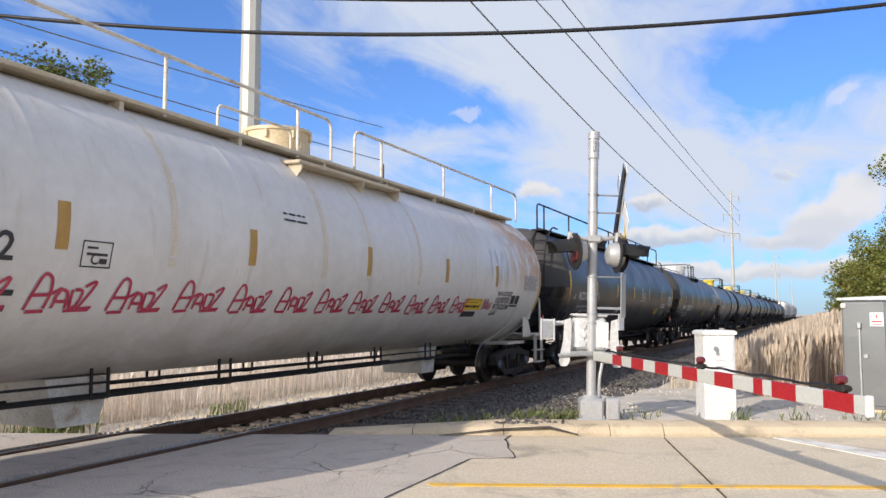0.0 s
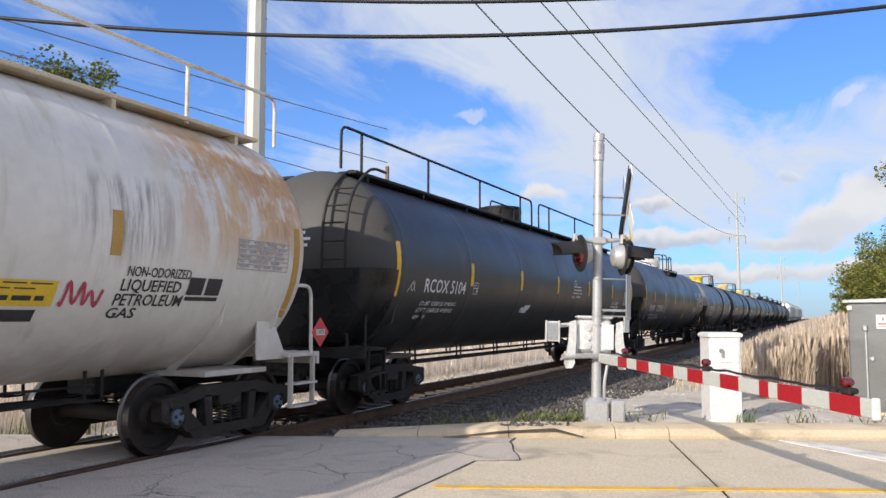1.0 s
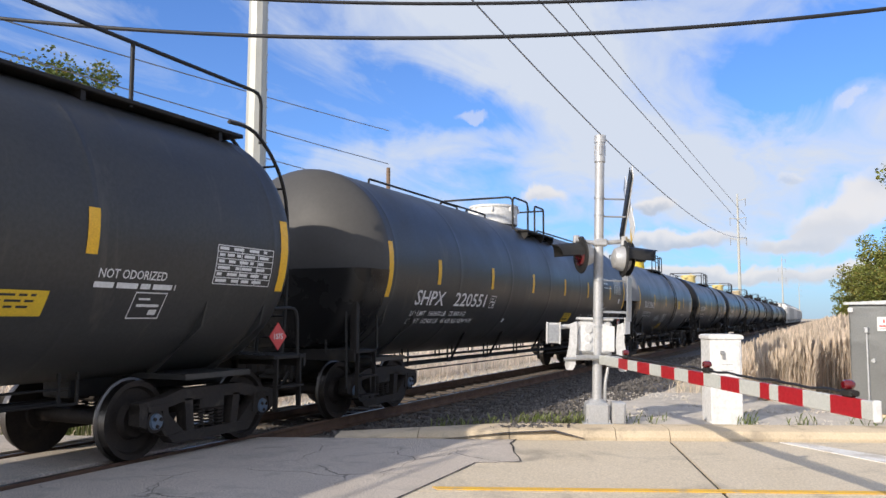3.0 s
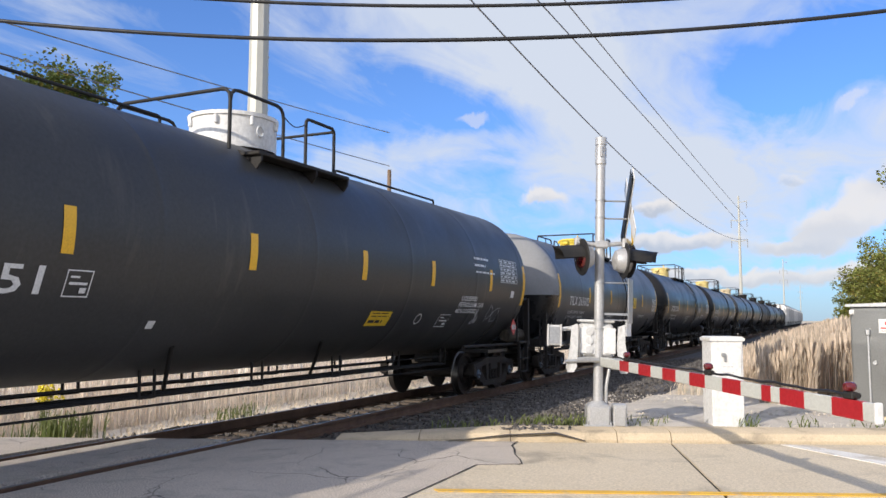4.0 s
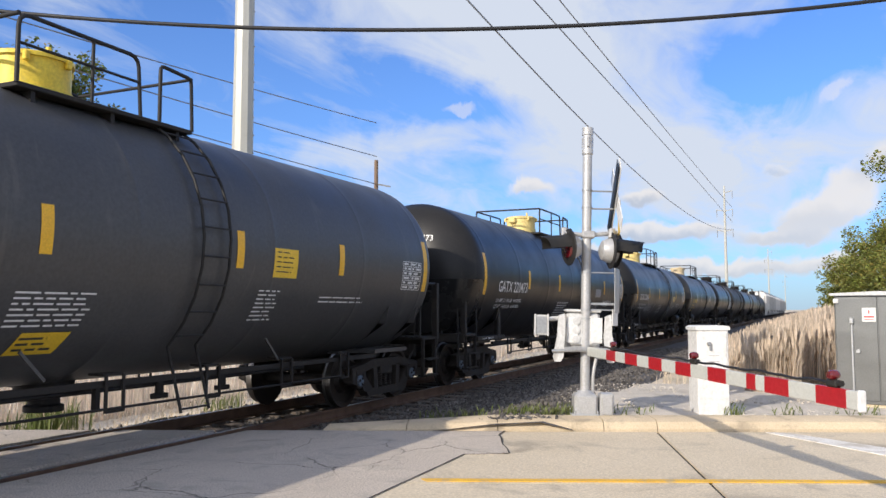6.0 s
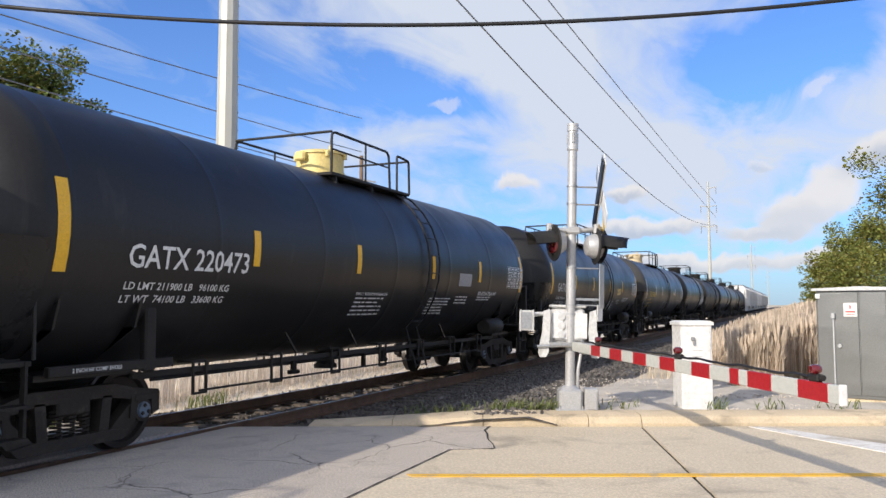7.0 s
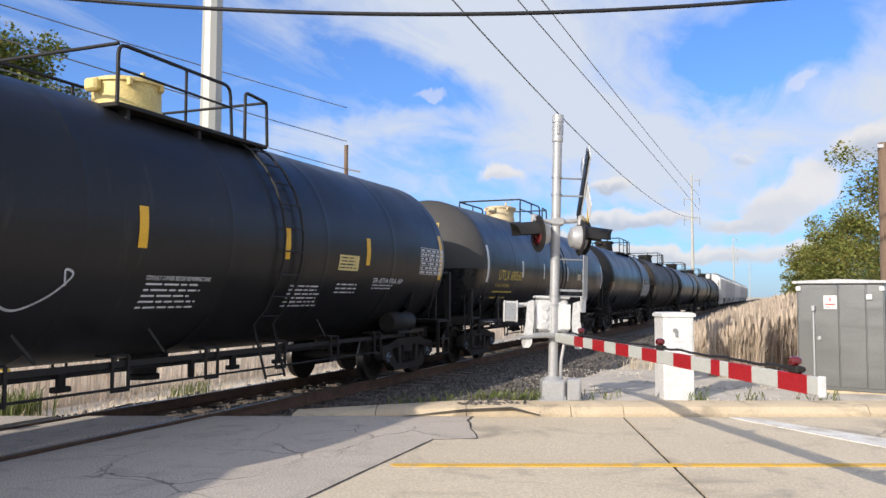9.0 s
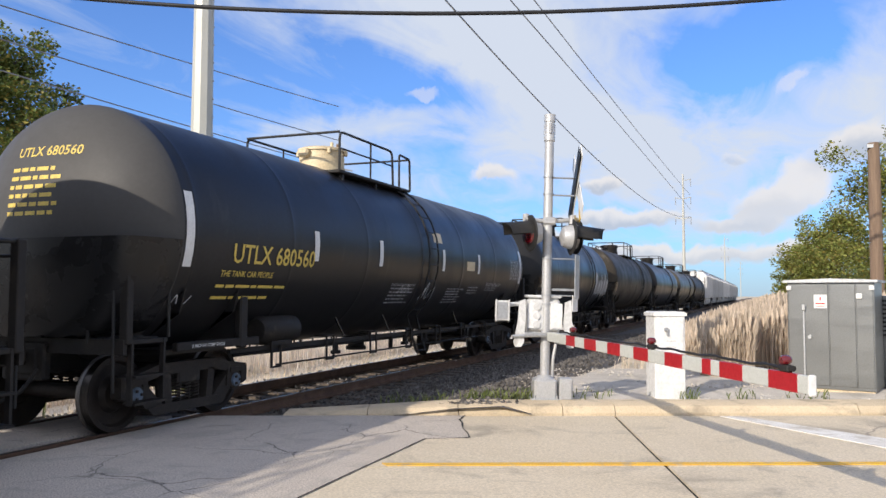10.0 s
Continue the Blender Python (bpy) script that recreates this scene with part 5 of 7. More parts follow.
def lpg_topside(car, r, cz, length, rails, board, dome_mat, full=True, gap=(0.2, 0.9), posts=(-5.9, -3.29, -0.68, 1.79, 4.36, 7.0), dome=(-0.15, 0.50), deck=True):
    """Running board, railings, centre platform and bonnet of a pressure tank car."""
    top = cz + r
    end = length / 2 - 0.85
    if full:
        s = Shape()
        for x in (-0.62, 0.62):
            s.box((x, 0, top - 0.07), (0.36, 2 * end - 0.8, 0.05), chamfer=0.01)
            for k in range(9):
                s.box((x, -end + 0.8 + k * (2 * end - 1.6) / 8, top - 0.18), (0.30, 0.06, 0.20))
        part("running_board", s, board, car, "long running board along the tank top")
        for x in (0.75,):
            for a, b in ((-end, gap[0]), (gap[1], end)):
                rail_run(car, bend([(x, a, top - 0.08), (x, a, top + 0.60), (x, b, top + 0.60), (x, b, top - 0.08)], 0.16), rails, 0.024, "railing", "long tube railing")
                for y in posts:
                    if a < y < b:
                        rail_run(car, [(x, y, top - 0.12), (x, y, top + 0.60)], rails, 0.024, "railing_post")
        rail_run(car, bend([(0.5, -2.1, top), (0.5, -2.1, top + 0.34), (0.5, -0.5, top + 0.34), (0.5, -0.5, top)], 0.1), rails, 0.02, "railing")
    if deck:
        s = Shape()
        y0, y1 = (-1.3, 1.6) if full else (-0.85, 1.25)
        s.box((0.95, (y0 + y1) / 2, top - 0.32), (0.55, y1 - y0, 0.05), chamfer=0.01)
        s.box((-0.95, (y0 + y1) / 2, top - 0.32), (0.55, y1 - y0, 0.05), chamfer=0.01)
        for y in (y0 + 0.05, 0.4, y1 - 0.05):
            for x in (-1, 1):
                s.prism([(0.62, top - 0.2), (1.22, top - 0.34), (1.22, top - 0.42), (0.96, top - 0.75)], lambda a, b, d, y=y, x=x: (x * a, y + d, b), 0.03)
        part("platform", s, board if full else M_UNDER, car, "centre working platform")
    s = Shape()
    dy, dr = dome
    s.lathe([(top - 0.06, dr), (top + 0.36, dr), (top + 0.37, dr + 0.025), (top + 0.42, dr + 0.025), (top + 0.43, dr - 0.02), (top + 0.46, dr * 0.6), (top + 0.47, 0)], 32, "z", c=(0, dy, 0))
    for k in range(8):
        a = 2 * math.pi * (k + 0.4) / 8
        s.box((math.cos(a) * (dr + 0.02), dy + math.sin(a) * (dr + 0.02), top + 0.30), (0.05, 0.05, 0.12), chamfer=0.01)
    ring = [(dr + 0.012, dy - 0.18 + 0.07 * math.cos(0.5 * k), top + 0.16 + 0.07 * math.sin(0.5 * k)) for k in range(13)]
    s.tube(ring, 0.012, 5)
    part("bonnet", s, dome_mat, car, "round valve bonnet", smooth=35)


def white_car():
    L = EDGES[1] - EDGES[0]
    car, side, half = base_car("tank_car", "long dirty white pressure tank car with rust stains and red graffiti", L, 1.53, 2.36, M_TANK_WHITE, EDGES[0], "white", False)
    lpg_topside(car, 1.53, 2.36, L, M_WHITE_TRIM, M_TAN_BOARD, M_CREAM)
    stripes(car, side, (-8.0, -5.24, -2.63, 0.08, 2.85, 5.32), M_STRIPE_OLD, half, full=False)
    part("reflector", side.panel(Shape(), half - 0.10, half + 0.02, 1.5, 2.6), M_STRIPE_OLD, car)
    rng = random.Random(4)
    s = Shape()
    for y in (-3.9, 0.05, 1.75, -1.1):
        w = 0.10
        s.mark()
        for k in range(3):
            side.panel(s, y - w / 2 + 0.02 * k, y + w / 2 - 0.03 * k, 2.0 + 0.35 * k, 3.62, 0.003 + 0.0008 * k, n=8)
    writing(car, s, mat("tan_run_stain", (0.60, 0.50, 0.36), (0.68, 0.64, 0.56), 0.6, scale=5, stretch=(1, 6, 0.5), bump=0), "", "rust_run")
    # data
    s = Shape()
    side.text(s, "02", -6.02, 1.96, 0.34, 1.0)
    side.text(s, "NON-ODORIZED", 5.50, 1.90, 0.135, width=0.86)
    side.text(s, "LIQUEFIED", 5.46, 1.76, 0.16, width=0.80)
    side.text(s, "PETROLEUM", 5.43, 1.62, 0.16, width=0.90)
    side.text(s, "GAS", 5.41, 1.50, 0.14, width=0.36)
    emblem_square(side, s, -5.02, 1.94, 0.34, 0.24)
    side.text(s, "C", -4.92, 1.97, 0.14)
    side.bars(s, rng, -2.0, 2.78, 0.6, 2, 0.08, 0.035)
    for k in range(2):
        side.panel(s, 6.36 + 0.27 * k, 6.59 + 0.27 * k, 1.74, 1.92, 0.007, n=2)
    side.panel(s, 6.36, 6.86, 1.68, 1.72, 0.007, n=1)
    side.bars(s, rng, -5.9, 1.72, 0.35, 2, 0.13, 0.07)
    writing(car, s, M_STENCIL_BLACK, "black stencilled lettering")
    s = Shape()
    table(side, s, 7.05, 7.98, 2.05, 2.38)
    writing(car, s, M_STENCIL_DIM)
    s = Shape()
    side.panel(s, 3.92, 4.78, 1.60, 1.82, 0.005)
    writing(car, s, M_PANEL_YELLOW, "yellow emergency label with small bars", "label_panel")
    s = Shape()
    side.bars(s, rng, 3.99, 1.80, 0.75, 2, 0.045, 0.018, off=0.008)
    side.bars(s, rng, 3.99, 1.69, 0.72, 1, 0.08, 0.06, off=0.008)
    side.panel(s, 3.97, 4.65, 1.47, 1.57, 0.006)
    writing(car, s, M_STENCIL_BLACK)
    # red spray tag, again and again along the lower flank
    s = Shape()
    y = -8.96
    k = 0
    while y < 3.4:
        w = 0.68
        h = 0.30 * (1.0 - 0.03 * max(0, k - 4) * 0.3)
        z = 1.555 + 0.02 * noise.noise((y, 0, 0))
        s.mark()
        j = lambda a, b: (y + w * (a + 0.02 * noise.noise((a * 7 + k, b, 1))), z + h * (b + 0.06 * noise.noise((a * 5, b + k, 3))))
        for line in ([(0.0, 0.0), (0.05, 0.55), (0.14, 1.0), (0.26, 0.92), (0.30, 0.5), (0.28, 0.05)], [(0.02, 0.42), (0.30, 0.45), (0.46, 0.62), (0.40, 0.28), (0.56, 0.25)],
                     [(0.40, 0.05), (0.44, 0.55), (0.56, 0.50), (0.60, 0.05)], [(0.62, 0.60), (0.66, 0.10), (0.76, 0.12), (0.80, 0.55), (0.66, 0.60)],
                     [(0.82, 0.70), (0.98, 0.85), (0.84, 0.20), (0.80, 0.05), (1.02, 0.08)], [(0.04, -0.05), (0.30, -0.02)], [(0.60, -0.02), (1.0, 0.02)]):
            side.stroke(s, smooth_line([j(a, b) for a, b in line], 5), 0.030)
        y += 0.88
        k += 1
    scribble(side, s, rng, 4.85, 1.60, 0.45, 0.22, 0.03, 8)
    writing(car, s, M_SPRAY_RED, "red spray-painted tag repeated along the tank", "spray_tag")
    for y in (-4.05, 4.3):
        s = Shape()
        s.prism([(y - 0.42, 0.86), (y + 0.42, 0.86), (y + 0.26, 0.36), (y - 0.26, 0.36)], lambda a, b, d: (-0.42 + d, a, b), 0.84)
        part("bottom_skid", s, M_WHITE_TRIM, car)
    # placards on the end bracket
    s = Shape()
    y = 9.0
    s.prism([(y - 0.20, 1.30), (y, 1.10), (y + 0.20, 1.30), (y, 1.50)], lambda a, b, d: (1.33 - d, a, b), 0.01)
    pl = part("placard", s, M_PANEL_RED, car, "red and white diamond placard")
    s = Shape()
    s.box((1.334, y, 1.30), (0.004, 0.20, 0.08))
    part("placard_field", s, M_PANEL_WHITE, pl)
    s = Shape()
    vs, fs = letters_mesh("1075", 0.085)
    s.add([(1.338, y - 0.09 + a, 1.272 + b) for a, b in vs], fs)
    part("placard_number", s, M_STENCIL_BLACK, pl)
    return car


def rcox():
    L = EDGES[2] - EDGES[1]
    car, side, half = base_car("tank_car", "long charcoal pressure tank car with black top railings", L, 1.53, 2.36, M_TANK_GREY, EDGES[1], "ladder", False, head=M_HEAD_SUNLIT)
    lpg_topside(car, 1.53, 2.36, L, M_BLACKMETAL, M_UNDER, M_UNDER, gap=(0.15, 0.72), posts=(-8.4, -5.93, -3.36, -0.72, 1.62, 4.2, 6.8), deck=False)
    stripes(car, side, (-5.6, -2.82, -0.09, 2.86, 5.70), M_STRIPE, half)
    rng = random.Random(14)
    s = Shape()
    side.text(s, "RCOX 5104", -7.58, 1.92, 0.32, width=1.71)
    side.text(s, "LD LMT  153000 LB  69 400 KG", -7.57, 1.70, 0.10, width=1.44)
    side.text(s, "LT WT  110000 LB  49 900 KG", -7.59, 1.585, 0.10, width=1.40)
    side.text(s, "NEW 10 91", -7.61, 1.475, 0.085, width=0.46)
    side.stroke(s, smooth_line([(-8.17, 1.90), (-8.06, 2.02), (-7.98, 2.08), (-7.94, 2.0), (-8.00, 1.93), (-8.06, 2.0), (-8.00, 2.05), (-7.90, 1.92)], 5), 0.012)
    emblem_square(side, s, -5.49, 1.93, 0.22, 0.22)
    side.text(s, "GASKETS", 1.29, 2.42, 0.075)
    side.text(s, "O-RINGS", 1.29, 2.34, 0.075)
    side.bars(s, rng, 1.29, 2.31, 0.95, 2, 0.085, 0.045)
    side.text(s, "REBUILT", 1.20, 1.99, 0.08)
    side.bars(s, rng, 1.29, 2.14, 0.9, 1, 0.08, 0.045)
    side.bars(s, rng, 1.62, 2.05, 0.5, 1, 0.08, 0.05)
    side.text(s, "NOT ODORIZED", 5.82, 1.88, 0.12, width=0.85)
    side.bars(s, rng, 5.80, 1.84, 1.35, 1, 0.09, 0.075)
    table(side, s, 7.35, 8.32, 1.88, 2.3)
    emblem_square(side, s, 6.33, 1.50, 0.42, 0.26)
    side.panel(s, -2.38, -2.10, 1.59, 1.76, 0.007, lean=0.06)
    scribble(side, s, rng, -2.56, 1.60, 0.22, 0.15, 0.025, 9)
    side.panel(s, -2.10, -2.00, 1.66, 1.77, 0.007, lean=0.05)
    writing(car, s, M_STENCIL, "white stencilled lettering")
    s = Shape()
    side.panel(s, 4.71, 5.37, 1.52, 1.74, 0.005)
    writing(car, s, M_PANEL_YELLOW, "yellow emergency label with small bars", "label_panel")
    s = Shape()
    side.bars(s, rng, 4.77, 1.71, 0.52, 3, 0.05, 0.028, off=0.008)
    writing(car, s, M_STENCIL_BLACK)
    head_text(car, [("5104", 0.22), ("*", 0.1)], half, 1.53, 2.36, M_STENCIL)
    for y in (8.65,):
        s = Shape()
        s.prism([(y - 0.17, 1.28), (y, 1.11), (y + 0.17, 1.28), (y, 1.45)], lambda a, b, d: (1.38 - d, a, b), 0.012)
        part("placard", s, M_PANEL_RED, car, "red diamond placard")
        s = Shape()
        vs, fs = letters_mesh("1075", 0.10)
        s.add([(1.386, y - 0.11 + a, 1.245 + b) for a, b in vs], fs)
        part("placard_number", s, M_STENCIL, car)
    return car


def shpx():
    L = EDGES[3] - EDGES[2]
    car, side, half = base_car("tank_car", "long charcoal pressure tank car with a white bonnet", L, 1.53, 2.36, M_TANK_GREY, EDGES[2], "post", False, head=M_HEAD_SUNLIT)
    lpg_topside(car, 1.53, 2.36, L, M_BLACKMETAL, M_UNDER, M_WHITE, full=False, dome=(0.12, 0.60))
    top = 2.36 + 1.53
    for x in (-0.95, 0.95):
        rail_run(car, bend([(x, -1.08, top - 0.3), (x, -1.08, top + 0.46), (x, 0.0, top + 0.46), (x, 0.0, top - 0.3)], 0.16), M_BLACKMETAL, 0.024, "railing")
        rail_run(car, bend([(x, 0.52, top - 0.3), (x, 0.52, top + 0.44), (x, 1.24, top + 0.44), (x, 1.24, top - 0.3)], 0.08), M_BLACKMETAL, 0.024, "railing")
        rail_run(car, smooth_line([(x, 0.0, top + 0.35), (x, 0.25, top + 0.26), (x, 0.52, top + 0.35)], 5), M_BLACKMETAL, 0.007, "chain")
    rail_run(car, bend([(-0.95, -1.08, top - 0.25), (-0.95, -1.08, top + 0.46), (0.95, -1.08, top + 0.46), (0.95, -1.08, top - 0.25)], 0.14), M_BLACKMETAL, 0.024, "railing")
    rail_run(car, [(-0.95, 1.24, top + 0.40), (0.95, 1.24, top + 0.40)], M_BLACKMETAL, 0.022, "railing")
    for a, b in ((-half + 1, -1.82), (1.9, 5.45)):
        rail_run(car, bend([(0.55, a, top - 0.12), (0.55, a, top - 0.03), (0.55, b, top - 0.03), (0.55, b, top - 0.12)], 0.05), M_BLACKMETAL, 0.02, "low_railing")
    for x in (-0.60, 0.60):
        rail_run(car, [(x, -6.3, 0.55), (x, 6.3, 0.55)], M_UNDER, 0.014, "side_rod")
    for y in (-4.1, -2.0, 0.9):
        part("brace", Shape().tube([(1.02, y, 1.22), (0.62, y + 0.30, 0.72)], 0.026, 8), M_UNDER, car, smooth=50)
    for yc in (8.28,):
        s = Shape()
        s.lathe([(yc - 0.48, 0), (yc - 0.48, 0.11), (yc - 0.43, 0.145), (yc + 0.05, 0.145), (yc + 0.06, 0.155), (yc + 0.09, 0.155), (yc + 0.10, 0.145), (yc + 0.43, 0.145), (yc + 0.48, 0.11), (yc + 0.48, 0)], 24, "y", c=(1.15, 0, 1.17))
        part("air_reservoir", s, M_TANK_DUST, car, "dusty brown air reservoir", smooth=35)
    rail_run(car, [(1.22, 5.4, 1.0), (1.22, 7.8, 0.985), (1.22, 9.2, 0.97)], M_TRUCK, 0.030, "side_pipe")
    stripes(car, side, (-6.27, -3.80, -1.28, 1.22, 3.47, 6.08), M_STRIPE, half - 0.05)
    rng = random.Random(15)
    s = Shape()
    side.text(s, "SHPX", -7.02, 1.73, 0.34, width=1.12)
    side.text(s, "220551", -5.48, 1.73, 0.34, width=1.50)
    emblem_square(side, s, -3.75, 1.71, 0.28, 0.24)
    side.text(s, "LD LMT  160600 LB   72 850 KG", -7.0, 1.55, 0.115, width=2.25)
    side.text(s, "LT WT  102400 LB   46 450 KG NEW 9-97", -7.0, 1.42, 0.115, width=2.72)
    side.text(s, "LIQUEFIED", 4.78, 1.87, 0.12, width=0.72)
    side.text(s, "PETROLEUM GAS", 4.73, 1.755, 0.12, width=1.16)
    side.text(s, "NON ODORIZED", 4.69, 1.645, 0.11, width=0.95)
    table(side, s, 6.58, 7.55, 2.28, 2.74)
    side.bars(s, rng, 5.25, 2.70, 0.75, 2, 0.13, 0.06)
    side.bars(s, rng, 5.3, 2.44, 0.95, 1, 0.12, 0.05)
    emblem_square(side, s, 4.15, 1.39, 0.42, 0.22)
    side.panel(s, 7.24, 7.42, 1.98, 2.12, 0.007)
    ring = [(3.34 + 0.10 * math.cos(a * 0.4), 1.53 + 0.08 * math.sin(a * 0.4)) for a in range(17)]
    side.stroke(s, ring, 0.015)
    side.panel(s, -2.60, -2.50, 1.42, 1.50, 0.007)
    writing(car, s, M_STENCIL, "white stencilled lettering")
    s = Shape()
    side.panel(s, 1.70, 2.36, 1.42, 1.64, 0.005)
    writing(car, s, M_PANEL_YELLOW, "yellow emergency label with small bars", "label_panel")
    s = Shape()
    side.bars(s, rng, 1.76, 1.62, 0.55, 2, 0.045, 0.022, off=0.008)
    side.bars(s, rng, 1.75, 1.51, 0.56, 1, 0.06, 0.06, off=0.008)
    writing(car, s, M_STENCIL_BLACK)
    s = Shape()
    s.prism([(7.57, 1.36), (7.74, 1.18), (7.91, 1.36), (7.74, 1.54)], lambda a, b, d: (1.38 - d, a, b), 0.012)
    part("placard", s, M_PANEL_RED, car, "red diamond placard")
    s = Shape()
    s.box((1.383, 7.74, 1.36), (0.004, 0.22, 0.10))
    part("placard_field", s, M_PANEL_WHITE, car)
    s = Shape()
    vs, fs = letters_mesh("1075", 0.10)
    s.add([(1.388, 7.64 + a, 1.328 + b) for a, b in vs], fs)
    part("placard_number", s, M_STENCIL_BLACK, car)
    s = Shape()
    for line in ([(6.33, 1.80), (6.27, 1.50), (6.40, 1.55), (6.50, 1.62), (6.46, 1.74), (6.33, 1.80)], [(6.50, 1.62), (6.66, 1.74), (6.86, 1.76), (6.82, 1.50), (6.60, 1.48), (6.50, 1.62)]):
        side.stroke(s, line, 0.015)
    scribble(side, s, rng, 5.62, 1.42, 0.26, 0.30, 0.015, 7)
    writing(car, s, M_SPRAY_WHITE, "thin white chalk drawing", "spray_tag")
    return car


def gp_car(i, label, mark, places, dome_mat, dome_y, stripe_mat, text_mat, body=M_TANK_BLACK, extra="", slogan="", reach=1.9, run=2.9, load="211900 LB   96100 KG", tare="74100 LB   33600 KG"):
    L = EDGES[i + 1] - EDGES[i]
    car, side, half = base_car("tank_car", label, L, 1.5, 2.25, body, EDGES[i], "post", True, {3: 0, 6: -1}.get(i, 1), head={3: M_HEAD_PALE, 6: M_HEAD_SUNLIT}.get(i))
    side.shift = MARK_SHIFT[i]
    gp_dome(car, 1.5, 2.25, dome_y, dome_mat, M_BLACKMETAL, reach=reach, run=run)
    stripes(car, side, places, stripe_mat, half - 0.10)
    rng = random.Random(20 + i)
    s = Shape()
    side.text(s, mark, -5.93 if i == 3 else -5.92, 1.91, 0.33, width=1.92)
    if slogan:
        side.text(s, slogan, -6.08, 1.74, 0.10, width=1.1)
        side.bars(s, rng, -6.1, 1.64, 1.6, 2, 0.14, 0.05)
        head_text(car, [(mark, 0.16), ("*", 0), ("*", 0)], half, 1.5, 2.25, text_mat, z=3.0)
    else:
        side.text(s, "LD LMT " + load, -5.9, 1.69, 0.105, width=1.62)
        side.text(s, "LT WT  " + tare, -5.9, 1.56, 0.105, width=1.58)
        head_text(car, [(mark, 0.17), ("*", 0)], half, 1.5, 2.25, text_mat, z=2.85)
    writing(car, s, text_mat, "stencilled car number")
    s = Shape()
    if extra == "tilx":
        side.bars(s, rng, -1.6, 1.68, 0.9, 7, 0.048, 0.024)
        side.bars(s, rng, 1.65, 1.76, 0.45, 8, 0.05, 0.022)
        side.bars(s, rng, 3.0, 1.70, 1.2, 2, 0.06, 0.024)
        table(side, s, 5.3, 5.95, 1.85, 2.30)
    else:
        side.text(s, "CONSULT OWNER BEFORE REPAIRING TANK", -1.25, 1.68, 0.065, width=1.05)
        side.bars(s, rng, -1.22, 1.645, 1.0, 5, 0.062, 0.028)
        side.bars(s, rng, 1.5, 1.66, 1.0, 6, 0.055, 0.026)
        side.bars(s, rng, 2.75, 1.70, 0.75, 3, 0.06, 0.028)
        side.text(s, "SR-8754 FRA AP", 3.88, 1.73, 0.115, width=1.12)
        side.bars(s, rng, 3.9, 1.70, 0.9, 2, 0.05, 0.024)
        table(side, s, 5.65, 6.72, 1.92, 2.4)
    writing(car, s, M_STENCIL if not slogan else M_STENCIL_DIM)
    # support braces from the tank to the sill
    for y in (-2.6, -0.9, 2.6):
        s = Shape()
        s.box((1.17, y, 1.02), (0.02, 0.38, 0.03), Euler((-0.8, 0, 0)).to_matrix())
        part("brace", s, body, car)
    s = Shape()
    s.box((1.25, -L / 2 + 2.75, 1.22), (0.10, 0.16, 0.75), chamfer=0.02)
    s.box((1.25, -L / 2 + 2.3, 0.92), (0.08, 1.6, 0.10), chamfer=0.01)
    part("side_stay", s, M_UNDER, car)
    s = Shape()
    vs, fs = letters_mesh("2 INCH HF COMP SHOES", 0.055)
    s.add([(1.296, -L / 2 + 1.75 + a, 0.90 + b) for a, b in vs], fs)
    writing(car, s, M_STENCIL)
    return car, side


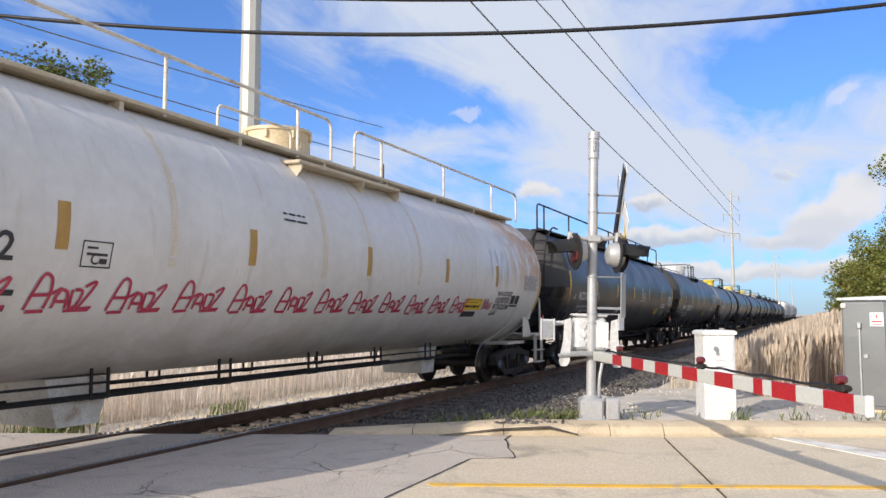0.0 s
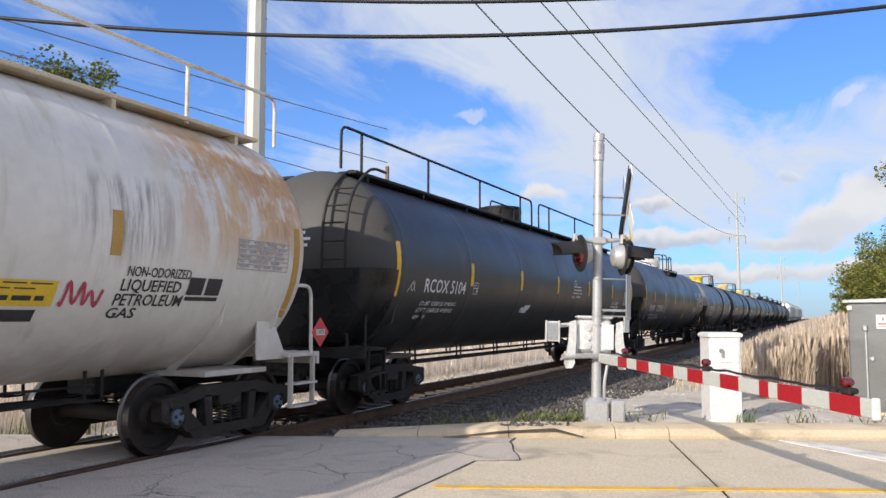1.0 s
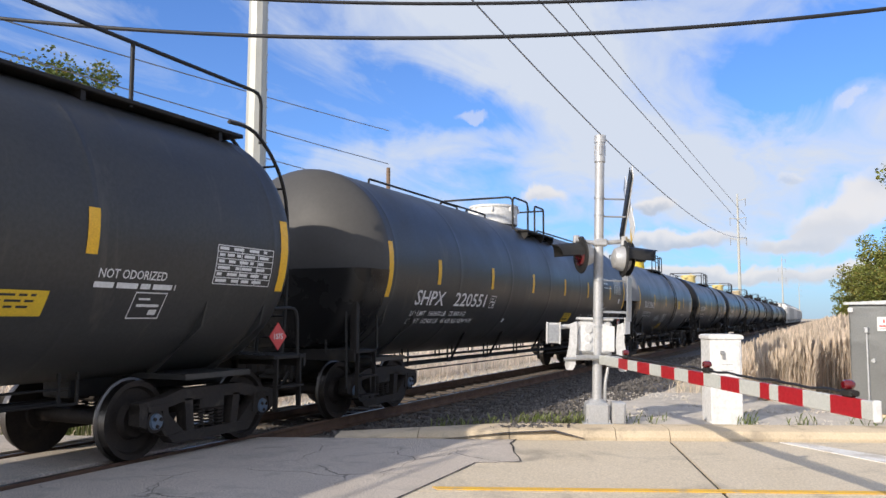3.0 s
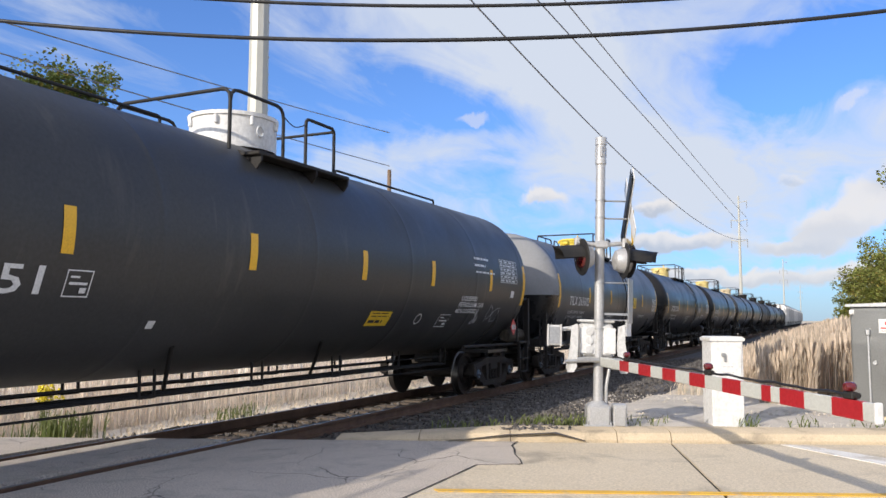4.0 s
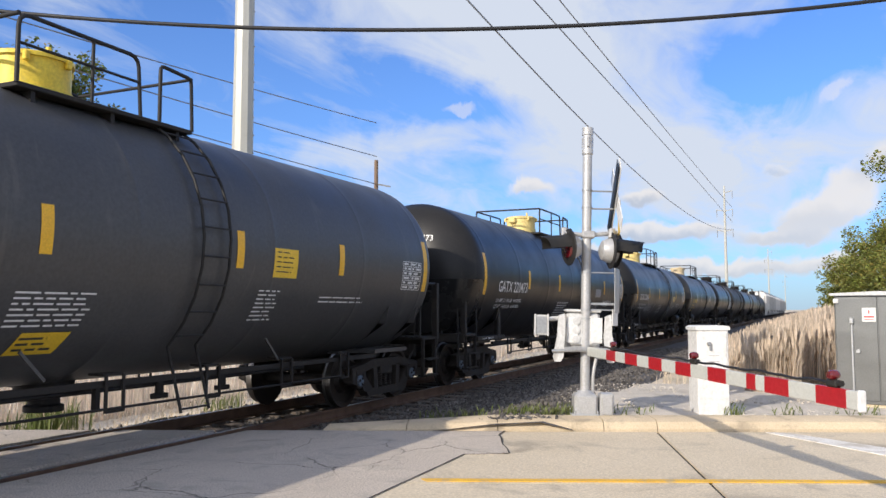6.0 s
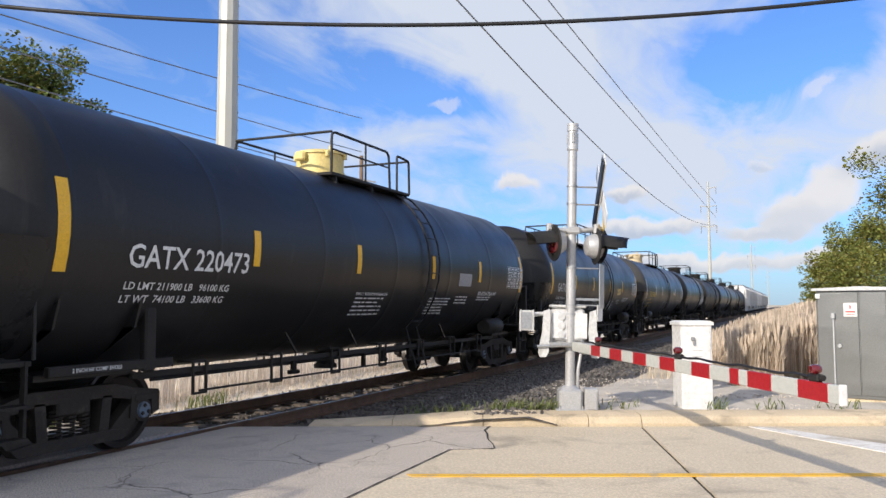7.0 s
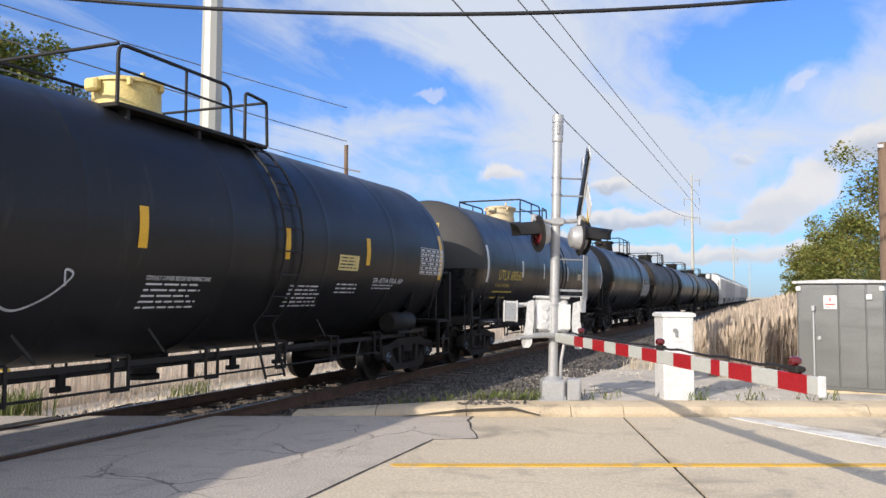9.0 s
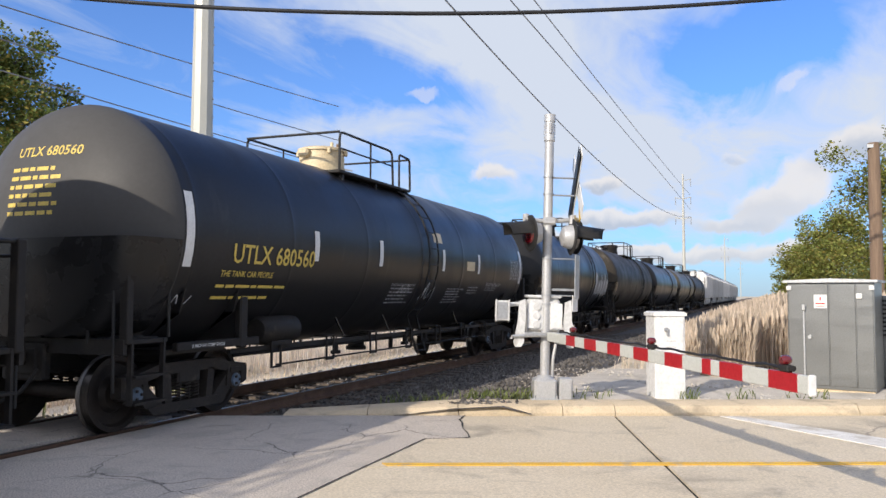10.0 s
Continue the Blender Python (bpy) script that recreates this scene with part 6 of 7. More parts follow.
def train():
    white_car()
    rcox()
    shpx()
    car, side = gp_car(3, "black general-purpose tank car with a bright yellow dome", "TILX 265602", (-3.94, -1.40, 1.20, 3.42), M_YELLOW, -0.12, M_STRIPE, M_STENCIL, M_TANK_SLATE, "tilx", reach=1.45, run=2.3)
    rng = random.Random(31)
    s = Shape()
    side.panel(s, 1.85, 2.35, 1.92, 2.28, 0.005)
    s.mark()
    side.panel(s, -1.42, -0.90, 1.12, 1.32, 0.005, lean=0.06)
    writing(car, s, M_PANEL_YELLOW, "yellow data label", "label_panel")
    s = Shape()
    side.bars(s, rng, 1.9, 2.24, 0.38, 5, 0.06, 0.02, off=0.008)
    side.bars(s, rng, -1.36, 1.28, 0.4, 3, 0.05, 0.03, off=0.008)
    writing(car, s, M_STENCIL_BLACK)
    s = Shape()
    side.stroke(s, smooth_line([(-3.75, 1.33), (-3.5, 1.42), (-3.15, 1.55), (-3.3, 1.6), (-3.15, 1.55), (-3.2, 1.46)], 4), 0.018)
    for k in range(4):
        y = -3.1 + 0.2 * k
        scribble(side, s, rng, y, 1.36, 0.24, 0.32, 0.02, 7)
    writing(car, s, M_SPRAY_WHITE, "white spray-painted tag", "spray_tag")
    car, side = gp_car(4, "glossy black general-purpose tank car with a pale yellow dome", "GATX 220473", (-3.85, -1.31, 1.46, 3.85), M_PALE_YELLOW, -0.02, M_STRIPE, M_STENCIL, reach=1.66, run=2.8)
    part("label_panel", side.panel(Shape(), 2.72, 3.38, 1.90, 2.15), M_STENCIL_DIM, car, "dull grey label")
    car, side = gp_car(5, "black tank car with pale yellow dome and looping white tag", "GATX 220541", (-3.84, -1.40, 1.26, 3.58), M_PALE_YELLOW, -0.20, M_STRIPE, M_STENCIL, reach=1.70, run=2.8, load="211800 LB   95950 KG", tare="74400 LB   33750 KG")
    part("label_panel", side.panel(Shape(), 2.66, 3.28, 1.90, 2.13), M_PALE_YELLOW, car, "pale yellow data label")
    s = Shape()
    side.bars(s, rng, 2.70, 2.10, 0.55, 4, 0.05, 0.024, off=0.008)
    writing(car, s, M_STENCIL_BLACK)
    s = Shape()
    side.stroke(s, smooth_line([(-4.3, 1.30), (-4.0, 1.55), (-3.85, 1.9), (-3.8, 1.55), (-3.6, 1.35), (-3.5, 1.75), (-3.3, 1.4), (-3.05, 1.8), (-2.95, 1.5), (-2.7, 1.38), (-2.4, 1.5), (-2.2, 1.7), (-2.3, 1.75), (-2.25, 1.6)], 8), 0.022)
    for k in range(4):
        scribble(side, s, rng, -4.3 + 0.32 * k, 1.46, 0.34, 0.26, 0.020, 6)
    writing(car, s, M_SPRAY_WHITE, "white looping spray-painted tag", "spray_tag")
    car, side = gp_car(6, "black general-purpose tank car with a cream dome and yellow lettering", "UTLX 680560", (-3.96, -1.84, 1.03, 3.2), M_CREAM, -1.20, M_STRIPE_WHITE, M_STENCIL_YELLOW, slogan="THE TANK CAR PEOPLE")
    s = Shape()
    side.panel(s, 0.55, 1.0, 2.55, 2.75, 0.005)
    s.mark()
    side.panel(s, 2.4, 2.9, 2.05, 2.25, 0.005)
    writing(car, s, M_CREAM, "cream data label", "label_panel")
    s = Shape()
    scribble(side, s, rng, 0.2, 1.42, 0.7, 0.34, 0.022, 9)
    scribble(side, s, rng, -0.9, 1.55, 0.5, 0.16, 0.016, 7)
    scribble(side, s, rng, -7.0, 1.40, 0.6, 0.15, 0.014, 8)
    writing(car, s, M_SPRAY_WHITE, "small faded white tag", "spray_tag")
    # the tank cars further back
    start = EDGES[7]
    for L, body, label, dome in ((13.0, M_TANK_BLACK, "short black tank car with pale scraped patches", M_UNDER), (14.7, M_TANK_DUST, "dusty brown tank car", M_UNDER), (15.6, M_TANK_BLACK, "black tank car with a dark dome", M_UNDER),
                                 (16.2, M_TANK_TAN, "shiny tan and brown tank car", M_UNDER), (16.2, M_TANK_DUST, "dusty brown tank car near the hopper cars", M_UNDER)):
        car, side, half = base_car("tank_car", label, L, 1.5, 2.25, body, start, "post", True)
        gp_dome(car, 1.5, 2.25, 0.4, dome, M_BLACKMETAL)
        if "scraped" in label:
            s = Shape()
            for k in range(5):
                y = 2.6 + 0.55 * k
                scribble(side, s, rng, y, 1.5, 0.5, 0.6 + 0.5 * rng.random(), 0.13, 5)
            writing(car, s, M_SPRAY_WHITE, "pale scraped paint", "scraped_patch")
        start += L
    for k in range(9):
        hopper(start, 15.4, M_HOPPER_WHITE if k in (0, 3, 4) else M_HOPPER)
        start += 15.4


def hopper(start, length, body):
    car = thing("hopper_car", "pale covered hopper car with ribbed sides far down the train", "hopper car", pose(0, start + length / 2, 0), "hopper cars of the train")
    h = length / 2 - 0.9
    s = Shape()
    s.prism([(-1.5, 1.3), (1.5, 1.3), (1.5, 3.95), (1.15, 4.35), (-1.15, 4.35), (-1.5, 3.95)], lambda a, b, d: (a, -h + d, b), 2 * h)
    part("body", s, body, car)
    s = Shape()
    for k in range(4):
        y = -h + 2 * h * (k + 0.5) / 4
        s.prism([(-h / 4 + 0.1, 1.3), (h / 4 - 0.1, 1.3), (0.35, 0.5), (-0.35, 0.5)], lambda a, b, d, y=y: (-1.2 + d, y + a, b), 2.4)
    part("hopper_bay", s, body, car)
    for k in range(13):
        y = -h + 2 * h * k / 12
        for x in (-1.54, 1.54):
            part("side_rib", Shape().box((x, y, 2.62), (0.09, 0.10, 2.62)), body, car)
    s = Shape()
    for k in range(5):
        s.lathe([(4.33, 0.4), (4.48, 0.4), (4.52, 0)], 14, "z", c=(0, -h + 2 * h * (k + 0.5) / 5, 0))
    part("roof_hatch", s, body, car)
    for x in (-0.8, 0.8):
        part("roof_walk", Shape().box((x, 0, 4.50), (0.5, 2 * h, 0.05)), M_GALV, car)
    for e in (-1, 1):
        s = Shape()
        s.box((0, e * (length / 2 - 1.2), 0.86), (0.5, 2.2, 0.3))
        s.box((0, e * (length / 2 - 0.2), 0.84), (0.22, 0.5, 0.24))
        part("stub_sill", s, M_UNDER, car)
        s = Shape()
        for x in (-1.35, 1.35):
            s.box((x, e * (length / 2 - 0.55), 2.3), (0.06, 0.06, 2.8))
        for z in (1.2, 1.7, 2.2, 2.7, 3.2):
            s.box((0, e * (length / 2 - 0.55), z), (2.7, 0.03, 0.03))
        part("end_ladder", s, M_UNDER, car)
        add_truck(car, e * (length / 2 - 2.0))
    CARS.append((car, start + length / 2))
    return car


train()


def motions():
    for car, y in CARS:
        walk(car, [(t, pose(0, y - SPEED * t, 0)) for t in range(0, 11)])
    turn = math.degrees(SPEED / WHEEL_R)
    times = [k / FPS for k in range(0, 301)]
    for w, y in WHEELSETS:
        walk(w, [(t, pose(0, y, WHEEL_R, (turn * t) % 360.0)) for t in times])

# ---- crossing signal, cabinets, poles and wires ----
UA = math.degrees(math.atan2(U.y, U.x))


def crossing_signal():
    base = thing("crossing_signal", "silver crossing signal mast with red lights and lowered gate machine", "crossing signal", pose(4.68, 10.66, 0.10, 0, 1.5, UA))
    s = Shape()
    s.box((0, 0, 0.15), (0.31, 0.31, 0.30), chamfer=0.03)
    s.box((0, 0, 0.02), (0.40, 0.40, 0.05), chamfer=0.01)
    s.lathe([(0.30, 0.13), (0.34, 0.085), (0.36, 0.0)], 20, "z")
    part("base_casting", s, M_SILVER, base)
    for x in (-0.15, 0.15):
        for y in (-0.15, 0.15):
            part("bolt", Shape().tube([(x, y, 0.03), (x, y, 0.09)], 0.016, 6), M_GALV, base)
    s = Shape().tube([(0, 0, 0.25), (0, 0, 3.90)], 0.063, 20)
    part("mast", s, M_SILVER, base, smooth=40)
    s = Shape()
    s.lathe([(3.52, 0.064), (3.54, 0.076), (3.60, 0.076), (3.60, 0.068), (3.80, 0.068), (3.80, 0.078), (3.90, 0.078), (3.91, 0.0)], 20, "z")
    for k in range(3):
        a = 2.1 * k + 0.4
        s.box((0.07 * math.cos(a), 0.07 * math.sin(a), 3.70), (0.03, 0.03, 0.14))
    part("bell", s, M_SILVER, base, "slotted bell housing", smooth=30)
    for z in (3.04, 2.80, 1.92, 1.42, 1.30):
        part("clamp", Shape().lathe([(z - 0.012, 0.064), (z - 0.012, 0.072), (z + 0.012, 0.072), (z + 0.012, 0.064)], 16, "z"), M_GALV, base)
    # crossbuck, seen nearly on edge
    for z in (3.03, 2.79):
        part("bracket", Shape().tube([(0.05, 0, z), (0.36, 0.0, z)], 0.012, 8), M_GALV, base)
    t = Matrix.Translation((0.38, 0.0, 2.93)) @ Euler((0, 0, radians(-2.5))).to_matrix().to_4x4()
    for k, a in enumerate((48, -48)):
        s = Shape()
        m = t @ Matrix.Translation((0.022 * k, 0, 0)) @ Euler((radians(a), 0, 0)).to_matrix().to_4x4()
        s.box((0, 0, 0), (0.012, 0.23, 1.22), chamfer=0.003)
        s.v = [tuple(m @ Vector(p)) for p in s.v]
        part("crossbuck_blade", s, M_WHITE, base, "white crossbuck blade seen on edge")
    # black sheet on one blade's back, added to paint its unlit side dark
    for k, a in enumerate((48,)):
        s = Shape()
        m = t @ Matrix.Translation((-0.030 + 0.01 * k, 0, 0)) @ Euler((radians(a), 0, 0)).to_matrix().to_4x4()
        s.box((0, 0, 0), (0.006, 0.20, 1.20))
        s.v = [tuple(m @ Vector(p)) for p in s.v]
        part("blade_back", s, M_BLACKMETAL, base)
    s = Shape()
    m = t @ Matrix.Translation((0.06, 0, -0.26)) @ Euler((radians(-20), 0, 0)).to_matrix().to_4x4()
    s.box((0, 0, 0), (0.01, 0.24, 0.42))
    s.v = [tuple(m @ Vector(p)) for p in s.v]
    part("yellow_plate", s, M_PANEL_YELLOW, base)
    # crossarm and lights
    part("crossarm", Shape().tube([(-0.32, -0.05, 2.45), (0, -0.02, 2.42), (0.42, 0.05, 2.47)], 0.030, 10), M_SILVER, base, smooth=50)
    for x in (-0.30, 0.34):
        part("arm_cap", Shape().lathe([(2.40, 0.045), (2.52, 0.045), (2.53, 0.0)], 10, "z", c=(x, 0, 0)), M_SILVER, base)
    s = Shape()
    s.box((0.02, 0, 2.43), (0.18, 0.18, 0.10), chamfer=0.02)
    part("junction_box", s, M_SILVER, base)

    def light(at, face, label):
        d = Vector(face).normalized()
        m = Matrix.Translation(at) @ d.to_track_quat("X", "Z").to_matrix().to_4x4()

        def put(sh):
            sh.v = [tuple(m @ Vector(p)) for p in sh.v]
            return sh
        disc = part("background_disc", put(Shape().lathe([(-0.01, 0), (-0.01, 0.235), (0.0, 0.25), (0.012, 0.235), (0.012, 0)], 32, "x")), M_BLACKMETAL, base, "round black light background", smooth=30)
        part("housing", put(Shape().lathe([(-0.16, 0), (-0.16, 0.06), (-0.13, 0.13), (-0.05, 0.165), (-0.01, 0.17)], 24, "x")), M_SILVER, disc, "silver lamp housing", smooth=40)
        part("lens", put(Shape().lathe([(0.012, 0.15), (0.04, 0.14), (0.06, 0.08), (0.065, 0)], 24, "x")), M_LENS, disc, "dark red glass lens", smooth=True)
        s = Shape()
        n, rows = 14, []
        for r in (0.170, 0.158):
            for f in (0, 0.42):
                rows.append([(f - (0.10 if f else 0) * abs(math.cos(math.pi * k / n)) * (1 if f else 0), r * math.cos(math.pi * k / n - 0.0) * (1 - 0.15 * f), r * math.sin(math.pi * k / n) * (1 - 0.1 * f) - 0.04 * f) for k in range(n + 1)])
        vs = [p for row in rows for p in row]
        N = n + 1
        fs = [(k, k + 1, N + k + 1, N + k) for k in range(n)] + [(2 * N + k, 3 * N + k, 3 * N + k + 1, 2 * N + k + 1) for k in range(n)]
        fs += [(N + k, N + k + 1, 3 * N + k + 1, 3 * N + k) for k in range(n)]
        s.add(vs, fs)
        part("hood", put(s), M_BLACKMETAL, disc, "long black sun hood", smooth=40)
    light((-0.25, -0.10, 2.25), (-0.96, -0.28, -0.05), "left")
    light((-0.18, 0.26, 2.29), (-0.98, -0.1, -0.05), "left back")
    light((0.33, -0.02, 2.22), (0.99, 0.10, -0.03), "right")
    light((0.46, 0.32, 2.25), (0.97, 0.2, -0.03), "right back")
    # number plate of the post, seen at a slant, and a small plate below
    s = Shape()
    m = Matrix.Translation((0.42, 0.02, 1.68)) @ Euler((0, 0, radians(72))).to_matrix().to_4x4()
    s.box((0, 0, 0), (0.46, 0.012, 0.60), chamfer=0.004)
    s.v = [tuple(m @ Vector(p)) for p in s.v]
    part("sign_plate", s, M_GALV, base, "plain metal sign back")
    s = Shape()
    m = Matrix.Translation((0.39, -0.02, 1.32)) @ Euler((0, 0, radians(62))).to_matrix().to_4x4()
    s.box((0, 0, 0), (0.22, 0.012, 0.22), chamfer=0.004)
    s.v = [tuple(m @ Vector(p)) for p in s.v]
    part("sign_plate", s, M_WHITE, base)
    for z in (1.92, 1.42):
        part("bracket", Shape().tube([(0.05, 0, z), (0.40, 0.0, z)], 0.010, 8), M_GALV, base)
    # gate machine
    s = Shape()
    s.box((-0.02, 0.16, 1.12), (0.44, 0.30, 0.52), chamfer=0.04)
    s.box((-0.02, -0.01, 1.14), (0.40, 0.06, 0.40), chamfer=0.02)
    s.box((-0.02, 0.16, 1.40), (0.47, 0.34, 0.04), chamfer=0.015)
    for z in (1.02, 1.14, 1.26):
        s.lathe([(-0.06, 0.0), (-0.06, 0.05), (-0.02, 0.055)], 12, "y", c=(-0.13, 0, z))
    part("gate_machine", s, M_SIGNAL_WHITE, base, "white gate machine housing", smooth=30)
    for x, tip in ((-0.33, -0.37), (0.29, 0.33)):
        s = Shape()
        s.prism([(x - 0.045, 1.33), (x + 0.035, 1.36), (x + 0.045, 1.10), (tip + 0.065, 0.78), (tip + 0.03, 0.72), (tip - 0.05, 0.72), (tip - 0.07, 0.78), (x - 0.06, 1.05)], lambda a, b, d: (a, -0.12 + d, b), 0.06)
        part("counterweight", s, M_SIGNAL_WHITE, base, "white counterweight arm")
    s = Shape()
    s.box((-0.60, -0.02, 1.20), (0.17, 0.18, 0.27), chamfer=0.012)
    for x in (-0.685, -0.515):
        s.box((x, -0.115, 1.20), (0.022, 0.03, 0.29), chamfer=0.004)
    s.tube([(-0.50, 0, 1.28), (-0.30, 0, 1.30)], 0.03, 8)
    box = part("side_box", s, M_SIGNAL_WHITE, base, "small grey-white junction box")
    part("side_panel", Shape().box((-0.60, -0.114, 1.20), (0.14, 0.008, 0.22), chamfer=0.003), M_GALV, box)
    s = Shape()
    s.tube([(-0.46, -0.14, 0.86), (-0.1, -0.14, 0.88), (0.36, -0.14, 0.86)], 0.022, 8)
    s.box((0.0, -0.14, 0.90), (0.60, 0.05, 0.04))
    s.box((0.20, -0.16, 0.84), (0.14, 0.10, 0.14), chamfer=0.02)
    part("pivot_bar", s, M_GALV, base)
    s = Shape()
    s.box((0.27, -0.06, 0.16), (0.18, 0.22, 0.32), chamfer=0.015)
    s.box((0.27, -0.175, 0.17), (0.13, 0.012, 0.24), chamfer=0.004)
    part("cable_box", s, M_SILVER, base, "small painted cable box")
    s = Shape()
    for k in range(9):
        s.box((0.10 + 0.036 * k, -0.01, 1.50), (0.016, 0.05, 0.012))
    for yy in (-0.04, 0.02):
        s.box((0.24, yy, 1.50), (0.34, 0.012, 0.03))
    part("step_grating", s, M_GALV, base, "small metal step grating")
    for x in (-0.20, 0.16):
        part("hatch", Shape().box((x * 0.9, -0.045, 1.14), (0.15, 0.02, 0.34), chamfer=0.006), M_WHITE, base)
    part("conduit", Shape().tube(smooth_line([(0.11, 0.02, 0.30), (0.11, 0.0, 0.55), (0.15, 0.03, 0.80), (0.12, 0.1, 0.92)], 4), 0.022, 8), M_SILVER, base, smooth=50)
    return base


def gate_arm():
    a, b = Vector((4.93, 10.22, 0.97)), Vector((7.70, 5.58, 0.955))
    d = (b - a).normalized()
    L = (b - a).length
    rot = d.to_track_quat("X", "Z").to_matrix().to_4x4()
    arm = thing("gate_arm", "lowered red and white striped crossing gate arm with red lamps", "gate arm", Matrix.Translation(a) @ rot)
    marks = [-0.30, 0.51, 0.84, 1.18, 1.56, 1.91, 2.26, 2.61, 2.95, 3.31, 3.65, 4.0, 4.14, 4.28, 4.61, 4.95, 5.28, 5.46]
    part("beam", Shape().box(((L - 0.3) / 2, 0.012, 0), (L + 0.3, 0.030, 0.118), chamfer=0.006), M_WHITE_REFLECT, arm, "pale grey-white beam")
    for k in range(1, len(marks) - 1):
        if k % 2 == 1:
            p, q = marks[k], marks[k + 1]
            part("red_stripe", Shape().box(((p + q) / 2, 0.012, 0), (q - p, 0.036, 0.119)), M_RED_REFLECT, arm)
    part("end_cap", Shape().box((L + 0.01, 0.012, 0), (0.03, 0.05, 0.135), chamfer=0.008), M_WHITE, arm)
    pts = [(x, 0.012, 0.078 + 0.012 * abs(math.sin(x * 4.1)) + 0.004 * math.sin(x * 17)) for x in [0.2 + 0.1 * k for k in range(51)]]
    part("lamp_cable", Shape().tube(pts, 0.011, 6), M_CABLE, arm, smooth=60)
    for x in (0.73, 3.0, 5.13):
        s = Shape()
        s.box((x, 0.012, 0.085), (0.12, 0.05, 0.05), chamfer=0.012)
        s.tube([(x + 0.05, 0.012, 0.09), (x + 0.09, 0.012, 0.09)], 0.02, 8)
        lamp = part("lamp_base", s, M_BLACKMETAL, arm)
        s = Shape()
        s.lathe([(-0.035, 0.0), (-0.035, 0.024), (-0.016, 0.033), (0.016, 0.033), (0.035, 0.024), (0.035, 0)], 20, "y", c=(x, 0.012, 0.138))
        part("lens", s, M_LENS, lamp, "red lamp lens", smooth=30)


def signal_box():
    b = thing("signal_box", "weathered white painted steel signal pedestal box", "signal box", pose(6.07, 11.30, 0.10, 0, 0, UA))
    s = Shape()
    s.box((0.21, 0.22, 0.58), (0.42, 0.44, 1.16), chamfer=0.012)
    part("body", s, M_WHITE, b)
    s = Shape()
    s.prism([(-0.02, 1.14), (0.44, 1.14), (0.44, 1.18), (0.40, 1.20), (0.02, 1.20), (-0.02, 1.18)], lambda a, z, d: (a, -0.02 + d, z), 0.48)
    part("lid", s, M_WHITE, b)
    s = Shape()
    s.box((0.21, -0.006, 0.86), (0.36, 0.012, 0.50), chamfer=0.004)
    part("door", s, M_WHITE, b)
    s = Shape()
    s.box((0.15, -0.03, 0.96), (0.05, 0.05, 0.05), chamfer=0.01)
    s.box((0.17, -0.03, 0.91), (0.03, 0.02, 0.08), chamfer=0.006)
    part("padlock", s, M_GALV, b)
    s = Shape()
    for z in (0.72, 0.80):
        s.box((0.22, -0.013, z), (0.14, 0.002, 0.006))
    part("faded_writing", s, M_STENCIL_DIM, b)


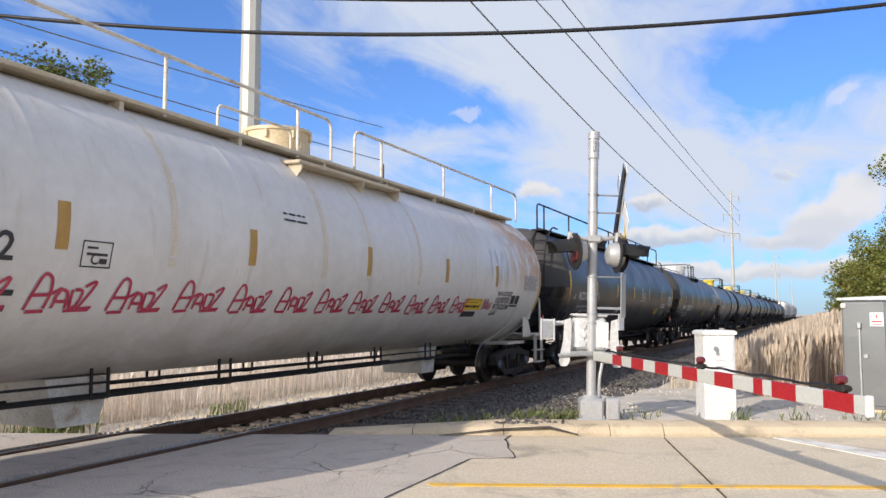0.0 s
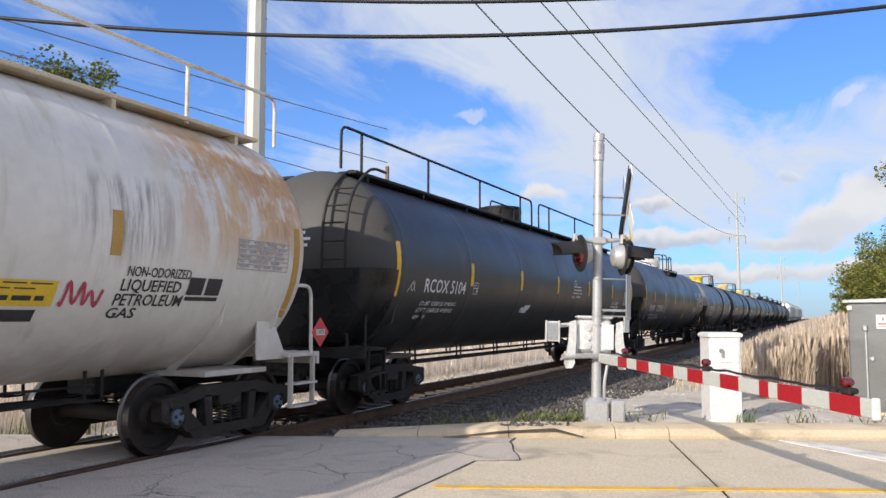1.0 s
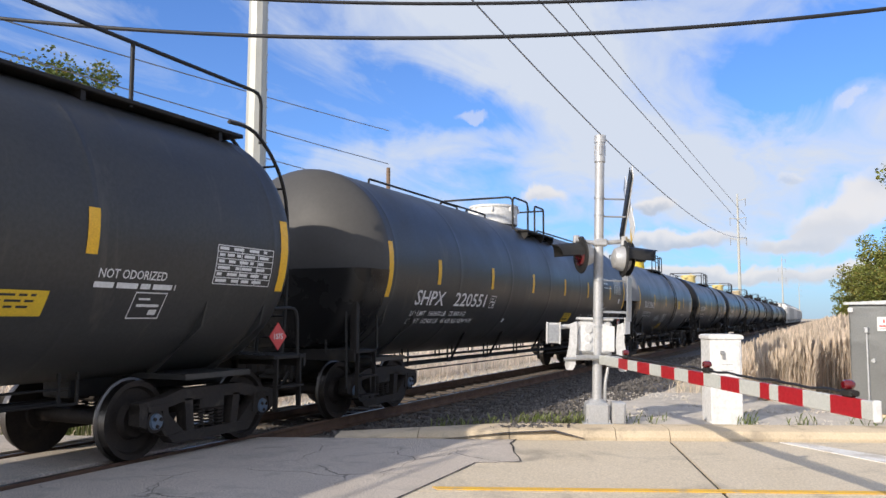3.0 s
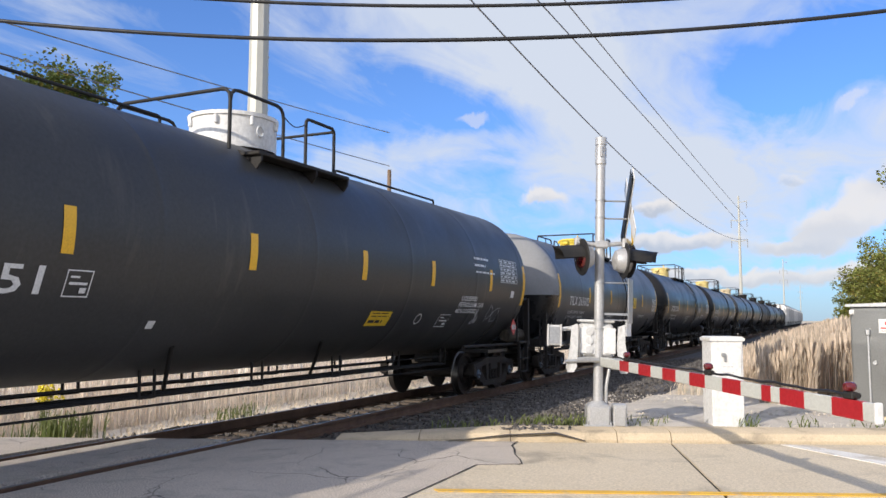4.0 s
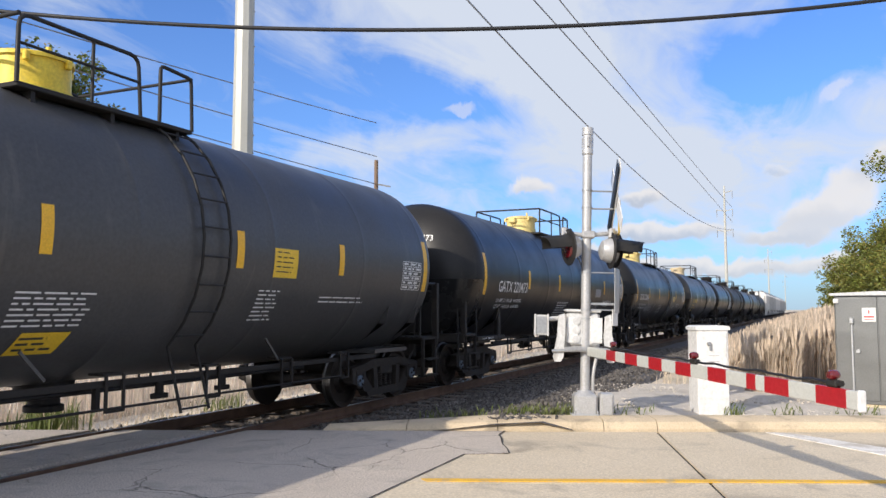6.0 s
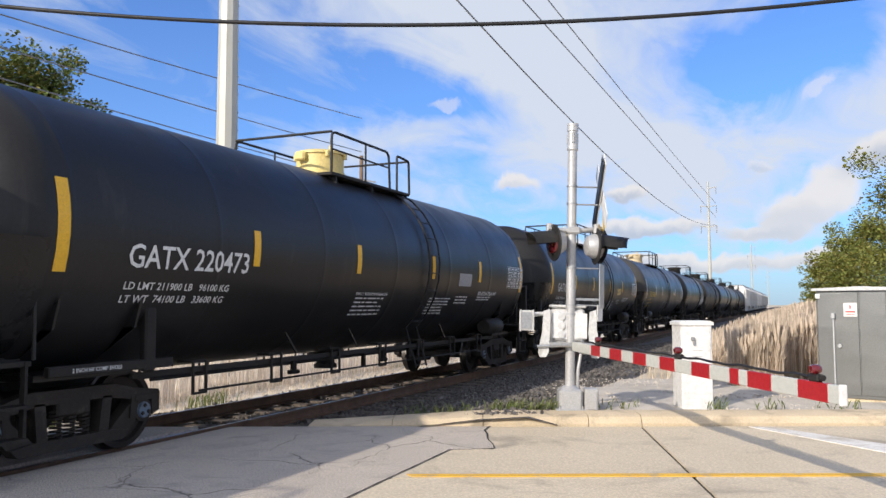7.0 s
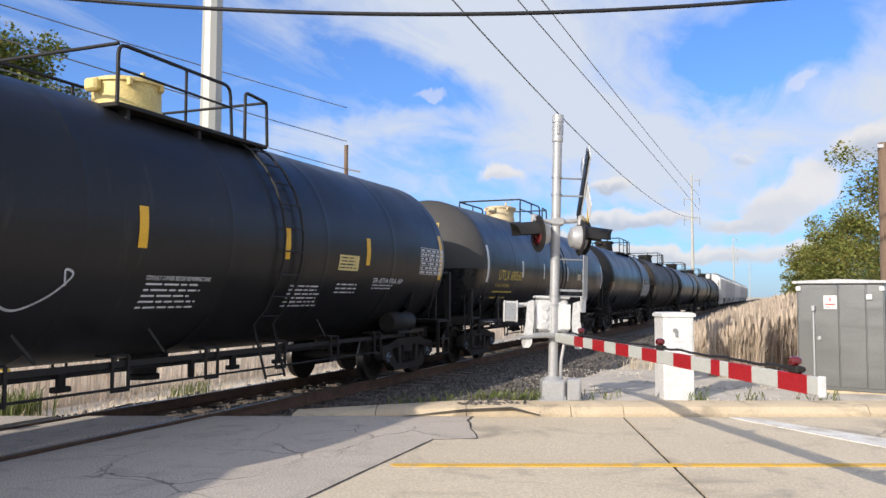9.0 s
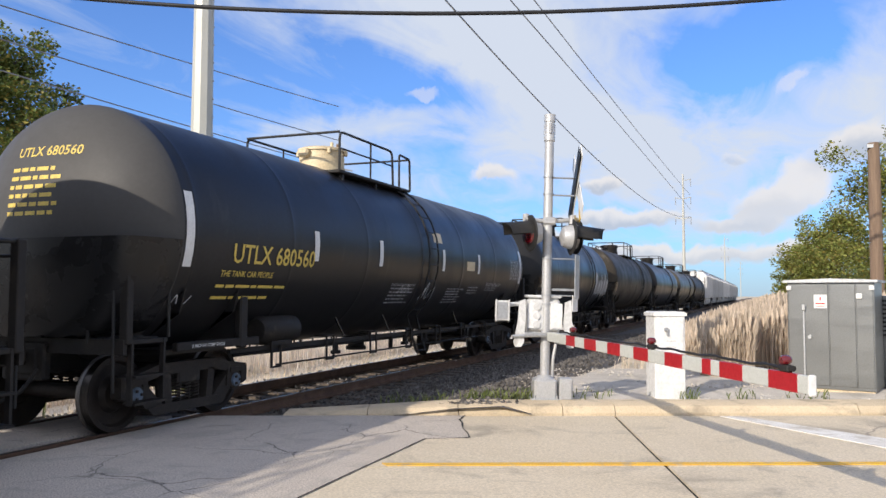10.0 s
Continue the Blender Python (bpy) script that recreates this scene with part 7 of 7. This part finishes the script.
def equipment_cabinet():
    d = Vector((1.13, -0.28, 0)).normalized()
    a = math.degrees(math.atan2(d.y, d.x))
    c = thing("equipment_cabinet", "grey brushed-aluminium equipment cabinet with a flat overhanging roof", "equipment cabinet", pose(7.80, 13.30, 0.08, 0, 0, a))
    w, dp, h = 1.18, 0.80, 1.60
    part("body", Shape().box((w / 2, dp / 2, h / 2 + 0.06), (w, dp, h - 0.02), chamfer=0.008), M_CAB, c)
    s = Shape()
    s.prism([(-0.05, h + 0.04), (w + 0.05, h + 0.04), (w + 0.05, h + 0.075), (w / 2, h + 0.10), (-0.05, h + 0.075)], lambda x, z, e: (x, -0.07 + e, z), dp + 0.14)
    part("roof", s, M_GALV, c, "flat overhanging metal roof")
    for x0, x1 in ((0.02, 0.57), (0.585, 0.93), (0.945, 1.16)):
        part("door", Shape().box(((x0 + x1) / 2, -0.008, h / 2 + 0.07), (x1 - x0, 0.016, h - 0.10), chamfer=0.005), M_CAB, c)
    s = Shape()
    s.box((0.235, -0.03, 0.78), (0.030, 0.025, 1.05), chamfer=0.006)
    s.box((0.235, -0.045, 1.27), (0.06, 0.05, 0.09), chamfer=0.01)
    part("locking_bar", s, M_GALV, c)
    part("lock", Shape().lathe([(-0.045, 0), (-0.045, 0.028), (-0.015, 0.032)], 14, "y", c=(0.31, 0, 0.83)), M_GALV, c, smooth=30)
    s = Shape()
    s.box((0.465, -0.019, 1.36), (0.18, 0.004, 0.20))
    sg = part("warning_sign", s, M_PANEL_WHITE, c, "small white warning sign with red bars")
    s = Shape()
    s.box((0.465, -0.023, 1.40), (0.02, 0.003, 0.05))
    s.box((0.465, -0.023, 1.33), (0.13, 0.003, 0.02))
    s.box((0.465, -0.023, 1.29), (0.12, 0.003, 0.008))
    part("sign_bars", s, M_PANEL_RED, sg)
    for x in (0.03, 1.15):
        s = Shape()
        s.box((x, -0.03, 1.56), (0.07, 0.03, 0.07), chamfer=0.01)
        s.lathe([(-0.055, 0), (-0.055, 0.018), (-0.04, 0.02)], 10, "y", c=(x, 0, 1.56))
        part("latch", s, M_WHITE, c)
    part("vent_box", Shape().box((0.985, -0.03, 1.44), (0.08, 0.04, 0.08), chamfer=0.008), M_WHITE, c)
    part("plinth", Shape().box((w / 2, dp / 2, 0.03), (w - 0.04, dp - 0.04, 0.08)), M_KERB, c)
    # louvred rack behind it
    r = thing("louvred_rack", "grey perforated metal rack beside the cabinet", "rack", pose(9.10, 13.9, 0.08, 0, 0, a))
    part("frame", Shape().box((0.3, 0.3, 0.75), (0.62, 0.55, 1.4), chamfer=0.01), M_CAB, r)
    for k in range(9):
        for j in range(4):
            part("louvre", Shape().box((0.08 + 0.145 * j, 0.018, 0.85 + 0.065 * k), (0.10, 0.02, 0.03)), M_BLACKMETAL, r)


def round_pole(name, label, category, x, y, z0, z1, r0, r1, material, n=12):
    p = thing(name, label, category, pose(x, y, z0))
    part("shaft", Shape().tube([(0, 0, 0), (0, 0, (z1 - z0) * 0.5), (0, 0, z1 - z0)], 0, n, radii=[r0, (r0 + r1) / 2, r1]), material, p, smooth=25)
    return p


def poles_and_wires():
    p = round_pole("transmission_pole", "tall pale tapered steel transmission pole with step bolts beside the track", "utility pole", -8, 19.4, -0.5, 30, 0.36, 0.17, M_POLE, 10)
    for k in range(30):
        z = 4.0 + 0.55 * k
        part("step_bolt", Shape().box((0.30 - 0.004 * k, 0.12, z), (0.10, 0.03, 0.03)), M_GALV, p)
    arms = [("a", 17.9), ("b", 21.3), ("c", 23.2)]
    for y, h in ((182, 28.2), (400, 29.6), (720, 30.0)):
        q = round_pole("transmission_pole", "slim pale steel transmission pole with short arms far along the track", "utility pole", -8, y, -0.5, h, 0.42, 0.18, M_POLE, 8)
        for k, dz in enumerate((1.0, 5.0, 9.4)):
            for sg in (1, -1) if k != 0 else (1,):
                arm = part("arm", Shape().tube([(0, 0, h - dz), (sg * 1.7, 0, h - dz + 0.35)], 0.09, 6), M_POLE, q)
                part("insulator", Shape().tube([(sg * 1.6, 0, h - dz + 0.3), (sg * 1.6, 0, h - dz - 1.3)], 0.08, 6), M_WIRE, q)
    for name, (y0, z0), (ym, zm), (y1, z1) in WIRES:
        co = np.polyfit([y0, ym, y1], [z0, zm, z1], 2)
        pts = [(-6.5, y, float(np.polyval(co, y))) for y in np.linspace(19.4, 182, 40)]
        tagged(part("power_line", Shape().tube(pts, 0.040, 6), M_WIRE, smooth=60), "thin grey power line strung between tall poles", "power line", "power lines")
    # thick black cable along the road and a second one above it
    for zs, r in (((7.33, 6.87, 7.36), 0.040), ((8.15, 7.56, 7.95), 0.035)):
        us, pts = (-7.54, 0.0, 9.52), []
        co = np.polyfit(us, zs, 2)
        for u in np.linspace(-24, 26, 60):
            pts.append((0.11 + u * U.x, 13.19 + u * U.y, float(np.polyval(co, u))))
        tagged(part("cable", Shape().tube(pts, r, 8), M_CABLE, smooth=60), "thick black cable sagging across the sky", "cable", "cables over the road")
    # wooden poles
    p = round_pole("wooden_pole", "weathered brown wooden pole among the trees", "utility pole", 10.4, 24.8, -0.2, 5.75, 0.19, 0.15, M_WOOD)
    part("bracket", Shape().box((-0.1, -0.1, 5.85), (0.16, 0.1, 0.10)), M_GALV, p)
    p = round_pole("wooden_pole", "thin wooden pole with a bracket behind the train", "utility pole", -12, 34.9, -0.5, 9.0, 0.15, 0.10, M_WOOD)
    part("bracket", Shape().tube([(0, 0, 8.3), (0.7, 0.2, 8.15)], 0.04, 6), M_GALV, p)
    for z0, z1 in LOW_WIRES:
        pts = []
        for k in range(25):
            f = k / 24
            pts.append((-12, -8 + 42.9 * f, z0 + (z1 - z0) * f - 1.0 * 4 * f * (1 - f) * 0.25))
        tagged(part("power_line", Shape().tube(pts, 0.022, 6), M_WIRE, smooth=60), "thin wire running to a wooden pole behind the train", "power line", "power lines")


WIRES = [("a", (33.1, 15.93), (56.0, 14.7), (153, 16.2)), ("b", (43.7, 19.54), (73, 19.85), (152, 20.3)), ("c", (48.5, 21.5), (78.8, 21.75), (155, 22.9))]
LOW_WIRES = [(8.3, 10.9), (8.3, 9.2), (8.1, 7.8)]

# ---- trees, reeds and weeds ----


def tree(x, y, z0, height, spread, seed, label, leaf=None, low=0.25, leaves=5200, size=0.16):
    rng = random.Random(seed)
    t = thing("tree", label, "tree", pose(x, y, z0), "trees")
    s = Shape()
    lean = (rng.uniform(-0.3, 0.3), rng.uniform(-0.3, 0.3))
    trunk = [(lean[0] * f * f, lean[1] * f * f, height * 0.8 * f) for f in (0, 0.15, 0.35, 0.6, 0.8, 1)]
    s.tube(trunk, 0, 9, radii=[0.030 * height, 0.024 * height, 0.018 * height, 0.012 * height, 0.007 * height, 0.002 * height])
    part("trunk", s, M_BARK, t, smooth=50)
    tips = []
    for k in range(17):
        f = low + (0.95 - low) * (k + rng.random()) / 17
        a = k * 2.4 + rng.uniform(-0.4, 0.4)
        base = Vector((lean[0] * f * f, lean[1] * f * f, height * 0.8 * f))
        reach = spread * (1.0 - 0.65 * ((f - low) / (1 - low)) ** 1.5) * rng.uniform(0.6, 1.1)
        tip = base + Vector((math.cos(a) * reach, math.sin(a) * reach, height * rng.uniform(0.08, 0.22)))
        mid = base.lerp(tip, 0.5) + Vector((0, 0, 0.04 * height))
        sh = Shape().tube([base, mid, tip], 0, 6, radii=[0.008 * height, 0.005 * height, 0.0015 * height])
        part("limb", sh, M_BARK, t, smooth=60)
        tips += [(mid, 0.20 * spread), (base.lerp(tip, 0.75), 0.26 * spread), (tip, 0.28 * spread)]
        for j in range(2):
            q = tip + Vector((rng.uniform(-1, 1), rng.uniform(-1, 1), rng.uniform(-0.5, 0.9))) * 0.3 * spread
            tips.append((q, 0.18 * spread))
    tips.append((Vector((lean[0], lean[1], height * 0.93)), 0.3 * spread))
    V, F, MI = [], [], []
    for i in range(leaves):
        c, r = tips[rng.randrange(len(tips))]
        d = Vector((rng.gauss(0, 1), rng.gauss(0, 1), rng.gauss(0, 0.8)))
        d = d.normalized() * r * rng.random() ** 0.45
        p = c + d
        e = Euler((rng.uniform(-0.9, 0.9), rng.uniform(-0.9, 0.9), rng.uniform(0, 6.3))).to_matrix()
        q = size * rng.uniform(0.6, 1.25)
        k = len(V)
        for a, b, h in ((-0.5, 0, 0), (0, -0.34, 0.08), (0.55, 0, -0.05), (0, 0.34, 0.08)):
            V.append(tuple(p + e @ Vector((a * q, b * q, h * q))))
        F.append((k, k + 1, k + 2, k + 3))
        MI.append(1 if rng.random() < 0.22 else 0)
    me = bpy.data.meshes.new("crown")
    me.from_pydata(V, [], F)
    me.materials.append(leaf or M_LEAF)
    me.materials.append(M_LEAF_DRY)
    me.polygons.foreach_set("material_index", MI)
    part("crown", me, None, t, "loose green leafy crown")
    return t


def blades(name, label, category, spots, material, rng, plume=True, width=0.011, leafy=1):
    """Many thin stems with leaves, in one mesh. spots: (x, y, z, height)."""
    V, F = [], []
    for x, y, z, h in spots:
        bend_x, bend_y = rng.gauss(0.03, 0.06) * h, rng.gauss(0.04, 0.06) * h
        a = rng.uniform(0, math.pi)
        wx, wy = math.cos(a) * width, math.sin(a) * width
        k = len(V)
        for f, wf in ((0, 1.0), (0.55, 0.8), (1.0, 0.35)):
            px, py, pz = x + bend_x * f * f, y + bend_y * f * f, z + h * f
            V.append((px - wx * wf, py - wy * wf, pz))
            V.append((px + wx * wf, py + wy * wf, pz))
        F.append((k, k + 1, k + 3, k + 2))
        F.append((k + 2, k + 3, k + 5, k + 4))
        for j in range(leafy):
            f = rng.uniform(0.25, 0.9)
            px, py, pz = x + bend_x * f * f, y + bend_y * f * f, z + h * f
            b = rng.uniform(0, 6.3)
            ln = 0.10 + h * rng.uniform(0.05, 0.13)
            dx, dy = math.cos(b) * ln * 0.30, math.sin(b) * ln * 0.30
            k = len(V)
            V += [(px, py, pz - 0.01), (px + dx - wy * 0.7, py + dy + wx * 0.7, pz + ln * 0.8), (px + dx * 2.0, py + dy * 2.0, pz + ln * 1.15), (px + dx * 0.9 + wy * 0.7, py + dy * 0.9 - wx * 0.7, pz + ln * 0.65)]
            F.append((k, k + 1, k + 2, k + 3))
        if plume and rng.random() < 0.6:
            px, py, pz = x + bend_x, y + bend_y, z + h
            k = len(V)
            r = 0.022 + 0.016 * rng.random()
            V += [(px, py, pz - 0.10), (px + r, py, pz + 0.05), (px + bend_x * 0.2, py + bend_y * 0.2, pz + 0.22), (px - r, py + r, pz + 0.04)]
            F.append((k, k + 1, k + 2, k + 3))
    me = bpy.data.meshes.new(name)
    me.from_pydata(V, [], F)
    me.materials.append(material)
    return tagged(new(name, me), label, category, kind="stuff")


def vegetation():
    rng = random.Random(77)
    # reed bed between the ballast and the trees
    spots = []
    while len(spots) < 34000:
        d = rng.random() ** 1.9
        y = 14.9 + 120 * d
        left = 4.9 + 0.3 * noise.noise((y * 0.4, 0, 0))
        right = 9.8 + 0.06 * (y - 15)
        x = left + (right - left) * rng.random() ** 0.9
        if y < 16.2 and x > 7.3 or x < 6.4 and y < 19 - 1.2 * rng.random():
            continue
        h = (0.22 + 0.92 * min(1, (x - left) / 3.2) + 0.14 * noise.noise((x * 0.6, y * 0.35, 4)) + rng.gauss(0, 0.10) + 0.12 * min(1, (y - 15) / 30))
        spots.append((x, y, ground_height(x, y) - 0.03, max(0.2, h)))
    blades("reed_bed", "tall dry tan reeds beside the railway ballast", "reeds", spots, M_REED, rng, width=0.010)
    # reeds beyond the track, thinly set
    spots = []
    while len(spots) < 6500:
        y = 5.2 + 75 * rng.random() ** 1.6
        x = -4.4 - 2.8 * rng.random() ** 1.1 + 0.4 * noise.noise((y * 0.5, 3, 0))
        if y < KERB_A.y + (x - KERB_A.x) * U.y / U.x + 0.5:
            continue
        h = 1.15 + 0.25 * noise.noise((x * 0.6, y * 0.35, 8)) + rng.gauss(0, 0.15)
        spots.append((x, y, ground_height(x, y) - 0.03, max(0.5, h * min(1, 0.55 + (-4.2 - x) * 0.6))))
    blades("reed_bed", "tall dry tan reeds on the far side of the track", "reeds", spots, M_REED_PALE, rng, width=0.011)
    # trampled dead grass
    spots = []
    for _ in range(3200):
        y = 6.0 + 26 * rng.random() ** 1.6
        x = rng.uniform(-4.9, -3.2) if rng.random() < 0.8 else rng.uniform(-3.4, -2.1)
        if y < KERB_A.y + (x - KERB_A.x) * U.y / U.x + 0.35:
            continue
        spots.append((x, y, ground_height(x, y) - 0.01, rng.uniform(0.03, 0.13)))
    for _ in range(500):
        y = 16.0 + 30 * rng.random() ** 1.6
        x = rng.uniform(4.7, 6.2)
        spots.append((x, y, ground_height(x, y) - 0.01, rng.uniform(0.05, 0.35)))
    blades("dead_grass", "short flattened straw-coloured dead grass along the track", "dead grass", spots, M_STRAW, rng, plume=False, width=0.008)
    # green weeds behind the kerb and at the far road edge
    spots = []
    for _ in range(520):
        u = rng.choice((rng.uniform(-2.2, -0.6), rng.uniform(-3.0, 0.2), rng.uniform(0.9, 4.6)))
        w = -0.56 - 0.30 * rng.random() ** 2
        if noise.noise((u * 1.9, w * 2, 2)) < (-0.12 if u < 0.5 else 0.10):
            continue
        p = road(u, w)
        spots.append((p.x, p.y, max(0.0, ground_height(p.x, p.y)) + 0.02, rng.uniform(0.03, 0.12)))
    for cx, cy, n, hh in ((-3.3, 7.2, 240, 0.55), (-3.0, 8.6, 300, 0.6), (-3.6, 6.6, 200, 0.5), (-2.9, 12.5, 90, 0.3)):
        for _ in range(n):
            x, y = cx + rng.gauss(0, 0.22), cy + rng.gauss(0, 0.22)
            spots.append((x, y, ground_height(x, y), rng.uniform(0.3, 1.0) * hh))
    blades("green_weeds", "green weeds growing along the kerb and road edge", "weeds", spots, M_WEED, rng, plume=False, width=0.012)
    tree(-16.0, 18.6, -0.5, 11.2, 3.2, 1, "tall leafy green oak behind the train", leaves=26000, size=0.16)
    tree(-15.4, 21.4, -0.5, 8.6, 1.8, 2, "smaller leafy green tree beside the oak", leaves=12000, size=0.15)
    # the right-hand trees take the leaf colour that has sunlight painted in
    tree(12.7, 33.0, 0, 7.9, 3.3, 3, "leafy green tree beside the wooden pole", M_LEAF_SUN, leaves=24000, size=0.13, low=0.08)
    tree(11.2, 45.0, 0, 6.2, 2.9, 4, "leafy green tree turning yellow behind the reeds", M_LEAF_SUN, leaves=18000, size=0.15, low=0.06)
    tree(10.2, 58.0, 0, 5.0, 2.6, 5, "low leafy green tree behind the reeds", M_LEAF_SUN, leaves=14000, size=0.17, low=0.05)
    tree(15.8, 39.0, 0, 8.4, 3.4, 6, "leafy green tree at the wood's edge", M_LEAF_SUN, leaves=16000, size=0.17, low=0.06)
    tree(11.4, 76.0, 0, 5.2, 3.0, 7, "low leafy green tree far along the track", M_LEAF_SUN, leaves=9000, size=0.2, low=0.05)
    # the wood's edge goes on along the line, far off
    V, F = [], []
    for k in range(1500):
        f = rng.random() ** 1.5
        y = 62 + 420 * f
        c = Vector((13.6 + 0.012 * (y - 62) + 7 * rng.random(), y, rng.uniform(0.3, 5.6) * (0.8 + 0.25 * noise.noise((y * 0.12, 0, 6)))))
        r = rng.uniform(0.5, 1.1)
        for _ in range(26):
            d = Vector((rng.gauss(0, 1), rng.gauss(0, 1), rng.gauss(0, 0.8))).normalized() * r * rng.random() ** 0.4
            e = Euler((rng.uniform(-1, 1), rng.uniform(-1, 1), rng.uniform(0, 6.3))).to_matrix()
            q = rng.uniform(0.16, 0.34)
            n = len(V)
            V.extend([tuple(c + d + e @ Vector((a * q, b * q, 0))) for a, b in ((-0.6, 0), (0, -0.4), (0.6, 0), (0, 0.4))])
            F.append((n, n + 1, n + 2, n + 3))
    me = bpy.data.meshes.new("far_woods")
    me.from_pydata(V, [], F)
    me.materials.append(M_LEAF)
    tagged(new("far_woods", me), "far green wood along the railway line", "woods", kind="stuff")
    goldenrod(-3.45, 8.75, rng)


def goldenrod(x, y, rng):
    g = thing("goldenrod", "green goldenrod plant with bright yellow flower heads", "plant", pose(x, y, ground_height(x, y)))
    for k in range(9):
        a, ln = rng.uniform(0, 6.3), rng.uniform(0.75, 1.12)
        dx, dy = 0.22 * math.cos(a) * rng.random(), 0.22 * math.sin(a) * rng.random()
        stem = Shape().tube([(dx * 0.3, dy * 0.3, 0), (dx * 0.6, dy * 0.6, ln * 0.6), (dx, dy, ln)], 0.006, 5)
        for j in range(14):
            f = rng.uniform(0.1, 0.85)
            b = rng.uniform(0, 6.3)
            c, sn = math.cos(b), math.sin(b)
            px, py, pz = dx * f, dy * f, ln * f
            stem.add([(px, py, pz), (px + 0.06 * c - 0.012 * sn, py + 0.06 * sn + 0.012 * c, pz + 0.03), (px + 0.14 * c, py + 0.14 * sn, pz + 0.01), (px + 0.06 * c + 0.012 * sn, py + 0.06 * sn - 0.012 * c, pz + 0.03)], [(0, 1, 2, 3)])
        st = part("stem", stem, M_WEED, g)
        head = Shape()
        for j in range(40):
            f = rng.random()
            b = rng.uniform(0, 6.3)
            w = 0.07 * (1 - f) + 0.01
            head.box((dx + w * math.cos(b), dy + w * math.sin(b), ln - 0.02 + 0.17 * f), (0.022, 0.022, 0.018), Euler((b, f, 0)).to_matrix())
        part("flower_head", head, M_GOLDENROD, st, "bright yellow flower head")



crossing_signal()
gate_arm()
signal_box()
equipment_cabinet()
poles_and_wires()
vegetation()
motions()
